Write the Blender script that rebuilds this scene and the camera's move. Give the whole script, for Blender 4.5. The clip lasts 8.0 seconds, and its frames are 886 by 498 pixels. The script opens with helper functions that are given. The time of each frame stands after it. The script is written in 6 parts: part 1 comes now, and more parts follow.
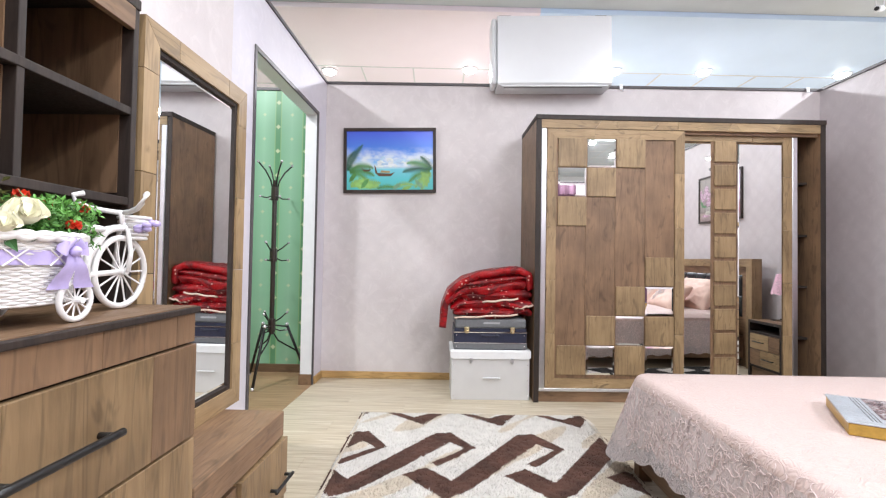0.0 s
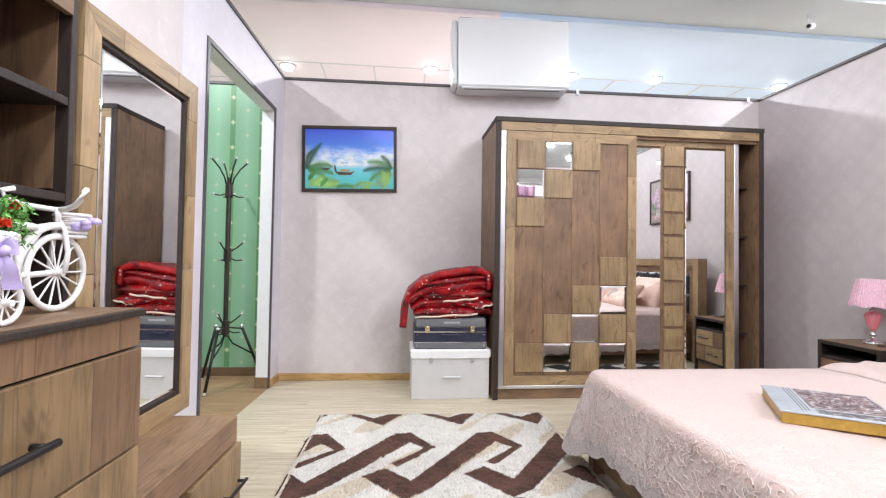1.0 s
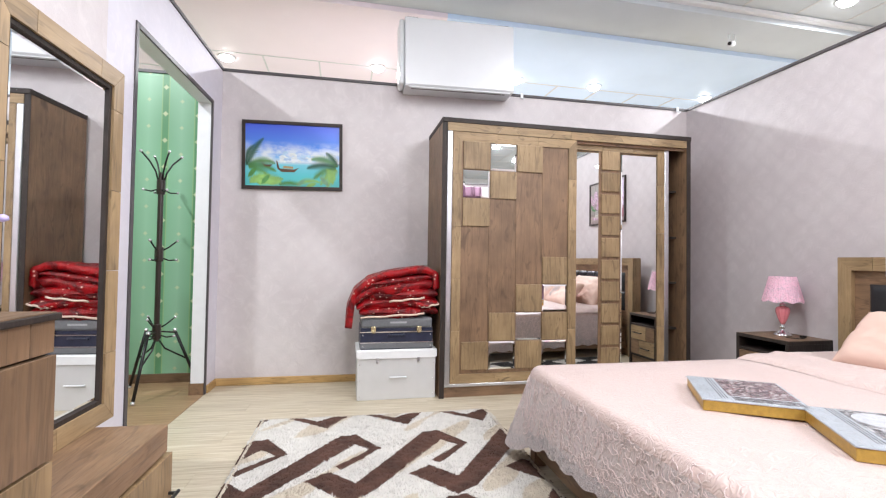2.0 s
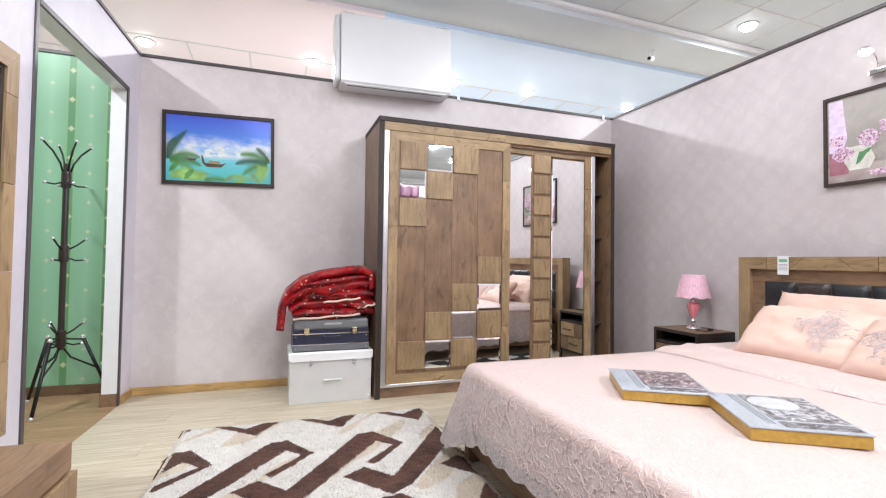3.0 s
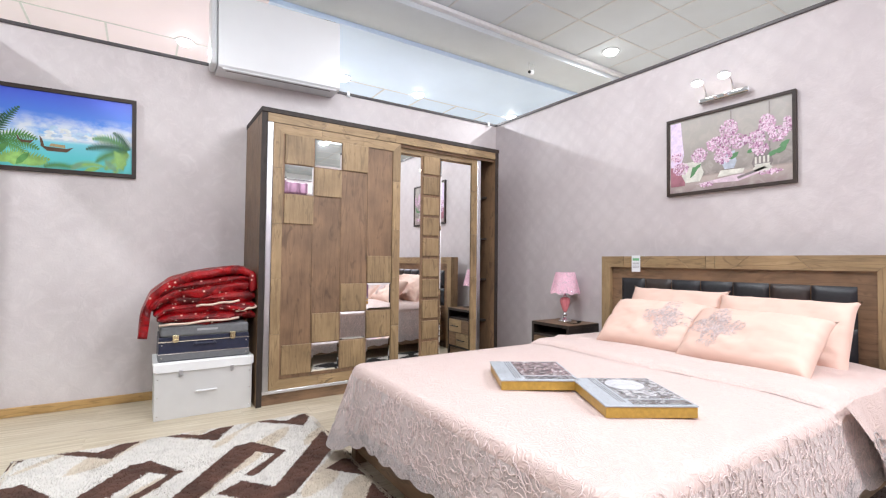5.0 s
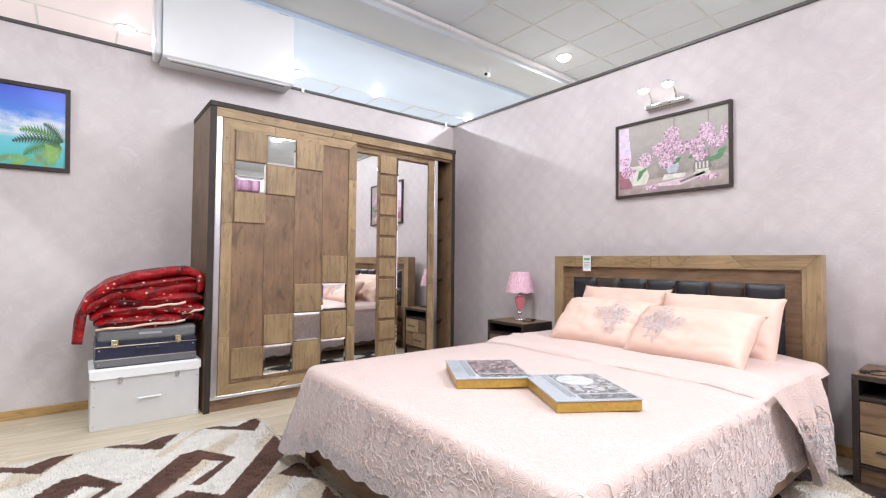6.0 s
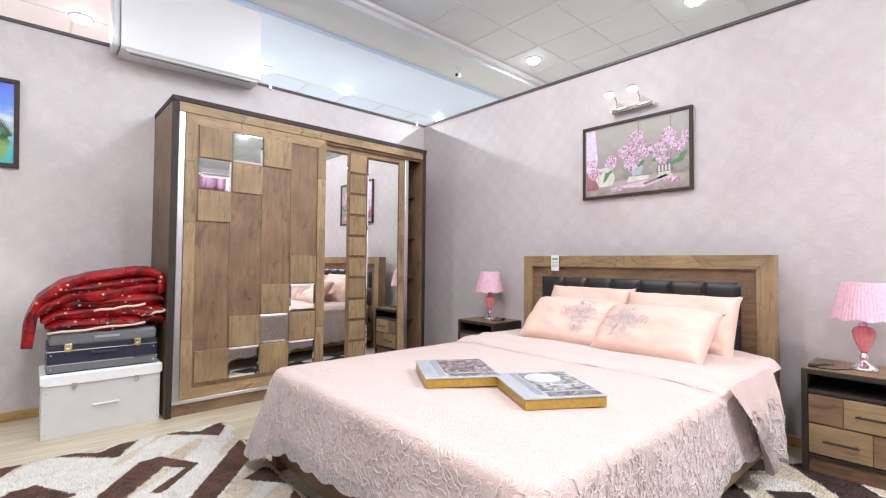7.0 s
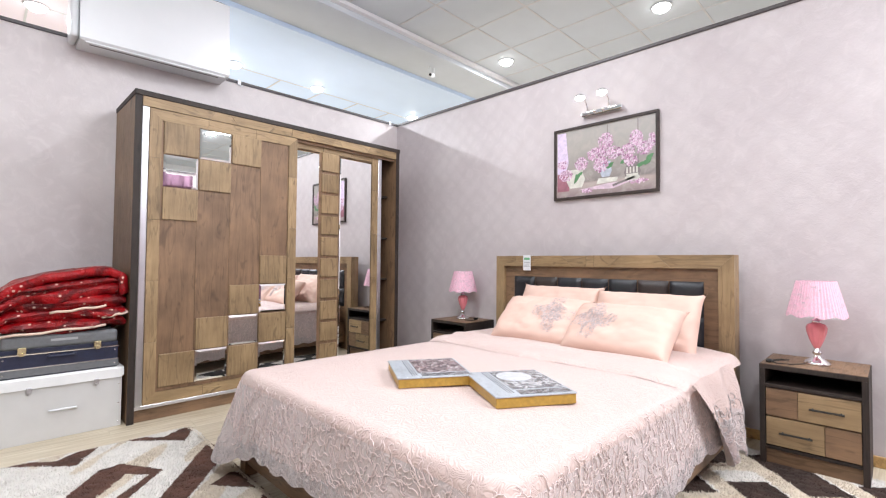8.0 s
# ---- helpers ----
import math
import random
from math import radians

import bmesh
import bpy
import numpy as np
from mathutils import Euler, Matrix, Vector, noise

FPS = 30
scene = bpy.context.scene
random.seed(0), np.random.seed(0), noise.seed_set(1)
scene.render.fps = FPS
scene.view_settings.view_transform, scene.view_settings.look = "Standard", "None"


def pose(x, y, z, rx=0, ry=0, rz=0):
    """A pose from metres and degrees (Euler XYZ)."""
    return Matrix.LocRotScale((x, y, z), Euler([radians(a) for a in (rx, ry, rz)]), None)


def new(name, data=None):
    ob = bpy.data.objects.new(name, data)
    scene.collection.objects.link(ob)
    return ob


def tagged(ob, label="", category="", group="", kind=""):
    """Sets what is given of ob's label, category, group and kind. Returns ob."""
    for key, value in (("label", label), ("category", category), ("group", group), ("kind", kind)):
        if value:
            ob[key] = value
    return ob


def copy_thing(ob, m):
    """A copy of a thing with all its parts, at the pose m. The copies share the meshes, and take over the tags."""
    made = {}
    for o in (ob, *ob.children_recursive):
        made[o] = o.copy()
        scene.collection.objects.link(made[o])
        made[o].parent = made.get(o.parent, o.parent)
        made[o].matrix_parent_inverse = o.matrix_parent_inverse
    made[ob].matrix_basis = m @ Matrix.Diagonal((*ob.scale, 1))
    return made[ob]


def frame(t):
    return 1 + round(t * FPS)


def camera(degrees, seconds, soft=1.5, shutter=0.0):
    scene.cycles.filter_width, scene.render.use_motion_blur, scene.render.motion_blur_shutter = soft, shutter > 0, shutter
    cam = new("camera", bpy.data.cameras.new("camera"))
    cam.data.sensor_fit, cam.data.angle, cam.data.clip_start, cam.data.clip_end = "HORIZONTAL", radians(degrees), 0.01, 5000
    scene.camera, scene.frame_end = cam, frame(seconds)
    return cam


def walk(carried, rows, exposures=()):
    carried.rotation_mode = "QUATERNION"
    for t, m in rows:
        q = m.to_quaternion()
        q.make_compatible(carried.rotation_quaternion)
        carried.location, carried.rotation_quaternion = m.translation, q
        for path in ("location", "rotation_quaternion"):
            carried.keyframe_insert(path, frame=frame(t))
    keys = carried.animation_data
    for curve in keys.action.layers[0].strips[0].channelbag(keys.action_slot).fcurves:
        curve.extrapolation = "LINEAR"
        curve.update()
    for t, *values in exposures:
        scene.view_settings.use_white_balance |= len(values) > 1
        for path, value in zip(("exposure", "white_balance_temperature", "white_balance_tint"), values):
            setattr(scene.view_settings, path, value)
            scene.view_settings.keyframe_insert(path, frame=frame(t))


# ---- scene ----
cam = camera(88.05, 8.0, soft=1.2)
PATH = [
    (0.0, 0.0348, 0.0993, 1.0700, 91.34, -0.95, -1.07),
    (0.5, 0.0383, 0.0981, 1.0700, 91.37, -0.94, -3.07),
    (1.0, 0.0430, 0.0961, 1.0700, 91.40, -0.92, -5.86),
    (1.5, 0.0480, 0.0937, 1.0700, 91.43, -0.89, -8.91),
    (1.7, 0.0502, 0.0925, 1.0700, 91.44, -0.88, -10.21),
    (2.8, 0.0631, 0.0843, 1.0700, 91.52, -0.80, -18.55),
    (3.0, 0.0652, 0.0826, 1.0700, 91.54, -0.79, -20.05),
    (3.5, 0.0702, 0.0784, 1.0700, 91.57, -0.75, -23.58),
    (4.0, 0.0754, 0.0735, 1.0700, 91.60, -0.71, -27.47),
    (4.5, 0.0792, 0.0693, 1.0700, 91.62, -0.67, -30.59),
    (4.7, 0.0807, 0.0676, 1.0700, 91.62, -0.66, -31.77),
    (5.8, 0.0871, 0.0591, 1.0700, 91.66, -0.59, -37.61),
    (6.0, 0.0882, 0.0574, 1.0700, 91.66, -0.57, -38.68),
    (6.5, 0.0898, 0.0549, 1.0700, 91.67, -0.55, -40.33),
    (7.0, 0.0916, 0.0518, 1.0700, 91.68, -0.53, -42.27),
    (7.5, 0.0932, 0.0490, 1.0700, 91.69, -0.51, -44.02),
    (8.0, 0.0944, 0.0465, 1.0700, 91.69, -0.49, -45.54),
]
walk(cam, [(t, pose(*p)) for t, *p in PATH], exposures=[(0, 0.0), (8, 0.0)])

# ---- world and lights ----
world = bpy.data.worlds.new("world")
scene.world = world
world.use_nodes = True
world.node_tree.nodes["Background"].inputs[0].default_value = (0.95, 0.96, 1.0, 1)
world.node_tree.nodes["Background"].inputs[1].default_value = 0.25

CEIL = 3.5
SPOT_POWER = 37.0
LAMP_TINT = (0.967, 1.0, 1.055)
# (-2.2, 3.0) is an unseen extra lamp that brightens the green room.
SPOTS_HALL = [(4.51, 3.34), (4.56, 1.57), (-1.29, 5.69), (0.416, 5.55), (2.14, 5.49), (3.2, 5.45), (4.87, 5.44), (-2.2, 3.0), (3.1, -1.95), (3.97, -3.07)]
# Unseen lamps added over the room, placed and weighted to even its light.
FILL_SPOTS = [(0.55, 1.8, 0.55), (0.0, 0.7, 0.8), (0.1, -0.6, 1.1), (2.1, 2.2, 0.75), (2.4, -1.8, 3.0)]   # with their share of power


def spot_or_fill_lamp(x, y, z, power, wide):
    """A lamp under the ceiling: an unseen fill that spreads all round, or a flush disc that throws light down."""
    data = bpy.data.lights.new("downlight", "POINT" if wide else "AREA")
    data.energy, data.color = power, LAMP_TINT
    if wide:
        data.shadow_soft_size = 0.28
    else:
        data.shape, data.size = "DISK", 0.16
    ob = new("spot_or_fill_lamp", data)
    ob.matrix_world = pose(x, y, z)
    return ob


for sx, sy, share in FILL_SPOTS:
    spot_or_fill_lamp(sx, sy, CEIL - 0.30, SPOT_POWER * 0.5 * share, True)
    spot_or_fill_lamp(sx, sy, CEIL - 0.06, SPOT_POWER * 0.85 * share, False)
for sx, sy in SPOTS_HALL:
    spot_or_fill_lamp(sx, sy, (CEIL if sy < 3.6 else 3.36) - 0.06, SPOT_POWER * 1.6, False)


# ---- materials ----
def nodes_of(name):
    m = bpy.data.materials.new(name)
    m.use_nodes = True
    nt = m.node_tree
    return m, nt, nt.nodes["Principled BSDF"]


def add_node(nt, kind, **kw):
    n = nt.nodes.new(kind)
    for k, v in kw.items():
        if k in n.inputs:
            n.inputs[k].default_value = v
    return n


def coords(nt, scale=(1, 1, 1), shift=True):
    """Object coordinates, shifted by the object's random number so that alike pieces differ."""
    tc = nt.nodes.new("ShaderNodeTexCoord")
    mp = nt.nodes.new("ShaderNodeMapping")
    mp.inputs["Scale"].default_value = scale
    nt.links.new(tc.outputs["Object"], mp.inputs["Vector"])
    if shift:
        oi = nt.nodes.new("ShaderNodeObjectInfo")
        mul = nt.nodes.new("ShaderNodeMath")
        mul.operation = "MULTIPLY"
        mul.inputs[1].default_value = 37.0
        nt.links.new(oi.outputs["Random"], mul.inputs[0])
        nt.links.new(mul.outputs[0], mp.inputs["Location"])
    return mp.outputs["Vector"]


def ramp(nt, fac, stops):
    r = nt.nodes.new("ShaderNodeValToRGB")
    els = r.color_ramp.elements
    while len(els) < len(stops):
        els.new(0.5)
    for e, (p, c) in zip(els, stops):
        e.position, e.color = p, (*c, 1)
    nt.links.new(fac, r.inputs["Fac"])
    return r.outputs["Color"]


def mix(nt, a, b, fac, mode="MIX"):
    m = nt.nodes.new("ShaderNodeMix")
    m.data_type, m.blend_type = "RGBA", mode
    for sock, v in ((m.inputs[6], a), (m.inputs[7], b), (m.inputs[0], fac)):
        if isinstance(v, (int, float)):
            sock.default_value = v
        elif isinstance(v, tuple):
            sock.default_value = (*v, 1)
        else:
            nt.links.new(v, sock)
    return m.outputs[2]


def noise_tex(nt, vec, scale, detail=4.0, rough=0.55, dist=0.0):
    n = add_node(nt, "ShaderNodeTexNoise", Scale=scale, Detail=detail, Roughness=rough, Distortion=dist)
    nt.links.new(vec, n.inputs["Vector"])
    return n.outputs["Fac"]


def bump(nt, bsdf, height, strength, dist=0.01):
    b = add_node(nt, "ShaderNodeBump", Strength=strength, Distance=dist)
    nt.links.new(height, b.inputs["Height"])
    nt.links.new(b.outputs["Normal"], bsdf.inputs["Normal"])


def plain(name, col, rough=0.5, metal=0.0, var=0.06, scale=18.0, bump_s=0.05, coat=0.0):
    m, nt, b = nodes_of(name)
    v = coords(nt)
    f = noise_tex(nt, v, scale)
    lo, hi = tuple(c * (1 - var) for c in col), tuple(min(1, c * (1 + var)) for c in col)
    nt.links.new(ramp(nt, f, [(0.3, lo), (0.7, hi)]), b.inputs["Base Color"])
    b.inputs["Roughness"].default_value, b.inputs["Metallic"].default_value = rough, metal
    b.inputs["Coat Weight"].default_value = coat
    if bump_s:
        bump(nt, b, noise_tex(nt, v, scale * 6), bump_s, 0.003)
    return m


def wood(name, dark, light, axis="z", rough=0.42, per_object=0.2):
    """Foil-faced board: long grain along one axis, mottling, small knots; each board its own tone."""
    m, nt, b = nodes_of(name)
    long = {"x": (1.1, 11, 11), "y": (11, 1.1, 11), "z": (11, 11, 1.1)}[axis]
    v = coords(nt, long)
    grain = noise_tex(nt, v, 3.2, 7, 0.62, 0.7)
    fine = noise_tex(nt, v, 14, 4, 0.6)
    mott = noise_tex(nt, coords(nt), 4.5, 3, 0.5)
    col = ramp(nt, grain, [(0.28, dark), (0.52, tuple((a + c) / 2 for a, c in zip(dark, light))), (0.74, light)])
    col = mix(nt, col, tuple(c * 0.62 for c in dark), ramp(nt, fine, [(0.54, (0, 0, 0)), (0.76, (0.5, 0.5, 0.5))]))
    col = mix(nt, col, ramp(nt, mott, [(0.3, tuple(c * 0.6 for c in dark)), (0.7, light)]), 0.42)
    crack = noise_tex(nt, coords(nt, tuple(c * 0.55 for c in long)), 2.4, 3, 0.5, 0.4)
    col = mix(nt, col, tuple(c * 0.35 for c in dark), ramp(nt, crack, [(0.478, (0, 0, 0)), (0.497, (0.38,) * 3), (0.503, (0.38,) * 3), (0.522, (0, 0, 0))]))
    knot = noise_tex(nt, coords(nt, tuple(0.35 * c + 2.2 for c in long)), 2.1, 2, 0.45, 1.6)
    col = mix(nt, col, tuple(c * 0.45 for c in dark), ramp(nt, knot, [(0.63, (0, 0, 0)), (0.74, (0.55,) * 3)]))
    oi = nt.nodes.new("ShaderNodeObjectInfo")
    tone = ramp(nt, oi.outputs["Random"], [(0, (1 - per_object,) * 3), (1, (1.0,) * 3)])
    col = mix(nt, col, tone, 1.0, "MULTIPLY")
    nt.links.new(col, b.inputs["Base Color"])
    nt.links.new(ramp(nt, fine, [(0.3, (rough - 0.05,) * 3), (0.7, (rough + 0.12,) * 3)]), b.inputs["Roughness"])
    bump(nt, b, grain, 0.12, 0.004)
    return m


OAK_V = wood("oak_upright", (0.255, 0.163, 0.082), (0.50, 0.345, 0.184), "z")
OAK_X = wood("oak_lengthwise", (0.255, 0.163, 0.082), (0.50, 0.345, 0.184), "x")
OAK_Y = wood("oak_crosswise", (0.255, 0.163, 0.082), (0.50, 0.345, 0.184), "y")
BROWN_V = wood("brown_board_upright", (0.172, 0.101, 0.058), (0.335, 0.200, 0.112), "z")
BROWN_X = wood("brown_board_lengthwise", (0.172, 0.101, 0.058), (0.335, 0.200, 0.112), "x")
BROWN_Y = wood("brown_board_crosswise", (0.172, 0.101, 0.058), (0.335, 0.200, 0.112), "y")
WENGE = wood("dark_edging", (0.018, 0.011, 0.009), (0.044, 0.028, 0.021), "z", 0.58, 0.1)
PINE = wood("pine_skirting", (0.50, 0.29, 0.10), (0.70, 0.45, 0.19), "x", 0.45, 0.08)
# The same oak, darkened for the weaker light on the dresser fronts.
OAK_SHADED = wood("shaded_oak_upright", (0.195, 0.120, 0.060), (0.395, 0.262, 0.138), "z")
DARK_TRIM = plain("dark_trim", (0.075, 0.066, 0.07), 0.45)
BLACK_METAL = plain("black_lacquered_metal", (0.010, 0.009, 0.009), 0.42, 0.0)
CHROME = plain("chrome", (0.86, 0.86, 0.88), 0.12, 1.0, 0.02, bump_s=0)
ALU = plain("brushed_aluminium", (0.72, 0.72, 0.75), 0.32, 1.0, 0.04)
MIRROR = plain("mirror", (0.93, 0.94, 0.94), 0.015, 1.0, 0.0, bump_s=0)
WHITE_PAINT = plain("white_paint", (0.82, 0.82, 0.84), 0.4, var=0.02)
WHITE_PLASTIC = plain("white_plastic", (0.77, 0.78, 0.80), 0.3, var=0.015, scale=4)
CEIL_WHITE = plain("ceiling_white", (0.61, 0.655, 0.70), 0.7, var=0.03, scale=3)
# Ceiling colours that hold the pink and blue light bounced from rooms below.
CEIL_PINK_BOUNCE = plain("ceiling_pink_bounce", (0.86, 0.76, 0.82), 0.5, var=0.03, scale=1.0)
CEIL_BLUE_BOUNCE = plain("ceiling_blue_bounce", (0.62, 0.76, 0.95), 0.5, var=0.05, scale=0.8)
# Chest body white, darkened for its under-lit front; the lid stays brighter.
CHEST_WHITE_SHADED = plain("chest_white_shaded", (0.62, 0.61, 0.60), 0.45, var=0.03, scale=7)
LATCH = plain("brass_latch", (0.75, 0.66, 0.42), 0.25, 1.0)
PURPLE = plain("purple_curtain", (0.17, 0.085, 0.13), 0.8)


def glow(name, col, strength):
    m, nt, b = nodes_of(name)
    b.inputs["Base Color"].default_value = (*col, 1)
    b.inputs["Emission Color"].default_value = (*col, 1)
    b.inputs["Emission Strength"].default_value = strength
    return m


LAMP_GLOW = glow("lamp_glow", (1.0, 0.98, 0.95), 20.0)


def wallpaper(name, lo, hi, pattern, relief=0.35):
    """Vinyl wallpaper: cloudy tone, a trellis of pale tufts, crinkled relief."""
    m, nt, b = nodes_of(name)
    v = coords(nt, shift=False)
    cloud = noise_tex(nt, v, 1.7, 5, 0.6)
    crinkle = noise_tex(nt, v, 34, 6, 0.65, 1.2)
    swirl = noise_tex(nt, v, 7, 5, 0.6, 2.4)
    col = ramp(nt, cloud, [(0.3, lo), (0.7, hi)])
    col = mix(nt, col, tuple(min(1, c * 1.09) for c in hi), ramp(nt, swirl, [(0.5, (0, 0, 0)), (0.62, (0.26,) * 3)]))
    if pattern:
        rot = nt.nodes.new("ShaderNodeMapping")
        rot.inputs["Rotation"].default_value = (0, radians(45), 0) if pattern == 2 else (radians(45), 0, radians(0))
        rot.inputs["Scale"].default_value = (8.0, 8.0, 8.0)
        nt.links.new(v, rot.inputs["Vector"])
        vo = add_node(nt, "ShaderNodeTexVoronoi", Scale=1.0, Randomness=0.25)
        nt.links.new(rot.outputs["Vector"], vo.inputs["Vector"])
        col = mix(nt, col, tuple(c * 0.9 for c in lo), ramp(nt, vo.outputs["Distance"], [(0.3, (0, 0, 0)), (0.7, (0.2 if pattern == 2 else 0.3,) * 3)]))
    nt.links.new(col, b.inputs["Base Color"])
    b.inputs["Roughness"].default_value = 0.55
    both = nt.nodes.new("ShaderNodeMath")
    nt.links.new(crinkle, both.inputs[0])
    nt.links.new(swirl, both.inputs[1])
    bump(nt, b, both.outputs[0], relief, 0.004)
    return m


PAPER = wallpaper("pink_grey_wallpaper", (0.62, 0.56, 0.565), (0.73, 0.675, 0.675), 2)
# The same paper toned down to offset the strong light on the east wall.
PAPER_TRELLIS_DIM = wallpaper("dimmed_trellis_wallpaper", (0.52, 0.465, 0.475), (0.605, 0.555, 0.56), 1)
PAPER_LILAC = wallpaper("lilac_wallpaper", (0.65, 0.62, 0.69), (0.73, 0.70, 0.765), 0, 0.1)


def green_paper():
    """Green satin-striped wallpaper with rows of small pale rosettes."""
    m, nt, b = nodes_of("green_striped_wallpaper")
    tc = nt.nodes.new("ShaderNodeTexCoord")
    sep = nt.nodes.new("ShaderNodeSeparateXYZ")
    nt.links.new(tc.outputs["Object"], sep.inputs[0])

    def calc(op, a, c=None, d=None):
        n = nt.nodes.new("ShaderNodeMath")
        n.operation = op
        for s, val in zip(n.inputs, (a, c, d)):
            if val is None:
                continue
            if isinstance(val, (int, float)):
                s.default_value = val
            else:
                nt.links.new(val, s)
        return n.outputs[0]
    px = calc("PINGPONG", sep.outputs["X"], 0.13)
    stripe = ramp(nt, px, [(0.0, (0.13, 0.32, 0.16)), (0.022, (0.13, 0.32, 0.16)), (0.026, (0.33, 0.50, 0.24)), (0.034, (0.24, 0.47, 0.29)), (0.13, (0.32, 0.56, 0.38))])
    rz = calc("PINGPONG", sep.outputs["Z"], 0.115)
    d2 = calc("ADD", calc("ABSOLUTE", px), rz)
    col = mix(nt, stripe, (0.62, 0.66, 0.42), ramp(nt, d2, [(0.018, (0.9,) * 3), (0.026, (0, 0, 0))]))
    qx = calc("PINGPONG", calc("ADD", sep.outputs["X"], 0.13), 0.13)
    qz = calc("PINGPONG", calc("ADD", sep.outputs["Z"], 0.115), 0.115)
    e2 = calc("ADD", qx, qz)
    col = mix(nt, col, (0.60, 0.66, 0.42), ramp(nt, e2, [(0.014, (0.8,) * 3), (0.02, (0, 0, 0))]))
    nt.links.new(col, b.inputs["Base Color"])
    b.inputs["Roughness"].default_value = 0.4
    bump(nt, b, noise_tex(nt, tc.outputs["Object"], 60), 0.1, 0.002)
    return m


GREEN = green_paper()


def laminate(name, tones):
    """Streaky laminate plank, streaks along its length."""
    m, nt, b = nodes_of(name)
    v = coords(nt, (1.3, 30, 30))
    a = noise_tex(nt, v, 2.0, 6, 0.65, 0.3)
    c = noise_tex(nt, v, 6.0, 3, 0.5)
    col = ramp(nt, a, [(0.3, tones[0]), (0.45, tones[1]), (0.6, tones[2]), (0.72, tones[3])])
    col = mix(nt, col, tones[1], ramp(nt, c, [(0.5, (0, 0, 0)), (0.7, (0.5,) * 3)]))
    oi = nt.nodes.new("ShaderNodeObjectInfo")
    col = mix(nt, col, ramp(nt, oi.outputs["Random"], [(0, (0.92,) * 3), (1, (1, 1, 1))]), 1.0, "MULTIPLY")
    nt.links.new(col, b.inputs["Base Color"])
    b.inputs["Roughness"].default_value = 0.36
    bump(nt, b, a, 0.06, 0.002)
    return m


FLOOR_PALE = laminate("pale_laminate", ((0.40, 0.32, 0.22), (0.55, 0.46, 0.33), (0.66, 0.58, 0.45), (0.74, 0.68, 0.57)))
FLOOR_BROWN = laminate("brown_laminate", ((0.22, 0.13, 0.07), (0.33, 0.20, 0.11), (0.42, 0.27, 0.15), (0.48, 0.33, 0.2)))


# ---- building helpers ----
def box(bm, x0, y0, z0, x1, y1, z1, bevel=0.0, segs=2):
    made = bmesh.ops.create_cube(bm, size=1.0)["verts"]
    bmesh.ops.transform(bm, matrix=Matrix.Translation(((x0 + x1) / 2, (y0 + y1) / 2, (z0 + z1) / 2)) @ Matrix.Diagonal((abs(x1 - x0), abs(y1 - y0), abs(z1 - z0), 1)), verts=made)
    if bevel:
        edges = list({e for w in made for e in w.link_edges})
        bmesh.ops.bevel(bm, geom=edges, offset=bevel, segments=segs, profile=0.5, affect="EDGES")
    return bm


def boxm(*a, **k):
    return box(bmesh.new(), *a, **k)


def lathe(bm, profile, steps=24, centre=(0, 0, 0), flute=0, depth=0.0):
    """Turns a profile of (radius, height) round the upright axis; flute: lobes cut into it."""
    rings = []
    for r, z in profile:
        ring = []
        for i in range(steps):
            a = 2 * math.pi * i / steps
            rr = r * (1 - depth * (0.5 + 0.5 * math.cos(flute * a))) if flute else r
            ring.append(bm.verts.new((centre[0] + rr * math.cos(a), centre[1] + rr * math.sin(a), centre[2] + z)))
        rings.append(ring)
    for p, q in zip(rings, rings[1:]):
        for i in range(steps):
            bm.faces.new((p[i], p[(i + 1) % steps], q[(i + 1) % steps], q[i]))
    if profile[0][0] > 1e-4:
        bm.faces.new(rings[0][::-1])
    if profile[-1][0] > 1e-4:
        bm.faces.new(rings[-1])
    return bm


def tube(bm, pts, r, steps=8, closed=False, taper=None):
    pts = [Vector(p) for p in pts]
    n = len(pts)
    rings = []
    up = Vector((0.123, 0.31, 0.94)).normalized()
    for i, p in enumerate(pts):
        if closed:
            d = (pts[(i + 1) % n] - pts[i - 1]).normalized()
        else:
            d = (pts[min(i + 1, n - 1)] - pts[max(i - 1, 0)]).normalized()
        s = d.cross(up)
        s = s.normalized() if s.length > 1e-4 else d.orthogonal().normalized()
        t = d.cross(s)
        rr = r if taper is None else r * (1 + (taper - 1) * i / (n - 1))
        rings.append([bm.verts.new(p + (s * math.cos(2 * math.pi * k / steps) + t * math.sin(2 * math.pi * k / steps)) * rr) for k in range(steps)])
    pairs = list(zip(rings, rings[1:])) + ([(rings[-1], rings[0])] if closed else [])
    for a, c in pairs:
        for k in range(steps):
            bm.faces.new((a[k], a[(k + 1) % steps], c[(k + 1) % steps], c[k]))
    if not closed:
        bm.faces.new(rings[0][::-1])
        bm.faces.new(rings[-1])
    return bm


def ball(bm, c, r, sub=2, squash=(1, 1, 1)):
    v = bmesh.ops.create_icosphere(bm, subdivisions=sub, radius=r)["verts"]
    bmesh.ops.transform(bm, matrix=Matrix.Translation(c) @ Matrix.Diagonal((*squash, 1)), verts=v)
    return bm


def grid_mesh(bm, nu, nv, fn):
    vs = [[bm.verts.new(fn(i / nu, j / nv)) for j in range(nv + 1)] for i in range(nu + 1)]
    for i in range(nu):
        for j in range(nv):
            bm.faces.new((vs[i][j], vs[i + 1][j], vs[i + 1][j + 1], vs[i][j + 1]))
    return vs


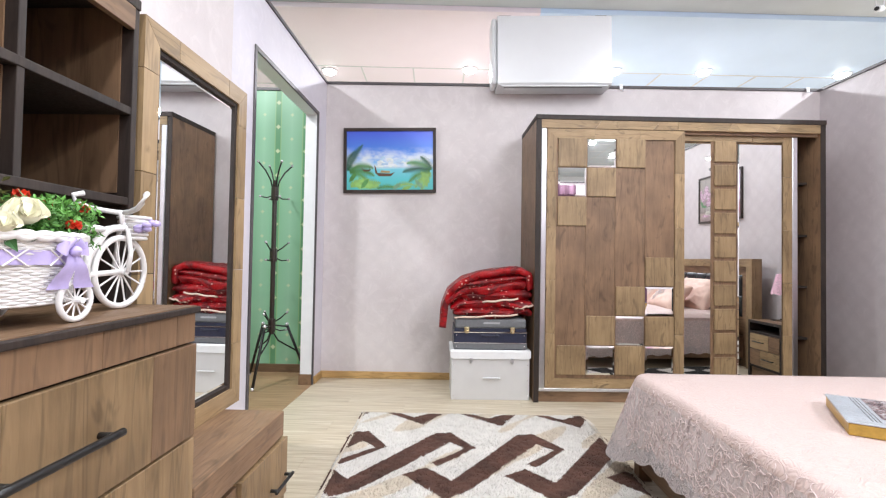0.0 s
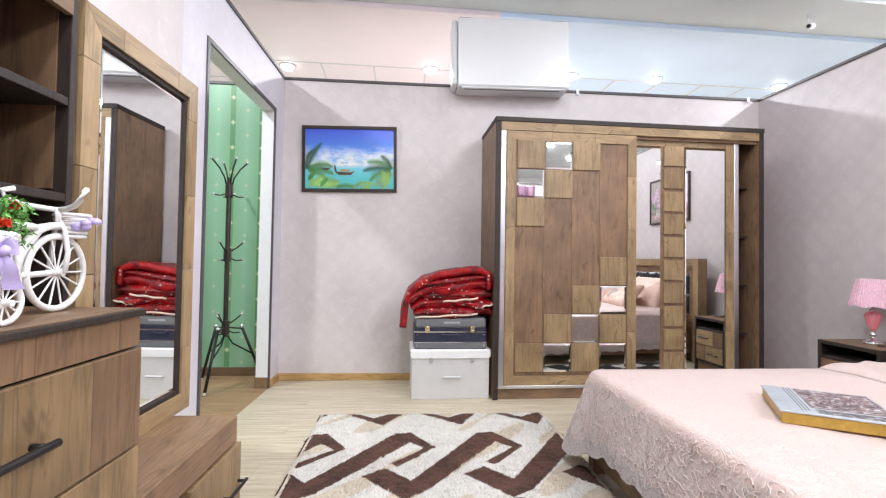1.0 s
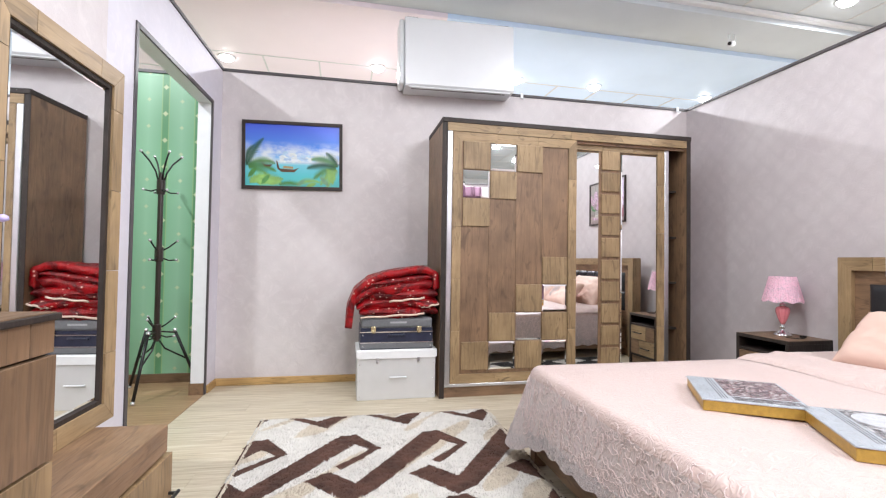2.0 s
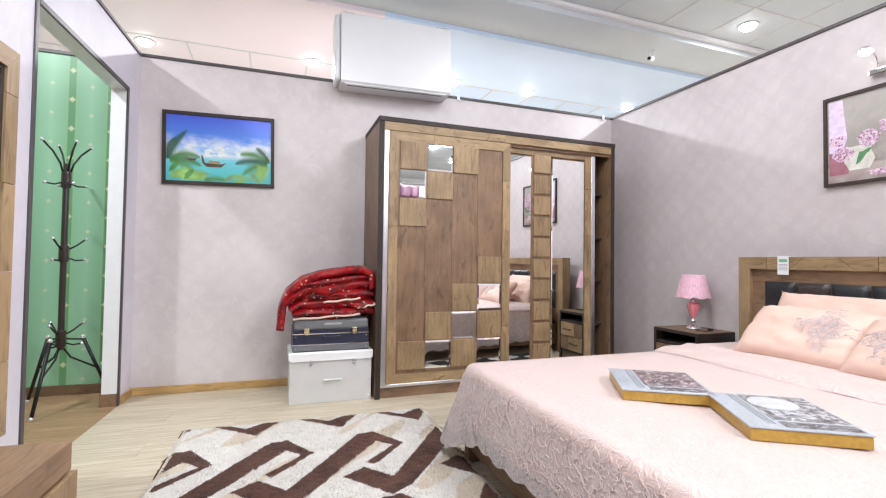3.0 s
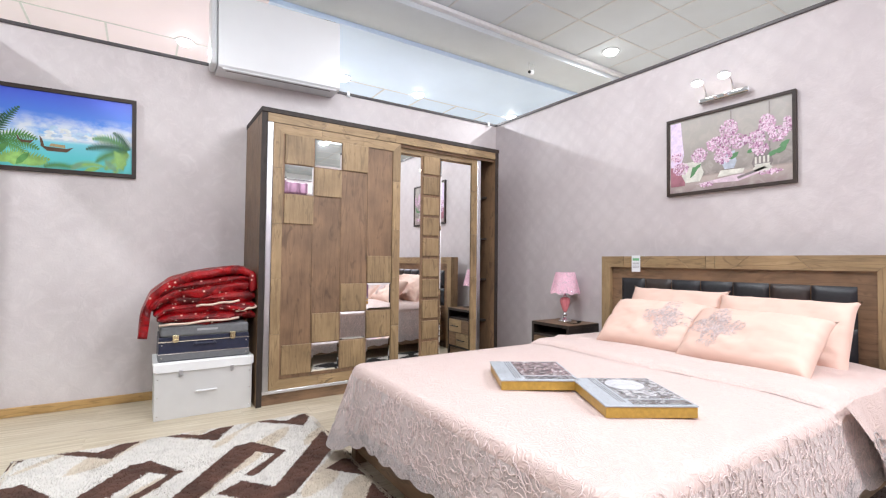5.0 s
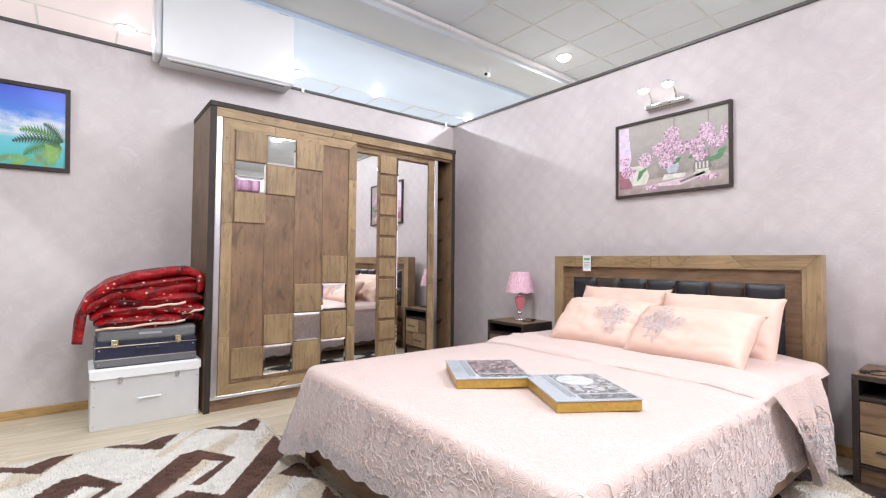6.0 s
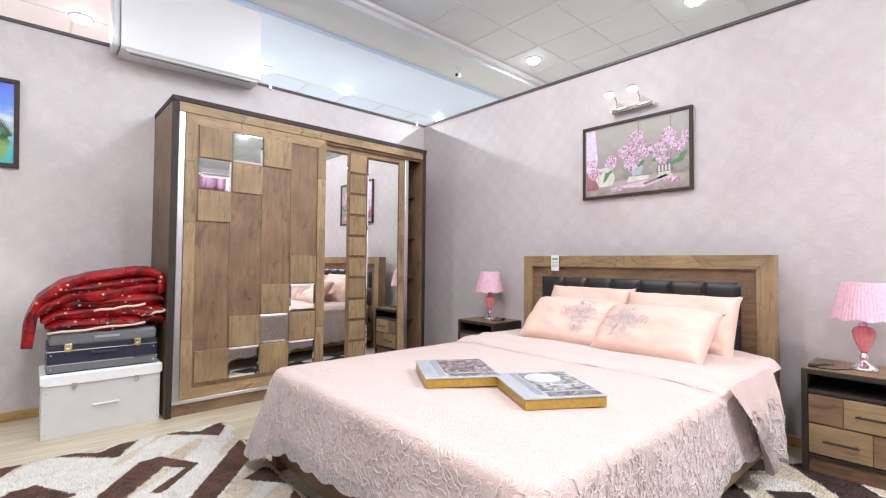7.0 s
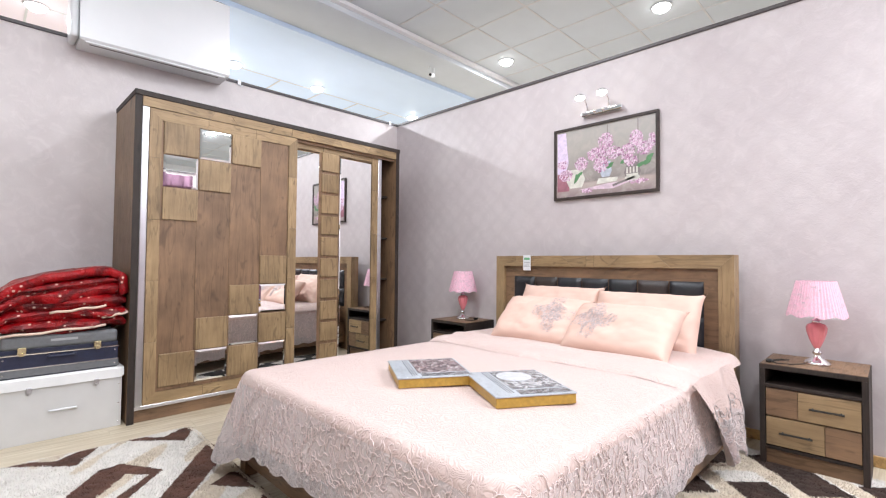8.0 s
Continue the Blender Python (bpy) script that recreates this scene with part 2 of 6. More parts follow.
def mesh_of(name, bm, material, smooth=False):
    bmesh.ops.recalc_face_normals(bm, faces=bm.faces)
    me = bpy.data.meshes.new(name)
    bm.to_mesh(me)
    bm.free()
    for mm in (material if isinstance(material, (list, tuple)) else [material]):
        me.materials.append(mm)
    if smooth:
        for p in me.polygons:
            p.use_smooth = True
    return me


def part(name, bm, material, parent, label="", smooth=False, m=None):
    """Links a bmesh as one mesh object under a thing or a part, in the thing's own coordinates."""
    ob = new(name, mesh_of(name, bm, material, smooth))
    ob.parent = parent
    if m is not None:
        ob.matrix_basis = m
    if label:
        ob["label"] = label
    return ob


SQUARE = Matrix()                       # along the east wall
TURNED = pose(0, 0, 0, 0, 0, -0.88)     # the bed stands a little askew
NORTH = pose(0, 0, 0, 0, 0, -1.28)     # the north and west walls are out of square
WEST = pose(0, 0, 0, 0, 0, -2.75)
BASE = [SQUARE]


def thing(name, m, label, category, group="", kind=""):
    ob = new(name)
    ob.empty_display_size = 0.1
    ob.matrix_basis = BASE[0] @ m
    return tagged(ob, label, category, group, kind)


def single(name, bm, material, m, label, category, group="", kind="", smooth=False):
    ob = new(name, mesh_of(name, bm, material, smooth))
    ob.matrix_basis = BASE[0] @ m
    return tagged(ob, label, category, group, kind)


# ---- the room: partition walls under a higher hall ceiling ----
XL, XR, YF, ZT, YB = -1.169, 3.492, 4.224, 2.648, -2.0
XC, YC = -1.062, 4.198          # the corner, along the north wall and along the west wall
TH = 0.09


def wall(name, x0, y0, x1, y1, material, label, z0=0.0, z1=ZT):
    return single(name, boxm(x0, y0, z0, x1, y1, z1), material, Matrix(), label, "wall", kind="structure")


BASE[0] = NORTH
wall("wall_north", XC - TH, YF, XR + 0.3, YF + TH, PAPER, "pink-grey crinkled wallpaper partition wall")
BASE[0] = WEST
DY0, DY1, DZ = 2.736, 3.948, 2.298
wall("wall_west", XL - TH, YB - 0.2, XL, 2.46, PAPER, "crinkled pink-grey wallpaper wall behind the dresser")
wall("wall_west_smooth", XL - TH, 2.46, XL, DY0, PAPER_LILAC, "smooth lilac partition wall beside the doorway")
wall("wall_west_corner", XL - TH, DY1, XL, YC + 0.02, PAPER_LILAC, "smooth lilac wall between doorway and corner")
wall("wall_west_lintel", XL - TH, DY0, XL, DY1, PAPER_LILAC, "lilac wall above the doorway", DZ, ZT)

# dark capping along the tops of the partitions
for nm, fr_, a in (("trim_north", NORTH, (XC, YF - 0.012, ZT - 0.002, XR + 0.2, YF + TH, ZT + 0.022)),
                   ("trim_west", WEST, (XL - TH, YB, ZT - 0.004, XL + 0.012, YC - 0.012, ZT + 0.019))):
    BASE[0] = fr_
    single(nm, boxm(*a, bevel=0.003), DARK_TRIM, Matrix(), "dark capping strip on the partition top", "trim", kind="structure")

# pine skirting
for nm, fr_, a in (("baseboard_north", NORTH, (XC, YF - 0.016, 0, XR + 0.1, YF, 0.062)), ("baseboard_west", WEST, (XL, DY1 + 0.03, 0, XL + 0.016, YC - 0.016, 0.062)), ("baseboard_west_long", WEST, (XL, YB, 0, XL + 0.016, DY0 - 0.03, 0.062))):
    BASE[0] = fr_
    single(nm, boxm(*a, bevel=0.005), PINE, Matrix(), "honey-coloured pine skirting board", "baseboard", kind="structure")

BASE[0] = WEST
# doorway: white lining, thin dark edge
door = thing("door_1", Matrix(), "open doorway with white lining and thin dark edging", "doorway", kind="structure")
part("jamb", boxm(XL - TH - 0.01, DY1 - 0.012, 0.09, XL - 0.004, DY1 + 0.002, DZ), WHITE_PAINT, door)
part("jamb", boxm(XL - TH - 0.01, DY0 - 0.002, 0.09, XL - 0.004, DY0 + 0.012, DZ), WHITE_PAINT, door)
part("head", boxm(XL - TH - 0.01, DY0 + 0.012, DZ - 0.012, XL - 0.004, DY1 - 0.012, DZ + 0.002), WHITE_PAINT, door)
for a in ((XL - 0.004, DY1 - 0.012, 0, XL + 0.008, DY1 + 0.018, DZ + 0.018), (XL - 0.004, DY0 - 0.018, 0, XL + 0.008, DY0 + 0.012, DZ + 0.018), (XL - 0.004, DY0 + 0.012, DZ - 0.012, XL + 0.008, DY1 - 0.012, DZ + 0.018)):
    part("edging", boxm(*a, bevel=0.003), DARK_TRIM, door, "thin dark edging strip")
for yy in (DY1, DY0):
    part("plinth_block", boxm(XL - TH - 0.02, yy - 0.016, 0, XL - 0.004, yy + 0.014, 0.09), BROWN_Y, door, "brown skirting block")

# the neighbouring green room seen through the doorway
BASE[0] = NORTH
GY = 4.40
wall("wall_green", -4.0, GY, XC - TH - 0.01, GY + TH, GREEN, "green striped wallpaper wall with pale rosettes")
single("baseboard_green", boxm(-4.0, GY - 0.018, 0, XC - TH - 0.01, GY, 0.075, bevel=0.004), BROWN_X, Matrix(), "brown skirting board of the green room", "baseboard", kind="structure")
single("trim_green", boxm(-4.0, GY - 0.012, ZT - 0.002, XC - TH - 0.01, GY + TH, ZT + 0.022), DARK_TRIM, Matrix(), "dark capping strip", "trim", kind="structure")
wall("wall_green_side", -4.0 - TH, YB, -4.0, GY, GREEN, "green striped wallpaper side wall")

BASE[0] = SQUARE
wall("wall_east", XR, YB, XR + TH, 4.18, PAPER_TRELLIS_DIM, "pink-grey wallpaper partition wall behind the bed")
wall("wall_south", -1.4, YB - TH, XR + TH, YB, PAPER, "plain pink-grey partition wall")
single("trim_east", boxm(XR - 0.012, YB, ZT - 0.003, XR + TH, 4.13, ZT + 0.021, bevel=0.003), DARK_TRIM, Matrix(), "dark capping strip on the partition top", "trim", kind="structure")
single("trim_south", boxm(-1.3, YB - TH, ZT - 0.003, XR - 0.012, YB + 0.012, ZT + 0.021, bevel=0.003), DARK_TRIM, Matrix(), "dark capping strip on the partition top", "trim", kind="structure")
single("baseboard_east", boxm(XR - 0.016, YB, 0, XR, 4.13, 0.06, bevel=0.005), PINE, Matrix(), "honey-coloured pine skirting board", "baseboard", kind="structure")

# ceilings of the hall
T = 0.6


def tile_ceiling(name, xs, ys, z, material, label):
    """Suspended ceiling: tiles sunk a little between thin bars."""
    bm = bmesh.new()
    (x0, x1), (y0, y1) = xs, ys
    nx, ny = max(1, round((x1 - x0) / T)), max(1, round((y1 - y0) / T))
    dx, dy = (x1 - x0) / nx, (y1 - y0) / ny
    for i in range(nx):
        for j in range(ny):
            a = (x0 + i * dx + 0.009, y0 + j * dy + 0.009, z + 0.006, x0 + (i + 1) * dx - 0.009, y0 + (j + 1) * dy - 0.009, z + 0.02)
            box(bm, *a)
    single(name, bm, material, Matrix(), label, "ceiling", kind="structure")
    bars = bmesh.new()
    for i in range(nx + 1):
        box(bars, x0 + i * dx - 0.009, y0, z, x0 + i * dx + 0.009, y1, z + 0.012)
    for j in range(ny + 1):
        box(bars, x0, y0 + j * dy - 0.009, z + 0.001, x1, y0 + j * dy + 0.009, z + 0.013)
    single(name + "_grid", bars, CEIL_BAR, Matrix(), "pale metal ceiling grid", "ceiling", kind="structure")
    single(name + "_slab", boxm(x0, y0, z + 0.03, x1, y1, z + 0.08), material, Matrix(), "ceiling slab", "ceiling", kind="structure")


CEIL_BAR = plain("ceiling_grid_bar", (0.62, 0.62, 0.63), 0.5)
B0, B1 = 3.70, 4.27
tile_ceiling("ceiling_near", (-4.12, 8.48), (B0 - 9.6, B0), CEIL, CEIL_WHITE, "white tiled suspended hall ceiling")
single("ceiling_beam", boxm(-3.98, B0, 3.41, 8.02, B1, CEIL + 0.1, bevel=0.004), CEIL_WHITE, Matrix(), "boxed white ceiling beam", "ceiling", kind="structure")
single("ceiling_lip", boxm(-3.98, B0 - 0.055, 3.462, 8.02, B0 - 0.001, CEIL + 0.002, bevel=0.004), WHITE_PAINT, Matrix(), "white edge strip of the ceiling beam", "ceiling", kind="structure")
# The pink and blue halves carry bounced room light in their colour.
single("ceiling_pink", boxm(-3.98, B1, 3.365, 0.98, 5.55, 3.43), CEIL_PINK_BOUNCE, Matrix(), "smooth ceiling panel coloured with pink bounce light", "ceiling", kind="structure")
single("ceiling_blue", boxm(0.98, B1, 3.365, 8.02, 5.55, 3.43), CEIL_BLUE_BOUNCE, Matrix(), "smooth ceiling panel coloured with blue bounce light", "ceiling", kind="structure")
tile_ceiling("ceiling_far_left", (-3.98, 0.98), (5.55, 7.95), 3.36, CEIL_PINK_BOUNCE, "tiled hall ceiling coloured with pink bounce light")
tile_ceiling("ceiling_far_right", (0.98, 8.02), (5.55, 7.95), 3.36, CEIL_BLUE_BOUNCE, "tiled hall ceiling coloured with blue bounce light")

# outer hall, closing the place
for nm, a in (("wall_hall_north", (-4.1, 7.95, 0, 8.1, 8.05, 3.6)), ("wall_hall_east", (8.02, -5.9, 0, 8.12, 7.95, 3.6)), ("wall_hall_south", (-4.1, -6.0, 0, 8.12, -5.9, 3.6)), ("wall_hall_west", (-4.2, -5.9, 0, -4.1, 7.95, 3.6))):
    single(nm, boxm(*a), WHITE_PAINT, Matrix(), "plain white hall wall", "wall", kind="structure")
single("ground", boxm(-4.2, -6.0, -0.12, 8.12, 8.05, -0.012), FLOOR_PALE, Matrix(), "hall floor slab", "floor", kind="structure")


def downlight(x, y, z):
    t = thing("downlight", pose(x, y, z), "round white recessed ceiling downlight, lit", "ceiling light", "ceiling downlights")
    part("ring", lathe(bmesh.new(), [(0.078, 0.0), (0.078, -0.006), (0.088, -0.006), (0.094, 0.0)], 24), WHITE_PLASTIC, t, smooth=True)
    part("lens", lathe(bmesh.new(), [(0.0001, -0.05), (0.026, -0.048), (0.054, -0.037), (0.071, -0.02), (0.077, -0.003)], 24), LAMP_GLOW, t, "glowing lens", True)
    return t


first = None
# Fittings over the room are unseen additions that go with the fill lamps.
for sx, sy in [(q[0], q[1]) for q in FILL_SPOTS] + SPOTS_HALL:
    m = pose(sx, sy, CEIL if sy < 3.6 else 3.36)
    first = copy_thing(first, m) if first else downlight(sx, sy, CEIL if sy < 3.6 else 3.36)


# ---- wardrobe: two sliding doors, squares of oak and mirror ----
WW, WH, WDP = 2.252, 2.2, 0.59
BASE[0] = SQUARE
wardrobe = thing("wardrobe", pose(0.803, 3.589, 0, 0, 0, -0.1), "large brown sliding-door wardrobe with oak and mirror squares", "wardrobe")
part("side_panel", boxm(0, 0, 0, 0.036, WDP, WH - 0.036, bevel=0.003), BROWN_V, wardrobe)
part("side_panel", boxm(WW - 0.036, 0, 0, WW, WDP, WH - 0.036, bevel=0.003), BROWN_V, wardrobe)
part("side_edge", boxm(-0.002, -0.004, 0, 0.038, 0.0, WH - 0.036), WENGE, wardrobe, "dark edge band")
part("side_edge", boxm(WW - 0.038, -0.004, 0, WW + 0.002, 0.0, WH - 0.036), WENGE, wardrobe, "dark edge band")
part("top_board", boxm(-0.004, -0.012, WH - 0.036, WW + 0.004, WDP, WH, bevel=0.003), WENGE, wardrobe, "dark top board")
part("back_panel", boxm(0.036, WDP - 0.012, 0.1, WW - 0.036, WDP - 0.002, WH - 0.036), BROWN_V, wardrobe)
part("bottom_board", boxm(0.036, 0.03, 0.085, WW - 0.036, WDP - 0.012, 0.105), BROWN_X, wardrobe)
part("plinth", boxm(0.036, 0.02, 0, WW - 0.036, 0.04, 0.085, bevel=0.002), BROWN_X, wardrobe)
part("bottom_track", boxm(0.036, -0.004, 0.085, WW - 0.036, 0.03, 0.108, bevel=0.002), ALU, wardrobe, "aluminium track")
part("partition", boxm(1.12, 0.11, 0.105, 1.14, WDP - 0.012, WH - 0.04), BROWN_V, wardrobe)
for zz in (0.48, 0.89, 1.3, 1.72):
    part("shelf", boxm(1.14, 0.13, zz, WW - 0.036, WDP - 0.012, zz + 0.018, bevel=0.002), WENGE, wardrobe)


def slanted_strip(bm, pts, y0, y1):
    """A board piece with slanted ends: outline in (x, z), front at y0."""
    f = [bm.verts.new((x, y0, z)) for x, z in pts]
    g = [bm.verts.new((x, y1, z)) for x, z in pts]
    n = len(pts)
    bm.faces.new(f)
    bm.faces.new(g[::-1])
    for i in range(n):
        bm.faces.new((f[i], g[i], g[(i + 1) % n], f[(i + 1) % n]))
    return bm


# cornice rail in slanted pieces
cuts = [0.04, 0.48, 0.63, 0.93, 1.1, 1.29, 1.5, 1.57, 1.88, WW - 0.04]
lean = [0, 0.05, -0.05, 0.06, 0, -0.06, 0.05, -0.05, 0.05, 0]
for a, b_, la, lb in zip(cuts, cuts[1:], lean, lean[1:]):
    part("cornice_piece", slanted_strip(bmesh.new(), [(a - la / 2 + 0.001, 2.098), (b_ - lb / 2 - 0.001, 2.098), (b_ + lb / 2 - 0.001, 2.163), (a + la / 2 + 0.001, 2.163)], -0.006, 0.02), OAK_X, wardrobe)
part("cornice_backing", boxm(0.036, 0.02, 2.075, WW - 0.036, 0.035, 2.163), BROWN_X, wardrobe)


def door_frame(parent, x0, x1, z0, z1, y, w, joints_z, joints_x, miter=True):
    """Frame of oak pieces round a door leaf, mitred corners and open joints."""
    zs = [z0, *joints_z, z1]
    g = 0.002
    for side in (0, 1):
        for k, (a, b_) in enumerate(zip(zs, zs[1:])):
            lo, hi = (w if k == 0 else 0), (w if k == len(zs) - 2 else 0)
            if side == 0:
                p = [(x0, a + (0 if lo else g)), (x0 + w, a + lo + (0 if lo else g)), (x0 + w, b_ - hi), (x0, b_)]
            else:
                p = [(x1 - w, a + lo + (0 if lo else g)), (x1, a + (0 if lo else g)), (x1, b_), (x1 - w, b_ - hi)]
            part("frame_piece", slanted_strip(bmesh.new(), p, y, y + 0.018), OAK_V, parent)
    xs = [x0, *joints_x, x1]
    for top in (0, 1):
        for k, (a, b_) in enumerate(zip(xs, xs[1:])):
            lo, hi = (w if k == 0 else g), (w if k == len(xs) - 2 else 0)
            p = [(a + lo, z0 + w), (b_ - hi, z0 + w), (b_, z0), (a + (0 if k == 0 else g), z0)] if not top else [(a + (0 if k == 0 else g), z1), (b_, z1), (b_ - hi, z1 - w), (a + lo, z1 - w)]
            part("frame_piece", slanted_strip(bmesh.new(), p, y, y + 0.018), OAK_X, parent)


# front door leaf
leaf = part("door", boxm(0.083, 0.012, 0.112, 1.147, 0.03, 2.092), BROWN_V, wardrobe, "sliding door of brown boards with raised squares")
door_frame(leaf, 0.083, 1.147, 0.112, 2.092, -0.008, 0.072, (0.52, 0.93, 1.34, 1.76), (0.45, 0.8))
for k in range(4):
    xa = 0.1555 + k * 0.2297
    part("board", boxm(xa + 0.0007, 0.002, 0.186, xa + 0.229, 0.012, 2.02, bevel=0.0012, segs=1), BROWN_V, leaf)
part("door_profile", boxm(0.038, -0.012, 0.108, 0.08, 0.03, 2.095, bevel=0.006), ALU, wardrobe, "brushed aluminium handle profile")
CELL, CX, CZ = 0.2265, 0.166, 0.21
wood_cells = [(0, 7), (2, 7), (1, 6), (0, 5), (3, 3), (2, 2), (1, 1), (3, 1), (0, 0), (2, 0)]
glass_cells = [(1, 7), (0, 6), (3, 2), (2, 1), (1, 0), (3, 0)]
CH = 0.2268


def square_bm(xa, za, w, h, thick, y, bevel):
    return boxm(xa, y - thick, za, xa + w, y + 0.002, za + h, bevel=bevel)


for i, j in wood_cells:
    part("square", square_bm(CX + i * CELL + 0.003, CZ + j * CH + 0.003, CELL - 0.006, CH - 0.006, 0.012, 0.002, 0.004), OAK_V, leaf, "raised pale oak square")
for i, j in glass_cells:
    bm = bmesh.new()
    xa, za, s, e = CX + i * CELL + 0.004, CZ + j * CH + 0.004, 0.014, 0.0025
    w, h = CELL - 0.008, CH - 0.008
    outer = [bm.verts.new((xa + p * w, 0.0, za + q * h)) for p, q in ((0, 0), (1, 0), (1, 1), (0, 1))]
    inner = [bm.verts.new((xa + s + p * (w - 2 * s), -e, za + s + q * (h - 2 * s))) for p, q in ((0, 0), (1, 0), (1, 1), (0, 1))]
    back = [bm.verts.new((xa + p * w, 0.003, za + q * h)) for p, q in ((0, 0), (1, 0), (1, 1), (0, 1))]
    bm.faces.new(inner)
    bm.faces.new(back[::-1])
    for k in range(4):
        bm.faces.new((outer[k], outer[(k + 1) % 4], inner[(k + 1) % 4], inner[k]))
        bm.faces.new((back[k], back[(k + 1) % 4], outer[(k + 1) % 4], outer[k]))
    part("mirror_square", bm, MIRROR, leaf, "bevelled mirror square")

# rear door leaf with tall mirrors
leaf2 = part("door", boxm(1.08, 0.062, 0.112, 2.024, 0.08, 2.092), BROWN_V, wardrobe, "sliding door with two tall mirrors and oak squares")
zs2 = [0.112, 0.52, 0.93, 1.34, 1.76, 2.092]
for a, b_ in zip(zs2, zs2[1:]):
    part("frame_piece", boxm(1.953, 0.042, a + 0.001, 2.024, 0.062, b_ - 0.001, bevel=0.002), OAK_V, leaf2)
for a, b_ in ((1.08, 1.42), (1.42, 1.71), (1.71, 1.953)):
    part("frame_piece", boxm(a + 0.001, 0.042, 2.03, b_ - 0.001, 0.062, 2.092, bevel=0.002), OAK_X, leaf2)
    part("frame_piece", boxm(a + 0.001, 0.042, 0.112, b_ - 0.001, 0.062, 0.18, bevel=0.002), OAK_X, leaf2)
for a, b_ in ((1.1, 1.38), (1.592, 1.94)):
    part("tall_mirror", boxm(a, 0.034, 0.19, b_, 0.061, 2.015, bevel=0.006, segs=1), MIRROR, leaf2, "tall bevelled mirror")
part("stile", boxm(1.382, 0.046, 0.18, 1.59, 0.06, 2.03, bevel=0.002), BROWN_V, leaf2)
for k in range(10):
    za = 0.187 + k * 0.187
    part("square", boxm(1.406, 0.032, za, 1.576, 0.046, za + 0.163, bevel=0.005), OAK_V, leaf2, "raised pale oak square")
part("door_profile", boxm(2.025, 0.04, 0.108, 2.069, 0.08, 2.095, bevel=0.006), ALU, wardrobe, "brushed aluminium handle profile")

# ---- bed ----
BASE[0] = TURNED
HX = 3.25
bed = thing("bed", pose(0, 0, 0), "oak-framed double bed with a padded headboard", "bed")
HY0, HY1, HT = 0.769, 2.562, 1.131
part("headboard_panel", boxm(HX + 0.012, HY0 + 0.06, 0.0, HX + 0.07, HY1 - 0.06, HT - 0.02), BROWN_Y, bed, "brown headboard panel")


def slab_yz(pts, x0, x1):
    bm = bmesh.new()
    f = [bm.verts.new((x0, y, z)) for y, z in pts]
    g = [bm.verts.new((x1, y, z)) for y, z in pts]
    bm.faces.new(f)
    bm.faces.new(g[::-1])
    n = len(pts)
    for i in range(n):
        bm.faces.new((f[i], g[i], g[(i + 1) % n], f[(i + 1) % n]))
    return bm


FW = 0.085
cut_y = [HY1, 2.355, 2.16, 1.88, 1.72, 1.66, 1.5, 1.17, HY0]
lean_y = [0, 0, 0.1, -0.09, 0, 0, 0.1, -0.09, 0]
for k, (a, b_) in enumerate(zip(cut_y, cut_y[1:])):
    la, lb = lean_y[k] / 2, lean_y[k + 1] / 2
    ia, ib = (a - FW if k == 0 else a + la - 0.002), (b_ + FW if k == len(cut_y) - 2 else b_ + lb + 0.001)
    oa, ob_ = (a if k == 0 else a - la - 0.002), (b_ if k == len(cut_y) - 2 else b_ - lb + 0.001)
    part("frame_piece", slab_yz([(oa, HT), (ob_, HT), (ib, HT - FW), (ia, HT - FW)], HX - 0.016, HX + 0.09), OAK_Y, bed, "oak frame piece")
for ya, yb, s in ((HY1, HY1 - FW, -1), (HY0, HY0 + FW, 1)):
    part("frame_piece", slab_yz([(ya, HT - 0.001), (yb, HT - FW - 0.001), (yb, 0.56), (ya, 0.5)], HX - 0.016, HX + 0.09), OAK_V, bed, "oak frame piece")
    part("frame_piece", slab_yz([(ya, 0.498), (yb, 0.558), (yb, 0.0), (ya, 0.0)], HX - 0.016, HX + 0.09), OAK_V, bed, "oak frame piece")


def pad_bm(y0, y1, z0, z1, x, depth):
    bm = bmesh.new()

    def fn(u, v):
        a, c = 2 * u - 1, 2 * v - 1
        h = (1 - abs(a) ** 5) * (1 - abs(c) ** 5)
        return (x - depth * (0.15 + 0.85 * max(h, 0) ** 0.5), y0 + u * (y1 - y0), z0 + v * (z1 - z0))
    grid_mesh(bm, 12, 12, fn)
    return bm


LEATHER = plain("black_leatherette", (0.018, 0.018, 0.022), 0.36, var=0.15, scale=60, bump_s=0.25)
LEATHER_BROWN = plain("dark_brown_leatherette", (0.035, 0.024, 0.021), 0.38, var=0.15, scale=60, bump_s=0.25)
PY0, PY1 = 0.938, 2.388
for k in range(7):
    for r_ in range(2):
        w = (PY1 - PY0) / 7
        brown = (k in (1, 5)) if r_ else (k in (2, 4))
        part("pad", pad_bm(PY0 + k * w + 0.002, PY0 + (k + 1) * w - 0.002, 0.518 + r_ * 0.223, 0.739 + r_ * 0.223, HX + 0.014, 0.03), LEATHER_BROWN if brown else LEATHER, bed, "brown leatherette pad" if brown else "black leatherette pad", True)
part("side_rail", boxm(1.05, 2.385, 0.09, HX, 2.415, 0.33, bevel=0.003), BROWN_X, bed)
part("side_rail", boxm(1.05, 0.75, 0.09, HX, 0.78, 0.33, bevel=0.003), BROWN_X, bed)
part("foot_rail", boxm(1.03, 0.79, 0.06, 1.06, 2.385, 0.33, bevel=0.003), BROWN_Y, bed)
for yy in (0.745, 2.365):
    part("leg", boxm(1.018, yy, 0, 1.083, yy + 0.06, 0.33, bevel=0.003), BROWN_V, bed)
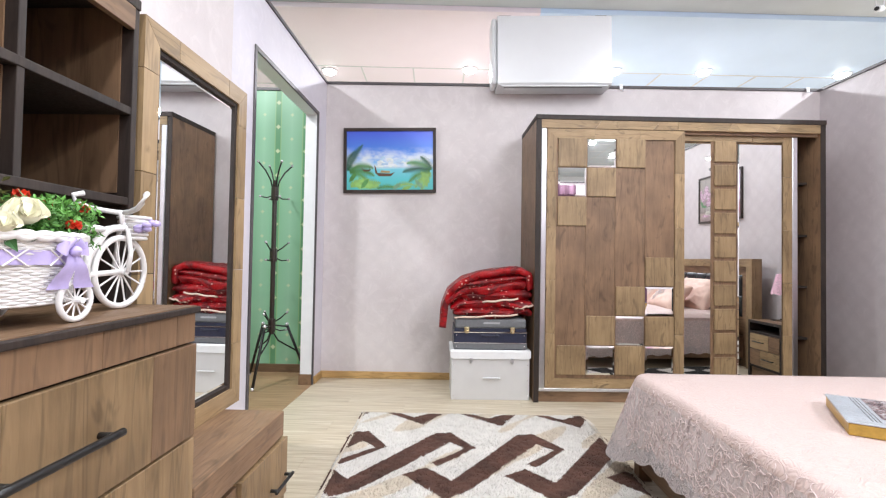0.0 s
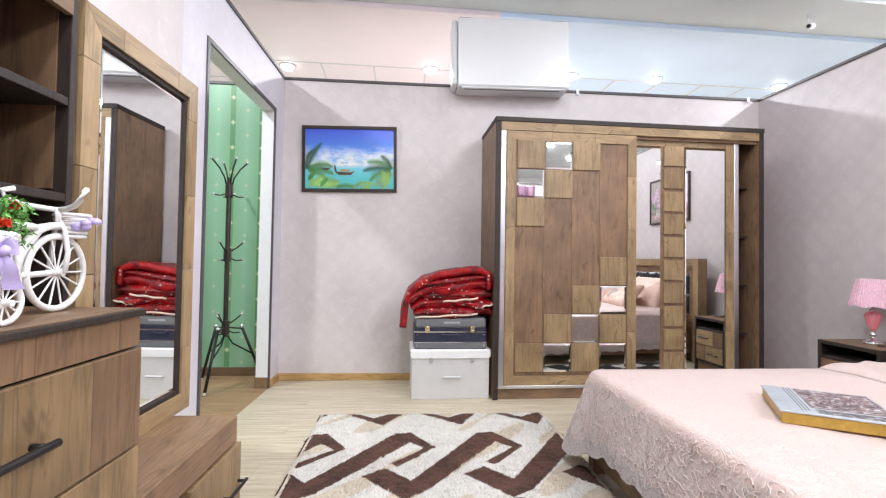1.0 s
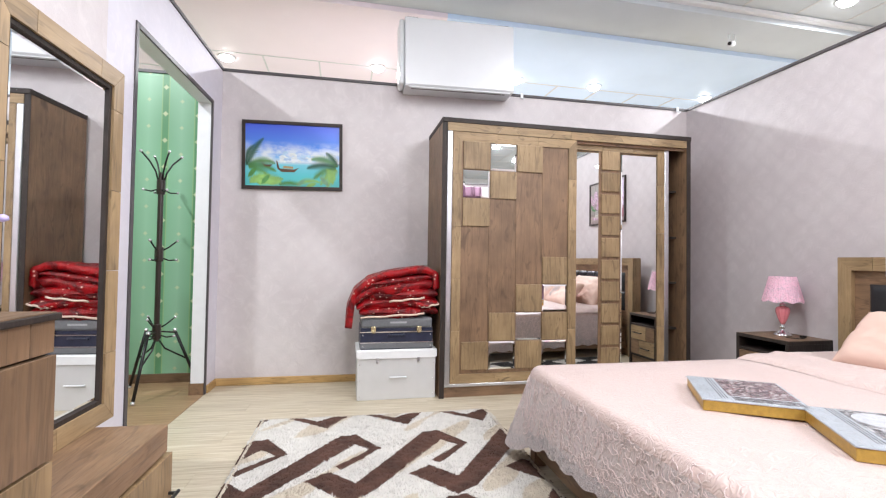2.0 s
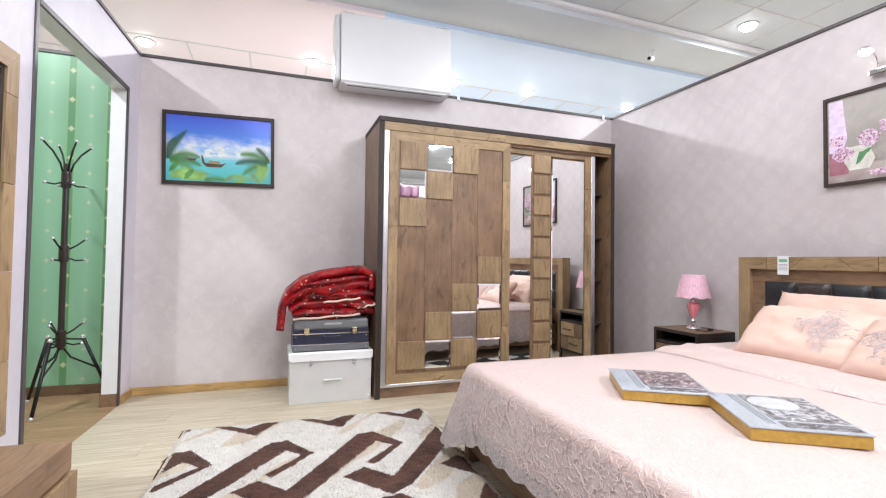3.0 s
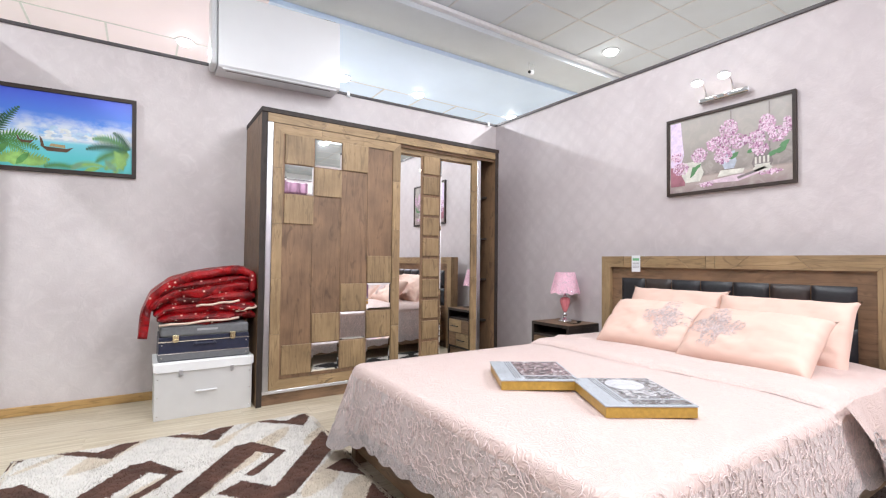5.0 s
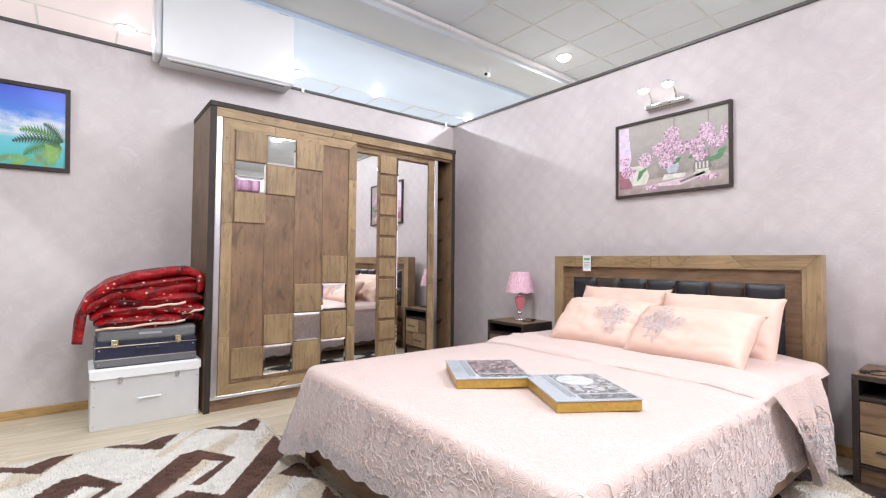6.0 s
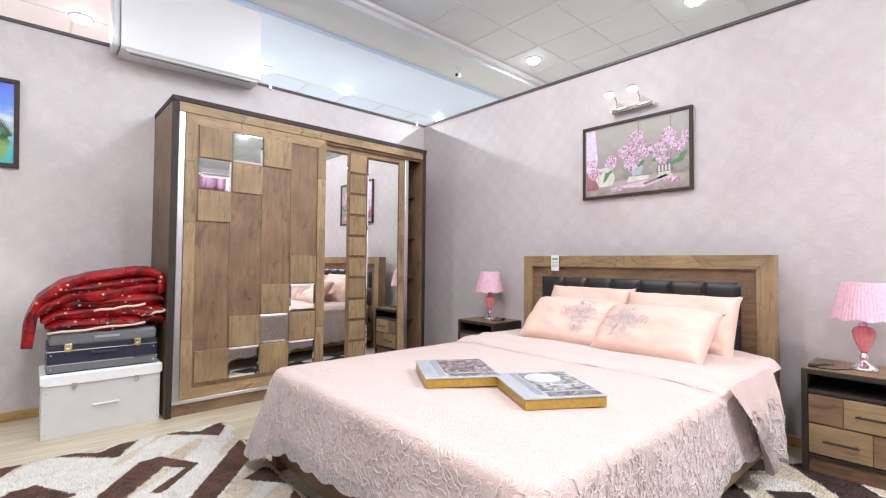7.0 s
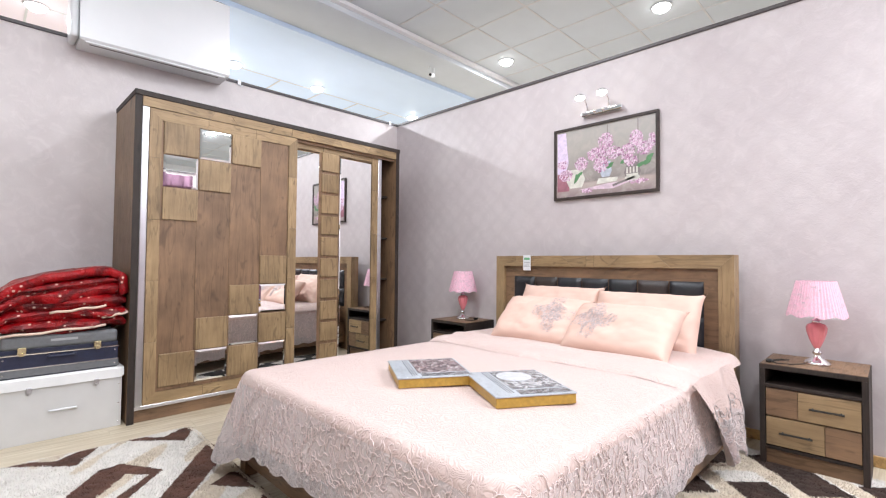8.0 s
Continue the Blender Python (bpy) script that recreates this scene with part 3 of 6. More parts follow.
single("mattress", boxm(1.07, 0.765, 0.18, HX - 0.02, 2.39, 0.517, bevel=0.06, segs=4), plain("pink_sheet", (0.69, 0.525, 0.485), 0.7), Matrix(), "thick mattress in a pink fitted sheet", "mattress")


def cover_mat(name, base, dark, scale, relief, silver):
    """Quilted satin with a swirling raised vine pattern."""
    m, nt, b = nodes_of(name)
    v = coords(nt, shift=False)
    n = noise_tex(nt, v, scale * 0.45, 3, 0.5)
    vadd = nt.nodes.new("ShaderNodeVectorMath")
    vadd.operation = "MULTIPLY_ADD"
    nn = add_node(nt, "ShaderNodeTexNoise", Scale=scale * 0.35, Detail=2.0)
    nt.links.new(v, nn.inputs["Vector"])
    nt.links.new(nn.outputs["Color"], vadd.inputs[0])
    vadd.inputs[1].default_value = (0.16, 0.16, 0.16)
    nt.links.new(v, vadd.inputs[2])
    swirl = add_node(nt, "ShaderNodeTexNoise", Scale=scale * 0.62, Detail=0.6, Distortion=1.1)
    nt.links.new(vadd.outputs[0], swirl.inputs["Vector"])
    times_ = nt.nodes.new("ShaderNodeMath")
    times_.operation = "MULTIPLY"
    times_.inputs[1].default_value = 9.0
    nt.links.new(swirl.outputs["Fac"], times_.inputs[0])
    w = nt.nodes.new("ShaderNodeMath")
    w.operation = "PINGPONG"
    w.inputs[1].default_value = 0.5
    nt.links.new(times_.outputs[0], w.inputs[0])
    fine = noise_tex(nt, v, 190, 3)
    col = mix(nt, base, dark, ramp(nt, w.outputs[0], [(0.03, (0.8,) * 3), (0.22, (0, 0, 0))]))
    if silver:
        thr = noise_tex(nt, v, 5.0, 3)
        col = mix(nt, col, (0.60, 0.53, 0.52), ramp(nt, thr, [(0.46, (0, 0, 0)), (0.62, (0.5,) * 3)]))
        col = mix(nt, col, (0.95, 0.9, 0.9), ramp(nt, fine, [(0.6, (0, 0, 0)), (0.68, (0.7,) * 3)]))
    nt.links.new(col, b.inputs["Base Color"])
    b.inputs["Roughness"].default_value = 0.55
    b.inputs["Sheen Weight"].default_value = 0.25
    h = nt.nodes.new("ShaderNodeMath")
    h.operation = "MULTIPLY_ADD"
    h.inputs[1].default_value = 0.12
    nt.links.new(fine, h.inputs[0])
    nt.links.new(w.outputs[0], h.inputs[2])
    bump(nt, b, h.outputs[0], relief, 0.012)
    return m


PINK = (0.705, 0.545, 0.503)
COVER = cover_mat("pink_quilted_satin", PINK, (0.665, 0.50, 0.46), 26, 0.45, False)
LACE = cover_mat("pink_silver_lace", (0.70, 0.575, 0.555), (0.50, 0.42, 0.415), 22, 0.35, True)
SCROLL = cover_mat("pale_pink_raised_scrolls", (0.86, 0.725, 0.70), (0.78, 0.63, 0.60), 60, 0.3, False)
LACE_SILVER = plain("silver_thread", (0.62, 0.57, 0.57), 0.35, 0.3, 0.15, 60, 0.1)
HEM = cover_mat("silver_lace_hem", (0.66, 0.57, 0.56), (0.30, 0.27, 0.28), 34, 0.5, True)
CX0, CY0, CY1, CT = 0.992, 0.735, 2.418, 0.522
spread = thing("bedspread", pose(0, 0, 0), "pale pink embossed bedspread with silvery lace border", "bedspread")


def soft(x, y, s=1.0):
    return 0.5 * (noise.noise((x * 2.1 * s, y * 2.1 * s, 3.0)) + 0.5 * noise.noise((x * 5 * s, y * 5 * s, 7.0)))


def top_z(x, y):
    w = min(1.0, max(0.0, min(x - CX0, y - CY0, CY1 - y) - 0.03) / 0.22)
    w = w * w * (3 - 2 * w)
    return CT + w * (0.014 + 0.016 * soft(x, y))


def top_fn(u, v):
    x, y = CX0 + 0.04 + u * (3.2 - CX0 - 0.04), CY0 + 0.04 + v * (CY1 - CY0 - 0.08)
    return (x, y, top_z(x, y))


bm = bmesh.new()
grid_mesh(bm, 70, 50, top_fn)
part("top", bm, COVER, spread, smooth=True)

# the skirt: runs from the head along one side, round the foot and back along the other side
rim = []
R2 = 0.075
for k in range(60):
    rim.append((2.78 - k / 59 * (2.78 - CX0 - R2), CY0, 0, -1))
for k in range(1, 9):
    a = math.pi * 1.5 - k / 9 * math.pi / 2
    rim.append((CX0 + R2 + R2 * math.cos(a), CY0 + R2 + R2 * math.sin(a), math.cos(a), math.sin(a)))
for k in range(60):
    rim.append((CX0, CY0 + R2 + k / 59 * (CY1 - CY0 - 2 * R2), -1, 0))
for k in range(1, 9):
    a = math.pi - k / 9 * math.pi / 2
    rim.append((CX0 + R2 + R2 * math.cos(a), CY1 - R2 + R2 * math.sin(a), math.cos(a), math.sin(a)))
for k in range(60):
    rim.append((CX0 + R2 + k / 59 * (3.16 - CX0 - R2), CY1, 0, 1))
NR = 26
skirt_grid, skirt_arc = [], []


def skirt_column(i, arc):
    """One column of the hanging border: a rolled edge, then a fall that flares at the corners; scalloped below."""
    x, y, nx, ny = rim[i]
    near = max(0.0, 1 - min(abs(i - 64), abs(i - 132)) / 14.0)
    length = 0.318 + 0.10 * near + 0.02 * math.sin(arc * 2.1) + 0.020 * abs(math.sin(arc * 21)) + 0.07 * min(1.0, max(0, i - 136) / 12)
    wave_ = 0.5 + 0.5 * math.sin(arc * 9.0 + 1.3 * math.sin(arc * 3.1))
    col, z = [], CT
    for j in range(NR + 1):
        if j < 6:
            a = j / 6 * math.pi / 2
            out, z = -0.042 + 0.042 * math.sin(a), CT + 0.0015 - 0.034 * (1 - math.cos(a))
        else:
            e = (j - 6) / (NR - 6)
            out = 0.004 + e * (0.022 + 0.15 * near ** 2) + 0.03 * e * (wave_ - 0.4) + 0.006 * soft(arc * 3, z, 2)
            z = CT - 0.0325 - e * (length - 0.0325)
        col.append(Vector((x + nx * out, y + ny * out, z)))
    return col


for i, (x, y, nx, ny) in enumerate(rim):
    skirt_arc.append(skirt_arc[-1] + math.hypot(x - rim[i - 1][0], y - rim[i - 1][1]) if i else 0.0)
    skirt_grid.append(skirt_column(i, skirt_arc[-1]))


def skirt(rows):
    bm = bmesh.new()
    grid = [[bm.verts.new(p) for p in col[rows[0]:rows[1] + 1]] for col in skirt_grid]
    for a, b_ in zip(grid, grid[1:]):
        for j in range(rows[1] - rows[0]):
            bm.faces.new((a[j], b_[j], b_[j + 1], a[j + 1]))
    return bm


def on_skirt(arc, j, out):
    """A point of the border at a length along the rim and a row, set off outwards."""
    fi = min(max(float(np.interp(arc, skirt_arc, range(len(rim)))), 0.0), len(rim) - 1.001)
    i, fj = int(fi), min(max(j, 0.0), NR - 0.001)
    k, u, v = int(fj), fi - int(fi), fj - int(fj)
    g = skirt_grid
    p = g[i][k] * (1 - u) * (1 - v) + g[i + 1][k] * u * (1 - v) + g[i][k + 1] * (1 - u) * v + g[i + 1][k + 1] * u * v
    return p + Vector((rim[i][2], rim[i][3], 0.15)) * out


def scrolls(count, seed, j0, j1, size, radius):
    """Raised curling stems of the lace: S-shaped cords laid on the border."""
    rnd_ = random.Random(seed)
    bm = bmesh.new()
    for k in range(count):
        arc, j = rnd_.uniform(0.02, skirt_arc[-1] - 0.02), rnd_.uniform(j0, j1)
        size_k, turn, flip = size * rnd_.uniform(0.6, 1.3), rnd_.gauss(0.9, 0.9), rnd_.choice((-1, 1))
        curl = rnd_.uniform(1.6, 3.2)
        ang, px, pz, pts = turn - curl * 0.5 * flip, 0.0, 0.0, []
        for q in range(10):
            f = q / 9
            pts.append((px, pz))
            ang += flip * curl * (1.5 if f < 0.5 else -1.9) / 9
            px, pz = px + math.cos(ang) * size_k / 9, pz + math.sin(ang) * size_k / 9
        row_m = 0.0135
        tube(bm, [on_skirt(arc + a, j - b_ / row_m, 0.0015 + 0.002 * math.sin(math.pi * q / 9)) for q, (a, b_) in enumerate(pts)], radius, 4, taper=0.55)
    return bm


part("edge", skirt((0, 7)), COVER, spread, smooth=True)
part("lace_border", skirt((7, NR - 4)), LACE, spread, "pink lace border", True)
part("hem_band", skirt((NR - 4, NR)), HEM, spread, "silvery scalloped hem", True)
part("lace_relief", scrolls(1500, 17, 7.5, NR - 3.5, 0.075, 0.0022), SCROLL, spread, "raised pale pink scroll stems", True)
part("hem_stitching", scrolls(1100, 23, NR - 4.5, NR - 0.3, 0.03, 0.0016), LACE_SILVER, spread, "fine silver scroll stitching", True)

# turned-down top of the bedspread
bm = bmesh.new()


def fold_fn(u, v):
    x, y = 2.27 + 0.02 * math.sin(v * 9) + u * 0.9, CY0 - 0.012 + v * (CY1 - CY0 + 0.024)
    edge = min(v, 1 - v) * 1.65
    drop = 0.05 * max(0.0, 1 - edge / 0.06) ** 2
    lip = 0.03 * min(1.0, u * 14) ** 0.5
    return (x, y, top_z(x, y) + 0.002 + lip + 0.008 * soft(x * 2.4, y * 2) - drop + 0.012 * math.exp(-((u - 0.28) / 0.03) ** 2))


grid_mesh(bm, 50, 60, fold_fn)
part("turned_down_fold", bm, COVER, spread, "turned-down upper fold", True)

# folds hanging at the head end beside the pillows
bm = bmesh.new()


def tail_fn(u, v):
    x = 2.27 + 0.36 * v + u * (0.62 - 0.40 * v)
    z = CT + 0.03 - v * (0.43 + 0.03 * math.sin(u * 7) + 0.006 * abs(math.sin(u * 22)))
    return (x + 0.02 * v * math.sin(u * 9), CY0 - 0.016 - 0.035 * math.sin(min(1, v * 2.2) * math.pi / 2) - (0.012 + 0.04 * v) * (0.5 + 0.5 * math.sin(u * 13 + 1 + v)) - 0.006 * soft(u * 2, v * 2, 2), z)


grid_mesh(bm, 60, 12, lambda u, v: tail_fn(u, v * 0.5))
part("side_fold", bm, COVER, spread, "fold hanging over the bed side", True)
bm = bmesh.new()
grid_mesh(bm, 60, 12, lambda u, v: tail_fn(u, 0.5 + v * 0.5))
part("side_fold_lace", bm, LACE, spread, "lace end of the hanging fold", True)
bm = bmesh.new()
rnd = random.Random(41)
for k in range(150):
    u, v, turn = rnd.random(), rnd.uniform(0.35, 0.97), rnd.uniform(0, 6.28)
    curl = rnd.choice((-1, 1)) * rnd.uniform(2.5, 4.5)
    pts, du, dv = [], 0.0, 0.0
    for q in range(9):
        p = Vector(tail_fn(min(max(u + du, 0.0), 1.0), min(max(v + dv, 0.0), 1.0)))
        pts.append(p + Vector((0, -0.002, 0)))
        turn += curl / 9
        du, dv = du + 0.022 * math.cos(turn), dv + 0.02 * math.sin(turn)
    tube(bm, pts, 0.0018, 4)
part("side_fold_stitching", bm, LACE_SILVER, spread, "silver scroll stitching", True)

# ---- pillows ----
SATIN = plain("peach_satin", (0.74, 0.515, 0.43), 0.62, var=0.04, scale=6, bump_s=0.04)
LACE_GREY = plain("silver_embroidery", (0.60, 0.50, 0.49), 0.4, var=0.2, scale=80, bump_s=0.4)


def pillow_point(u, v, w, h, t, side):
    a, c = 2 * u - 1, 2 * v - 1
    pinch_a, pinch_c = 1 - 0.06 * (1 - abs(c) ** 6), 1 - 0.085 * (1 - abs(a) ** 10)
    fat = (max(0, 1 - a ** 4) * max(0, 1 - c ** 4)) ** 0.45
    wr = 0.016 * noise.noise((a * 2.3 + w * 9, c * 2.3, 1.0 + side)) * (1 - max(abs(a), abs(c)) ** 4) + 0.009 * noise.noise((a * 6, c * 6 + w, 4.0))
    return Vector((a * w / 2 * pinch_a, side * (fat * t / 2 + wr * (1 if fat > 0.02 else 0)), c * h / 2 * pinch_c))


def pillow(m, w, h, t, embroidered):
    p = thing("pillow", m, "peach satin pillow with silver embroidery" if embroidered else "plain peach satin pillow against the headboard", "pillow", "pillows on the bed")
    bm = bmesh.new()
    for s in (-1, 1):
        grid_mesh(bm, 34, 26, lambda u, v: pillow_point(u, v, w, h, t, s))
    bmesh.ops.remove_doubles(bm, verts=bm.verts, dist=0.0005)
    part("case", bm, SATIN, p, smooth=True)
    if embroidered:
        rnd = random.Random(5 if embroidered > 0 else 8)
        bm = bmesh.new()
        for k in range(230):
            r, a = rnd.random() ** 0.6, rnd.uniform(-math.pi, math.pi)
            lobe = 0.72 + 0.28 * math.cos(4 * a)
            cu = (0.70 if embroidered > 0 else 0.27) + 0.30 * r * lobe * math.cos(a) * 0.8
            cv = 0.52 + 0.42 * r * lobe * math.sin(a)
            rad, turn, ph = rnd.uniform(0.012, 0.026), rnd.uniform(3.4, 5.2), rnd.uniform(0, 6.3)
            pts = []
            for i in range(8):
                g = ph + turn * i / 7
                rr = rad * (0.45 + 0.55 * i / 7)
                uu, vv = cu + rr * math.cos(g) / w, cv + rr * math.sin(g) / h
                q = pillow_point(min(max(uu, 0.03), 0.97), min(max(vv, 0.03), 0.97), w, h, t, -1)
                pts.append(q + Vector((0, -0.001, 0)))
            tube(bm, pts, 0.0014, 4)
        part("embroidery", bm, LACE_GREY, p, "silver scroll embroidery")
    return p


# local x runs along the bed's width (towards smaller y), local -y faces the foot
def lean(x, y, z, tilt, turn=0.0):
    return Matrix.Translation((x, y, z)) @ pose(0, 0, 0, 0, 0, -90 + turn) @ pose(0, 0, 0, -tilt, 0, 0)


pillow(lean(2.755, 1.80, 0.68, 48, 4), 0.64, 0.42, 0.18, 1)
pillow(lean(2.715, 1.23, 0.672, 48, -2), 0.66, 0.405, 0.19, -1)
pillow(lean(3.06, 1.86, 0.712, 25), 0.68, 0.44, 0.16, 0)
pillow(lean(3.03, 1.225, 0.702, 25), 0.69, 0.43, 0.16, 0)
tag = thing("price_tag", pose(HX - 0.026, 2.236, 1.012), "small white price tag hung over the headboard", "tag")
part("card", boxm(-0.004, -0.036, 0, 0.0, 0.036, 0.125, bevel=0.001), WHITE_PLASTIC, tag)
part("hook_strip", boxm(-0.002, -0.02, 0.118, 0.12, 0.02, 0.1225), WHITE_PLASTIC, tag)
for za, zb, mt in ((0.085, 0.104, "green_print"), (0.05, 0.054, "grey_print"), (0.04, 0.044, "grey_print"), (0.03, 0.034, "grey_print"), (0.062, 0.07, "grey_print")):
    part("print_bar", boxm(-0.0048, -0.028, za, -0.0038, 0.026, zb), plain(mt, (0.16, 0.42, 0.22) if mt[0] == "g" and mt[2] == "e" and mt[3] == "e" else (0.4, 0.4, 0.42), 0.5), tag)


# ---- nightstands and lamps ----
def handle_bm(p, q, out, r=0.005):
    """Bow handle between two feet: p and q on the front, out is the way it stands off."""
    p, q, out = Vector(p), Vector(q), Vector(out)
    bm = bmesh.new()
    d = (q - p)
    tube(bm, [p - d * 0.12 + out, p + out, q + out, q + d * 0.12 + out], r, 8)
    for w in (p, q):
        tube(bm, [w, w + out], r * 0.9, 8)
    return bm


def nightstand(m):
    """Front faces -x; local origin at the front's lower corner with the larger y."""
    t = thing("nightstand", m, "dark brown nightstand with two oak-faced drawers", "nightstand", "nightstands beside the bed")
    W, D, H = 0.436, 0.392, 0.53
    part("top_board", boxm(0, -W, H - 0.024, D, 0, H, bevel=0.002), WENGE, t)
    part("top_veneer", boxm(0.006, -W + 0.004, H - 0.001, D - 0.004, -0.004, H + 0.002), BROWN_X, t, "brown top face")
    for a in (0, -W + 0.026):
        part("side_panel", boxm(0, a - 0.026 if a == 0 else -W, 0, D, a if a == 0 else -W + 0.026, H - 0.024, bevel=0.002), WENGE, t)
    part("back_panel", boxm(D - 0.012, -W + 0.026, 0.05, D, -0.026, H - 0.024), WENGE, t)
    part("shelf", boxm(0.004, -W + 0.026, 0.412, D - 0.012, -0.026, 0.43, bevel=0.002), WENGE, t)
    part("plinth", boxm(0.02, -W + 0.026, 0, 0.036, -0.026, 0.095), BROWN_Y, t)
    part("bottom_rail", boxm(0.004, -W + 0.026, 0.095, D - 0.012, -0.026, 0.112, bevel=0.002), WENGE, t)
    y0, y1 = -W + 0.029, -0.029
    for z0, z1, split, pale_right in ((0.267, 0.408, 0.36, True), (0.116, 0.263, 0.64, False)):
        dr = part("drawer", boxm(0.014, y0, z0, 0.03, y1, z1), BROWN_Y, t)
        ys = y1 - split * (y1 - y0)
        part("drawer_face", boxm(0.0, ys + 0.001, z0 + 0.002, 0.014, y1, z1 - 0.002, bevel=0.0015), BROWN_Y if pale_right else OAK_Y, dr)
        part("drawer_face", boxm(0.0, y0, z0 + 0.002, 0.014, ys - 0.001, z1 - 0.002, bevel=0.0015), OAK_Y if pale_right else BROWN_Y, dr)
        yc, zc = (ys - 0.115 if pale_right else ys + 0.115), (z0 + z1) / 2
        part("drawer_handle", handle_bm((0.0, yc + 0.055, zc), (0.0, yc - 0.055, zc), (-0.022, 0, 0)), BLACK_METAL, dr, "black bow handle", True)
    return t


BASE[0] = SQUARE
ns_far = nightstand(pose(3.1, 3.145, 0) @ Matrix.Diagonal((1, 1, 1.02, 1)))
ns_near = copy_thing(ns_far, pose(3.078, 0.572, 0))

PINK_GLASS = plain("pink_lustre_glass", (0.86, 0.26, 0.30), 0.12, 0.0, 0.05, coat=0.6, bump_s=0)
PINK_SHADE = plain("pink_pleated_shade", (0.78, 0.44, 0.55), 0.55, var=0.06, scale=40)


def film_mat():
    """Crinkled clear film, mostly see-through, with bright glints."""
    m, nt, b = nodes_of("clear_wrapping_film")
    b.inputs["Base Color"].default_value = (0.95, 0.95, 0.97, 1)
    b.inputs["Roughness"].default_value = 0.14
    v = coords(nt)
    n = noise_tex(nt, v, 38, 4, 0.6, 1.5)
    nt.links.new(ramp(nt, n, [(0.42, (0.04,) * 3), (0.70, (0.30,) * 3)]), b.inputs["Alpha"])
    bump(nt, b, noise_tex(nt, v, 26, 3, 0.6, 2.0), 0.9, 0.01)
    return m


FILM = film_mat()


def table_lamp(m):
    t = thing("table_lamp", m, "pink table lamp, shade still in clear film", "lamp", "table lamps on the nightstands")
    part("base", lathe(bmesh.new(), [(0.055, 0), (0.058, 0.006), (0.05, 0.016), (0.03, 0.03), (0.014, 0.044), (0.012, 0.05), (0.02, 0.058), (0.02, 0.066), (0.011, 0.074), (0.011, 0.085)], 28, flute=14, depth=0.06), CHROME, t, "chrome fluted base", True)
    part("body", lathe(bmesh.new(), [(0.012, 0.084), (0.02, 0.1), (0.032, 0.13), (0.043, 0.168), (0.045, 0.19), (0.038, 0.206), (0.02, 0.214)], 40, flute=10, depth=0.14), PINK_GLASS, t, "pink fluted glass body", True)
    part("neck", lathe(bmesh.new(), [(0.018, 0.214), (0.022, 0.22), (0.02, 0.23), (0.01, 0.236), (0.01, 0.27)], 20), CHROME, t, "chrome neck", True)
    bm = bmesh.new()
    n = 96
    for s in (1.0, 0.985):
        a_ring, b_ring = [], []
        for i in range(n):
            a = 2 * math.pi * i / n
            pl = 1 + 0.012 * math.cos(i * math.pi)
            a_ring.append(bm.verts.new((0.127 * s * pl * math.cos(a), 0.127 * s * pl * math.sin(a), 0.25 + 0.006 * math.cos(8 * a))))
            b_ring.append(bm.verts.new((0.083 * s * pl * math.cos(a), 0.083 * s * pl * math.sin(a), 0.432)))
        for i in range(n):
            bm.faces.new((a_ring[i], a_ring[(i + 1) % n], b_ring[(i + 1) % n], b_ring[i]))
    sh = part("shade", bm, PINK_SHADE, t, "pink pleated fabric shade")
    bm = bmesh.new()
    rnd = random.Random(3)

    def film_fn(u, v):
        a = 2 * math.pi * u
        r = 0.129 + (0.084 - 0.129) * v + 0.0025 + 0.003 * noise.noise((math.cos(a) * 5, math.sin(a) * 5, v * 6))
        return (r * math.cos(a), r * math.sin(a), 0.246 + 0.19 * v)
    grid_mesh(bm, 72, 14, film_fn)
    part("film", bm, FILM, sh, "crinkled clear plastic film", True)
    return t


lamp_a = table_lamp(pose(3.315, 2.94, 0.543) @ Matrix.Scale(1.03, 4))
copy_thing(lamp_a, pose(3.262, 0.344, 0.543, 0, 0, 40))


def cable(name, pts, r, label, off):
    pts = [(x + off[0], y + off[1], z) for x, y, z in pts]
    bm = bmesh.new()
    tube(bm, pts, r, 6)
    box(bm, pts[-1][0] - 0.02, pts[-1][1] - 0.012, pts[-1][2] - 0.002, pts[-1][0] + 0.02, pts[-1][1] + 0.014, pts[-1][2] + 0.014, bevel=0.004)
    single(name, bm, BLACK_METAL, Matrix(), label, "cable", "lamp cables", smooth=True)


ZN = 0.5465
cable("lamp_cable", [(3.09, 0.390, ZN), (3.02, 0.440, ZN), (3.0, 0.500, ZN), (3.05, 0.540, ZN), (3.12, 0.500, ZN + 0.004), (3.1, 0.460, ZN + 0.008), (3.06, 0.490, ZN + 0.008), (3.02, 0.535, ZN)], 0.003, "black lamp cable with plug lying on the nightstand", (0.117, 0.0))
cable("lamp_cable", [(3.230, 2.858, ZN), (3.180, 2.818, ZN), (3.200, 2.758, ZN), (3.260, 2.748, ZN), (3.300, 2.788, ZN)], 0.003, "black lamp cable with plug coiled on the nightstand", (0.06, 0.03))

# ---- pictures ----
FRAME_WOOD = wood("picture_frame_brown", (0.022, 0.012, 0.009), (0.05, 0.028, 0.02), "x", 0.5, 0.1)


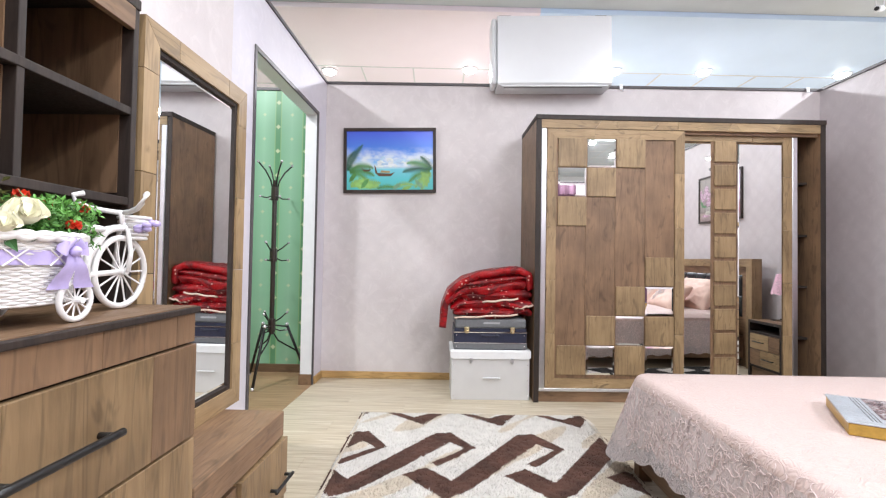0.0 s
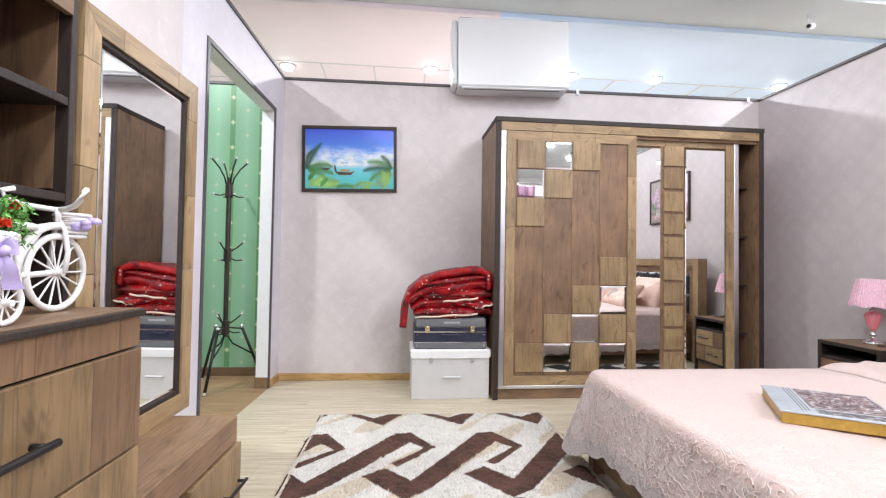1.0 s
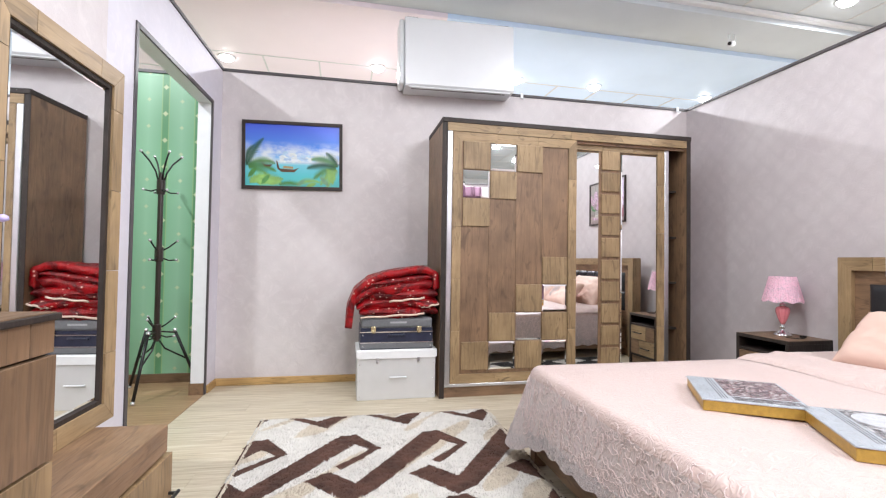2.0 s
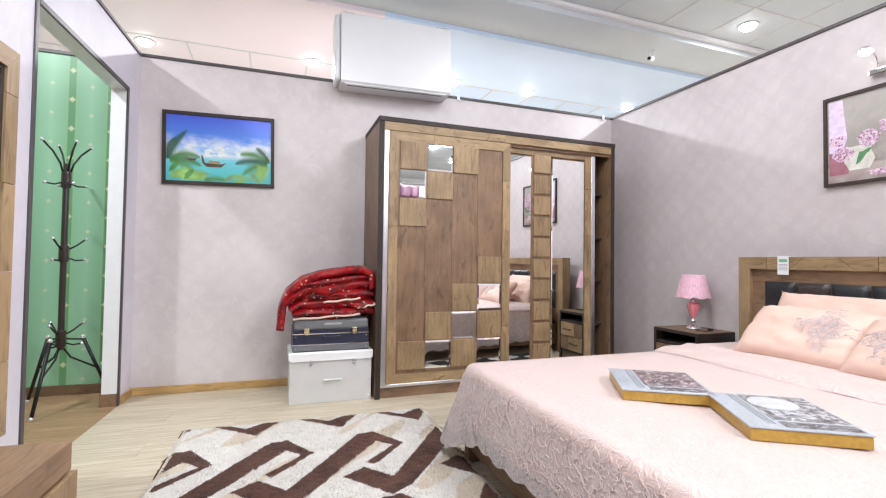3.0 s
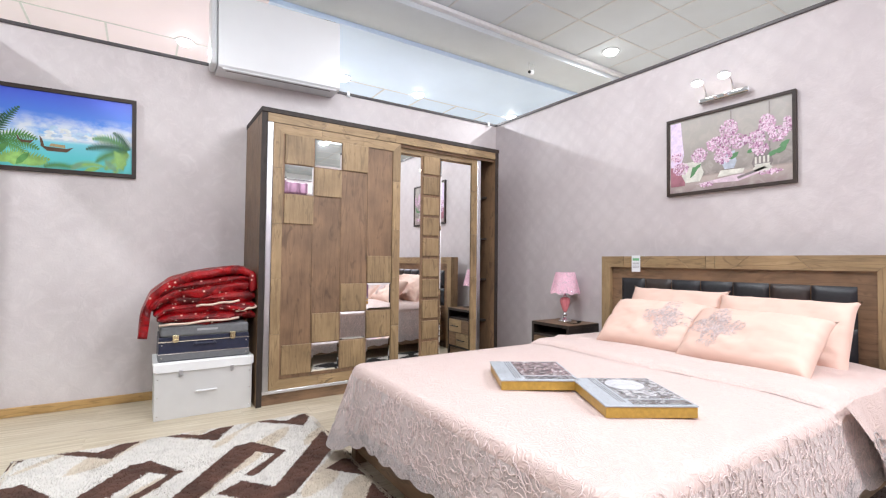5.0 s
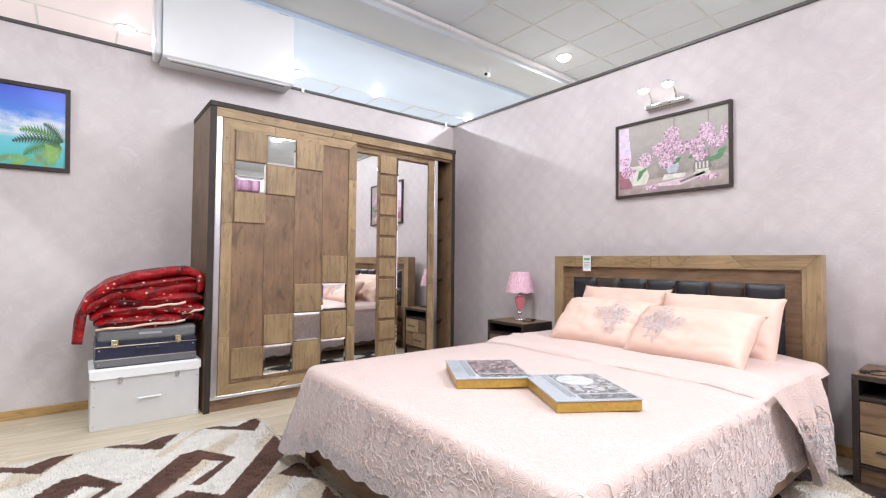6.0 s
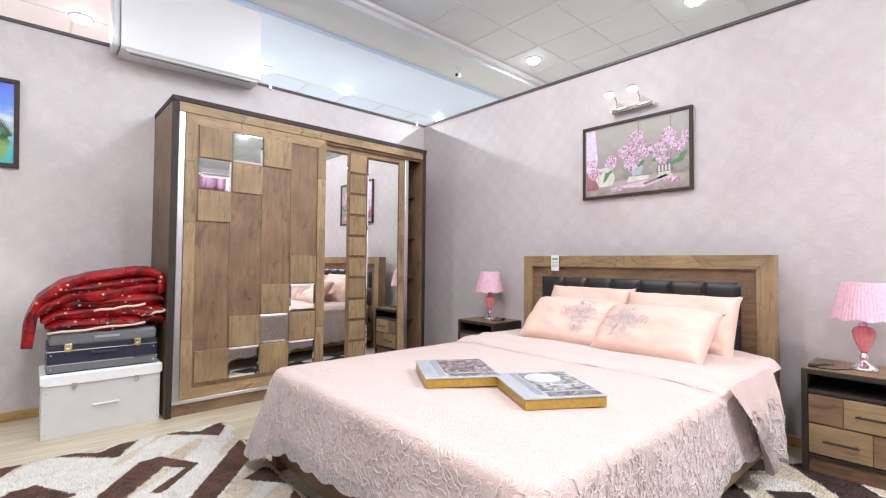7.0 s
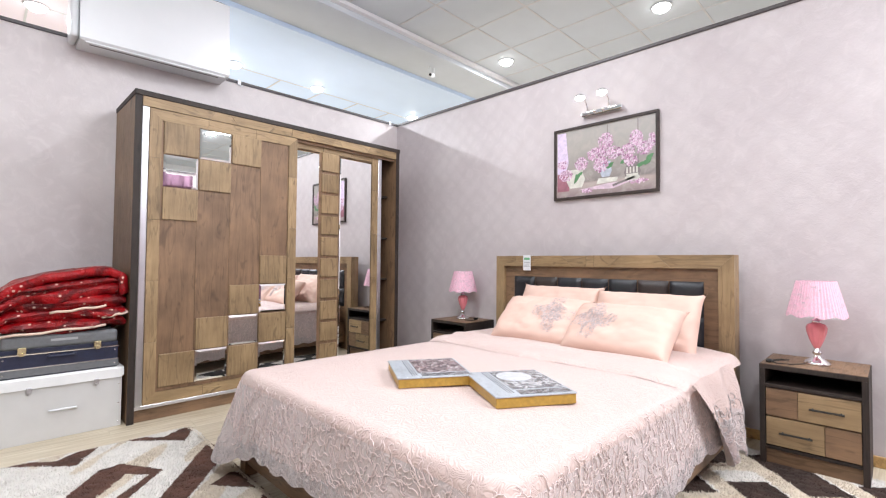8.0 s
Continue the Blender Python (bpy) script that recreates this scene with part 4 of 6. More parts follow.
def picture_frame(t, w, h, fw, depth):
    """Local: picture in the x-z plane, front at -y, lower left corner at the origin."""
    part("frame_side", slanted_strip(bmesh.new(), [(0, 0), (fw, fw), (fw, h - fw), (0, h)], -depth, 0), FRAME_WOOD, t)
    part("frame_side", slanted_strip(bmesh.new(), [(w - fw, fw), (w, 0), (w, h), (w - fw, h - fw)], -depth, 0), FRAME_WOOD, t)
    part("frame_side", slanted_strip(bmesh.new(), [(0, 0), (w, 0), (w - fw, fw), (fw, fw)], -depth, 0), FRAME_WOOD, t)
    part("frame_side", slanted_strip(bmesh.new(), [(fw, h - fw), (w - fw, h - fw), (w, h), (0, h)], -depth, 0), FRAME_WOOD, t)


def print_mat(name, w, h, stops, cloud=None, streak=None):
    m, nt, b = nodes_of(name)
    tc = nt.nodes.new("ShaderNodeTexCoord")
    sep = nt.nodes.new("ShaderNodeSeparateXYZ")
    nt.links.new(tc.outputs["Object"], sep.inputs[0])
    d = nt.nodes.new("ShaderNodeMath")
    d.operation = "DIVIDE"
    d.inputs[1].default_value = h
    nt.links.new(sep.outputs["Z"], d.inputs[0])
    col = ramp(nt, d.outputs[0], stops)
    if cloud:
        mp = nt.nodes.new("ShaderNodeMapping")
        mp.inputs["Scale"].default_value = (6, 1, 11)
        nt.links.new(tc.outputs["Object"], mp.inputs["Vector"])
        n = noise_tex(nt, mp.outputs["Vector"], 1.0, 5, 0.6)
        band = ramp(nt, d.outputs[0], [(0.36, (0, 0, 0)), (0.42, (1, 1, 1)), (0.55, (0.85,) * 3), (0.72, (0, 0, 0))])
        mask = mix(nt, ramp(nt, n, [(0.36, (0, 0, 0)), (0.56, (1, 1, 1))]), band, 1.0, "MULTIPLY")
        col = mix(nt, col, cloud, mask)
    if streak:
        n = noise_tex(nt, tc.outputs["Object"], 14, 4, 0.6, 1.0)
        col = mix(nt, col, streak, ramp(nt, n, [(0.45, (0, 0, 0)), (0.7, (0.6,) * 3)]))
    nt.links.new(col, b.inputs["Base Color"])
    b.inputs["Roughness"].default_value = 0.3
    return m


def flat(bm, pts, y, mat=0):
    f = bm.faces.new([bm.verts.new((x, y, z)) for x, z in pts])
    f.material_index = mat
    return f


def frond(bm, x, z, ang, length, droop, wid, y, mat):
    """A palm frond as a feathered flat shape."""
    n = 16
    spine = []
    for i in range(n + 1):
        s = i / n
        a = ang - droop * s
        spine.append((x, z) if i == 0 else (spine[-1][0] + math.cos(a) * length / n, spine[-1][1] + math.sin(a) * length / n))
    for i in range(1, n):
        dx, dz = spine[i + 1][0] - spine[i][0], spine[i + 1][1] - spine[i][1]
        l = math.hypot(dx, dz)
        dx, dz = dx / l, dz / l
        wv = wid * math.sin(math.pi * (0.15 + 0.85 * i / n)) ** 0.7
        for s in (-1, 1):
            tip = (spine[i][0] + dx * wv * 0.7 - dz * wv * s, spine[i][1] + dz * wv * 0.7 + dx * wv * s)
            flat(bm, [spine[i], (spine[i + 1][0], spine[i + 1][1]), tip], y, mat)


PRINT_COLS = {k: plain("print_" + k, c, 0.35, var=0.18, scale=30, bump_s=0) for k, c in dict(
    cloud=(0.80, 0.86, 0.95), haze=(0.50, 0.68, 0.93), palm_dark=(0.03, 0.12, 0.07), palm=(0.10, 0.30, 0.08), palm_light=(0.28, 0.52, 0.14), hull=(0.12, 0.06, 0.03), hull_pale=(0.45, 0.33, 0.16),
    lilac=(0.55, 0.32, 0.46), lilac_pale=(0.74, 0.58, 0.69), lilac_deep=(0.32, 0.14, 0.26), leaf_soft=(0.20, 0.40, 0.24), leaf=(0.10, 0.25, 0.11), jug=(0.62, 0.61, 0.55), china=(0.46, 0.50, 0.58), shade=(0.22, 0.19, 0.19), cloth=(0.66, 0.52, 0.60), gap=(0.26, 0.23, 0.22), wine=(0.34, 0.14, 0.18), curtain=(0.72, 0.60, 0.78)).items()}

PW, PH = 0.861, 0.606
BASE[0] = NORTH
beach = thing("picture", pose(-0.886, YF - 0.001, 1.655, 0, -1.1) @ Matrix.Diagonal((0.966, 1, 0.967, 1)), "framed print of a turquoise lagoon with palms and longtail boats", "picture")
picture_frame(beach, PW, PH, 0.028, 0.026)
BEACH = print_mat("lagoon_print", PW, PH, [(0.0, (0.10, 0.50, 0.50)), (0.2, (0.12, 0.62, 0.66)), (0.385, (0.22, 0.66, 0.80)), (0.40, (0.05, 0.30, 0.62)), (0.43, (0.30, 0.60, 0.90)), (0.62, (0.09, 0.28, 0.86)), (1.0, (0.07, 0.10, 0.72))], cloud=(0.86, 0.90, 0.97))
sheet = part("print", boxm(0.02, -0.014, 0.02, PW - 0.02, -0.004, PH - 0.02), BEACH, beach, "glossy lagoon print")
bm = bmesh.new()
Y1 = -0.0155
for a, l, dr, wd, mt in ((1.9, 0.22, 1.2, 0.035, 0), (1.35, 0.30, 0.5, 0.04, 0), (0.9, 0.26, 1.4, 0.045, 1), (0.4, 0.26, 1.0, 0.045, 1), (0.1, 0.22, 1.0, 0.04, 1)):
    frond(bm, 0.04, 0.19, a, l, dr, wd, Y1, mt)
for x, z, a, l, dr, wd, mt in ((0.06, 0.05, 1.1, 0.2, 1.5, 0.05, 2), (0.12, 0.04, 0.5, 0.22, 0.8, 0.05, 2), (0.05, 0.08, 0.3, 0.3, 0.5, 0.045, 2), (0.3, 0.035, 0.5, 0.2, 0.9, 0.03, 1), (0.45, 0.035, 0.7, 0.22, 1.0, 0.035, 2)):
    frond(bm, x, z, a, l, dr, wd, Y1 - 0.0003, mt)
for a, l, dr, wd, mt in ((2.2, 0.26, -1.2, 0.045, 1), (2.7, 0.28, -0.9, 0.045, 0), (3.1, 0.24, -0.9, 0.045, 1), (1.8, 0.18, -0.8, 0.04, 0), (3.6, 0.22, -0.6, 0.05, 2), (4.0, 0.2, -0.4, 0.05, 2)):
    frond(bm, 0.82, 0.2, a, l, dr, wd, Y1 - 0.0006, mt)
flat(bm, [(0.29, 0.19), (0.33, 0.155), (0.44, 0.155), (0.48, 0.195), (0.44, 0.18), (0.33, 0.185)], Y1 - 0.0009, 3)
flat(bm, [(0.285, 0.26), (0.3, 0.24), (0.315, 0.185), (0.295, 0.19)], Y1 - 0.0009, 3)
flat(bm, [(0.34, 0.19), (0.43, 0.185), (0.43, 0.205), (0.35, 0.21)], Y1 - 0.0012, 4)
flat(bm, [(0.165, 0.225), (0.19, 0.2), (0.24, 0.2), (0.26, 0.228), (0.23, 0.216), (0.18, 0.22)], Y1 - 0.0009, 3)
flat(bm, [(0.163, 0.25), (0.172, 0.245), (0.182, 0.215), (0.17, 0.22)], Y1 - 0.0009, 3)
rnd = random.Random(31)


def puff(cx, cz, rx, rz, y, mt):
    flat(bm, [(cx + rx * math.cos(i * 0.5236), cz + rz * math.sin(i * 0.5236)) for i in range(12)], y, mt)


# cumulus bank over the horizon, broad leaves along the lower edge
for k in range(46):
    cx = rnd.uniform(0.28, 0.72)
    top = 0.26 + 0.10 * math.exp(-((cx - 0.40) / 0.07) ** 2) + 0.05 * (cx > 0.5)
    puff(cx, rnd.uniform(0.248, top), rnd.uniform(0.012, 0.03), rnd.uniform(0.008, 0.014), -0.0142 - 0.00001 * k, 5 if k % 3 else 6)
for x, z, a, l in ((0.06, 0.05, 0.5, 0.16), (0.1, 0.06, 0.15, 0.18), (0.16, 0.04, 0.9, 0.12), (0.2, 0.05, 0.2, 0.14), (0.05, 0.1, 0.9, 0.12), (0.78, 0.05, 1.9, 0.15), (0.74, 0.04, 2.3, 0.12), (0.8, 0.09, 2.2, 0.14), (0.46, 0.03, 0.7, 0.1), (0.54, 0.03, 0.3, 0.1)):
    ca, sa = math.cos(a), math.sin(a)
    flat(bm, [(x + l * s * ca - w * l * sa, z + l * s * sa + w * l * ca) for s, w in ((0, 0), (0.3, 0.16), (0.65, 0.17), (1, 0), (0.65, -0.15), (0.3, -0.15))], Y1 - 0.00085 - 0.000001 * (len(bm.faces) % 400), rnd.choice((1, 2, 2, 7)))
clip = [q for q in bm.verts if not (0.026 < q.co.x < PW - 0.026 and 0.026 < q.co.z < PH - 0.026)]
for q in clip:
    q.co.x, q.co.z = min(max(q.co.x, 0.027), PW - 0.027), min(max(q.co.z, 0.027), PH - 0.027)
part("printed_motif", bm, [PRINT_COLS[k] for k in ("palm_dark", "palm", "palm_light", "hull", "hull_pale", "cloud", "haze", "leaf_soft")], beach, "printed palm fronds and boats")

LW, LH = 0.866, 0.588
BASE[0] = SQUARE
lil = thing("picture", pose(XR - 0.001, 2.062, 1.591, 0, 0, -90) @ Matrix.Diagonal((0.97, 1, 0.997, 1)), "framed print of lilac bouquets in jugs on a table", "picture")
picture_frame(lil, LW, LH, 0.02, 0.026)
LILP = print_mat("still_life_print", LW, LH, [(0.0, (0.24, 0.17, 0.18)), (0.14, (0.40, 0.33, 0.31)), (0.2, (0.45, 0.36, 0.33)), (0.23, (0.24, 0.21, 0.20)), (0.3, (0.31, 0.28, 0.26)), (0.7, (0.38, 0.36, 0.33)), (1.0, (0.42, 0.40, 0.38))], streak=(0.48, 0.43, 0.40))
part("print", boxm(0.02, -0.014, 0.02, LW - 0.02, -0.004, LH - 0.02), LILP, lil, "still life print")
bm = bmesh.new()
rnd = random.Random(11)
names = ["lilac", "lilac_pale", "lilac_deep", "leaf", "jug", "china", "shade", "cloth", "gap", "wine", "curtain"]
for gx in (0.47, 0.71):
    flat(bm, [(gx, 0.14), (gx + 0.008, 0.14), (gx + 0.008, 0.555), (gx, 0.555)], Y1, 8)
flat(bm, [(0.03, 0.2), (0.1, 0.2), (0.135, 0.3), (0.12, 0.44), (0.11, 0.555), (0.03, 0.555)], Y1, 10)
flat(bm, [(0.03, 0.07), (0.14, 0.07), (0.15, 0.2), (0.03, 0.22)], Y1 - 0.0003, 9)


def jug(cx, cz, w, h, mt, y):
    flat(bm, [(cx - w * 0.32, cz), (cx + w * 0.32, cz), (cx + w * 0.5, cz + h * 0.4), (cx + w * 0.36, cz + h * 0.8), (cx + w * 0.42, cz + h), (cx - w * 0.42, cz + h), (cx - w * 0.36, cz + h * 0.8), (cx - w * 0.5, cz + h * 0.4)], y, mt)


def blossom(cx, cz, rx, rz, count, y):
    for k in range(count * 4):
        r, a = rnd.random() ** 0.5, rnd.uniform(0, 6.283)
        px, pz, s = cx + rx * r * math.cos(a), cz + rz * r * math.sin(a), rnd.uniform(0.004, 0.009)
        ph = rnd.uniform(0, 6.28)
        flat(bm, [(px + s * math.cos(ph + i * 1.257) * (1 if i % 2 else 0.8), pz + s * math.sin(ph + i * 1.257)) for i in range(5)], y - 0.000005 * k, rnd.choice((0, 0, 1, 1, 1, 2)))


jug(0.2, 0.09, 0.17, 0.15, 4, Y1 - 0.0006)
flat(bm, [(0.18, 0.12), (0.21, 0.14), (0.25, 0.2), (0.2, 0.2)], Y1 - 0.0009, 3)
jug(0.46, 0.15, 0.1, 0.12, 5, Y1 - 0.0006)
jug(0.67, 0.11, 0.13, 0.13, 6, Y1 - 0.0006)
jug(0.67, 0.1, 0.12, 0.05, 4, Y1 - 0.0009)
for k in range(4):
    flat(bm, [(0.625 + k * 0.025, 0.155), (0.637 + k * 0.025, 0.155), (0.637 + k * 0.025, 0.2), (0.625 + k * 0.025, 0.2)], Y1 - 0.0012, 4)
flat(bm, [(0.38, 0.1), (0.55, 0.11), (0.56, 0.14), (0.4, 0.145)], Y1 - 0.0009, 4)
flat(bm, [(0.22, 0.07), (0.52, 0.055), (0.68, 0.1), (0.48, 0.1)], Y1 - 0.0006, 7)
flat(bm, [(0.52, 0.07), (0.7, 0.12), (0.68, 0.13), (0.51, 0.085)], Y1 - 0.0009, 6)
for k, (cx, cz, s) in enumerate(((0.49, 0.235, 0.035), (0.78, 0.225, 0.035), (0.73, 0.21, 0.03), (0.6, 0.25, 0.025), (0.24, 0.2, 0.025), (0.8, 0.26, 0.03))):
    flat(bm, [(cx - s, cz - s * 0.5), (cx - s * 0.3, cz - s * 0.7), (cx + s * 0.6, cz - s * 0.3), (cx + s, cz + s * 0.6), (cx + s * 0.3, cz + s * 0.6), (cx - s * 0.6, cz + s * 0.2)], Y1 - 0.00105 - 0.00004 * k, 3)
for cx, cz, rx, rz, n in ((0.11, 0.2, 0.06, 0.045, 40), (0.25, 0.28, 0.06, 0.05, 44), (0.08, 0.29, 0.045, 0.035, 22), (0.38, 0.34, 0.08, 0.05, 60), (0.46, 0.43, 0.06, 0.06, 56), (0.42, 0.25, 0.06, 0.06, 50), (0.52, 0.33, 0.06, 0.05, 40), (0.63, 0.32, 0.06, 0.06, 44), (0.7, 0.41, 0.05, 0.06, 44), (0.76, 0.33, 0.06, 0.05, 40), (0.82, 0.38, 0.03, 0.05, 26), (0.66, 0.25, 0.05, 0.04, 30), (0.3, 0.06, 0.05, 0.015, 14), (0.72, 0.09, 0.07, 0.015, 18)):
    blossom(cx, cz, rx, rz, n, Y1 - 0.0014)
for q in bm.verts:
    q.co.x, q.co.z = min(max(q.co.x, 0.025), LW - 0.025), min(max(q.co.z, 0.025), LH - 0.025)
part("printed_motif", bm, [PRINT_COLS[k] for k in names], lil, "printed lilac blossoms and jugs")

# picture light over the still life
SCONCE_GLOW = glow("sconce_glow", (1.0, 0.93, 0.82), 7.0)
sc = thing("picture_light", pose(XR, 1.643, 2.256), "chrome two-armed picture light, switched on", "wall lamp")
part("bar", boxm(-0.045, -0.165, -0.017, 0, 0.165, 0.017, bevel=0.008), CHROME, sc, smooth=False)
for yy in (0.119, -0.061):
    part("arm", tube(bmesh.new(), [(-0.03, yy, 0.01), (-0.03, yy, 0.06), (-0.045, yy + 0.005, 0.1), (-0.08, yy + 0.012, 0.125), (-0.11, yy + 0.018, 0.12)], 0.006, 8), CHROME, sc, smooth=True)
    hd = part("lamp_head", lathe(bmesh.new(), [(0.012, 0.02), (0.03, 0.016), (0.04, 0.0), (0.034, -0.002)], 20, (-0.115, yy + 0.018, 0.118)), CHROME, sc, smooth=True)
    part("bulb", lathe(bmesh.new(), [(0.0001, -0.026), (0.02, -0.024), (0.034, -0.014), (0.038, -0.004), (0.034, 0.001)], 20, (-0.115, yy + 0.018, 0.117)), SCONCE_GLOW, hd, "glowing lens", True)
part("finial", ball(bmesh.new(), (-0.05, 0.05, 0.006), 0.014, 2), CHROME, sc, smooth=True)
part("finial", ball(bmesh.new(), (-0.05, -0.02, 0.006), 0.014, 2), CHROME, sc, smooth=True)

# ---- air conditioner on the partition top ----
BASE[0] = NORTH
ac = thing("air_conditioner", pose(0.462, 3.99, 2.578, 0, -0.9) @ Matrix.Diagonal((0.978, 1, 1, 1)), "large white wall air conditioner above the partition", "air conditioner")
bm = bmesh.new()
prof = [(0.0, 0.015), (0.012, 0.0), (0.235, 0.0), (0.235, 0.605), (0.02, 0.605), (0.0, 0.59)]
ends = []
for x in (0.0, 1.0):
    ends.append([bm.verts.new((x, y, z)) for y, z in prof])
for i in range(len(prof)):
    bm.faces.new((ends[0][i], ends[1][i], ends[1][(i + 1) % len(prof)], ends[0][(i + 1) % len(prof)]))
bm.faces.new(ends[0][::-1])
bm.faces.new(ends[1])
part("body", bm, WHITE_PLASTIC, ac)
part("side_cover", boxm(-0.05, 0.03, 0.02, -0.001, 0.235, 0.59, bevel=0.02, segs=4), WHITE_PLASTIC, ac)
# A strip coloured dark for the shade inside the outlet; nothing is cut.
part("outlet_slot", boxm(0.06, 0.045, -0.006, 0.93, 0.07, 0.004), plain("outlet_shadow_grey", (0.10, 0.08, 0.08), 0.6), ac, "outlet slot laid on as a dark shade strip")
part("outlet_flap", boxm(0.03, 0.012, -0.012, 0.97, 0.042, 0.0, bevel=0.004), WHITE_PLASTIC, ac)
for x in (0.02, 0.87):
    part("bracket", boxm(x, 0.04, 0.605, x + 0.1, 0.2, 0.618), DARK_TRIM, ac)
part("cable", tube(bmesh.new(), [(0.998, 0.2, 0.36), (1.025, 0.18, 0.32), (1.015, 0.17, 0.26), (1.035, 0.19, 0.22), (1.0, 0.2, 0.2)], 0.006, 6), DARK_TRIM, ac, "thin hanging cable", True)
for x in (1.60, 3.28):
    clip_ = boxm(x - 0.014, YF - 0.022, ZT - 0.02, x + 0.014, YF - 0.0125, ZT + 0.03, bevel=0.003)
    tube(clip_, [(x, YF - 0.02, ZT - 0.015), (x + 0.01, YF - 0.035, ZT - 0.03), (x + 0.025, YF - 0.03, ZT - 0.02)], 0.005, 6)
    single("wall_hook", clip_, WHITE_PLASTIC, Matrix(), "small white plastic hook on the wall capping", "hook", "hooks on the capping")
BASE[0] = SQUARE
cc = thing("security_camera", pose(3.86, 3.96, 3.41), "small white security camera hanging from the ceiling beam", "camera")
part("bracket", tube(bmesh.new(), [(-0.03, 0, 0), (-0.03, 0, -0.06), (0.0, 0, -0.09), (0.04, 0, -0.06), (0.04, 0, 0)], 0.006, 6), WHITE_PLASTIC, cc, smooth=True)
part("body", tube(bmesh.new(), [(0.04, 0.02, -0.085), (-0.06, -0.04, -0.12)], 0.026, 14), WHITE_PLASTIC, cc, smooth=False)
part("lens", tube(bmesh.new(), [(-0.058, -0.039, -0.1195), (-0.066, -0.044, -0.1225)], 0.017, 14), BLACK_METAL, cc)

# ---- chest, suitcase and blankets beside the wardrobe ----
BASE[0] = pose(0.0766, -0.023, 0) @ Matrix.Diagonal((0.975, 1, 1, 1))
chest = thing("storage_chest", pose(0.104, 3.655, 0), "white storage chest with overhanging lid", "chest")
part("body", boxm(0, 0, 0, 0.618, 0.36, 0.318, bevel=0.004), CHEST_WHITE_SHADED, chest)
bm = bmesh.new()
prof = [(-0.012, 0.005), (-0.012, 0.06), (0.0, 0.072), (0.37, 0.072), (0.37, 0.005)]
rows = []
for x, dz in ((-0.008, 0.01), (0.012, 0.0), (0.606, 0.0), (0.626, 0.01)):
    rows.append([bm.verts.new((x, y, 0.31 + (z + (dz if z < 0.03 else -dz * 0.3)))) for y, z in prof])
for p, q in zip(rows, rows[1:]):
    for i in range(5):
        bm.faces.new((p[i], q[i], q[(i + 1) % 5], p[(i + 1) % 5]))
bm.faces.new(rows[0])
bm.faces.new(rows[-1][::-1])
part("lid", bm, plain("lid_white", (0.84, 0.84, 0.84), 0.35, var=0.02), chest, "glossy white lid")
part("chest_handle", handle_bm((0.26, 0, 0.17), (0.37, 0, 0.17), (0, -0.02, 0.003), 0.006), WHITE_PLASTIC, chest, "white bow handle", True)
for x in (0.155, 0.48):
    lt = boxm(x - 0.012, -0.016, 0.285, x + 0.012, 0, 0.325, bevel=0.003)
    ball(lt, (x, -0.014, 0.29), 0.01, 1)
    part("latch", lt, ALU, chest, "small pale metal latch")
for x in (0.018, 0.6):
    for z in (0.03, 0.15, 0.27):
        part("rivet", ball(bmesh.new(), (x, 0.0, z), 0.005, 1, (1, 0.6, 1)), CHROME, chest)

NAVY = plain("navy_vinyl", (0.022, 0.026, 0.055), 0.4, var=0.15, scale=40, bump_s=0.3)
GREYV = plain("grey_vinyl", (0.16, 0.165, 0.175), 0.45, var=0.1, scale=50, bump_s=0.3)
case = thing("suitcase", pose(0.122, 3.658, 0.3825), "navy and grey vinyl suitcase with brass latches", "suitcase")
part("lower_shell", boxm(0, 0, 0, 0.575, 0.36, 0.135, bevel=0.008), NAVY, case)
part("lower_band", boxm(-0.002, -0.003, 0.006, 0.577, 0.2, 0.05, bevel=0.004), GREYV, case, "grey lower band")
part("trim_strip", boxm(-0.003, -0.005, 0.05, 0.578, 0.1, 0.056), CHROME, case, "metal trim strip")
part("trim_strip", boxm(-0.003, -0.005, 0.13, 0.578, 0.1, 0.136), CHROME, case, "metal trim strip")
part("upper_shell", boxm(0.002, 0.002, 0.138, 0.573, 0.36, 0.165, bevel=0.004), NAVY, case)
bm = boxm(0.006, -0.012, 0.165, 0.569, 0.355, 0.242, bevel=0.02, segs=3)
part("lid_flap", bm, GREYV, case, "soft grey flap lid")
part("case_handle", handle_bm((0.225, 0, 0.118), (0.34, 0, 0.118), (0, -0.018, -0.006), 0.007), NAVY, case, "navy handle", True)
for x in (0.1, 0.46):
    lt = boxm(x - 0.02, -0.02, 0.135, x + 0.02, -0.004, 0.178, bevel=0.004)
    box(lt, x - 0.012, -0.026, 0.128, x + 0.012, -0.012, 0.15, bevel=0.003)
    part("latch", lt, LATCH, case, "brass latch")
for x in (0.02, 0.555):
    for z in (0.028, 0.112):
        part("rivet", ball(bmesh.new(), (x, -0.004, z), 0.006, 1, (1, 0.6, 1)), CHROME, case)
part("label_bar", boxm(0.23, -0.0135, 0.2, 0.36, -0.0115, 0.214), plain("pale_print", (0.38, 0.38, 0.39), 0.5), case, "row of worn pale lettering as a bar")


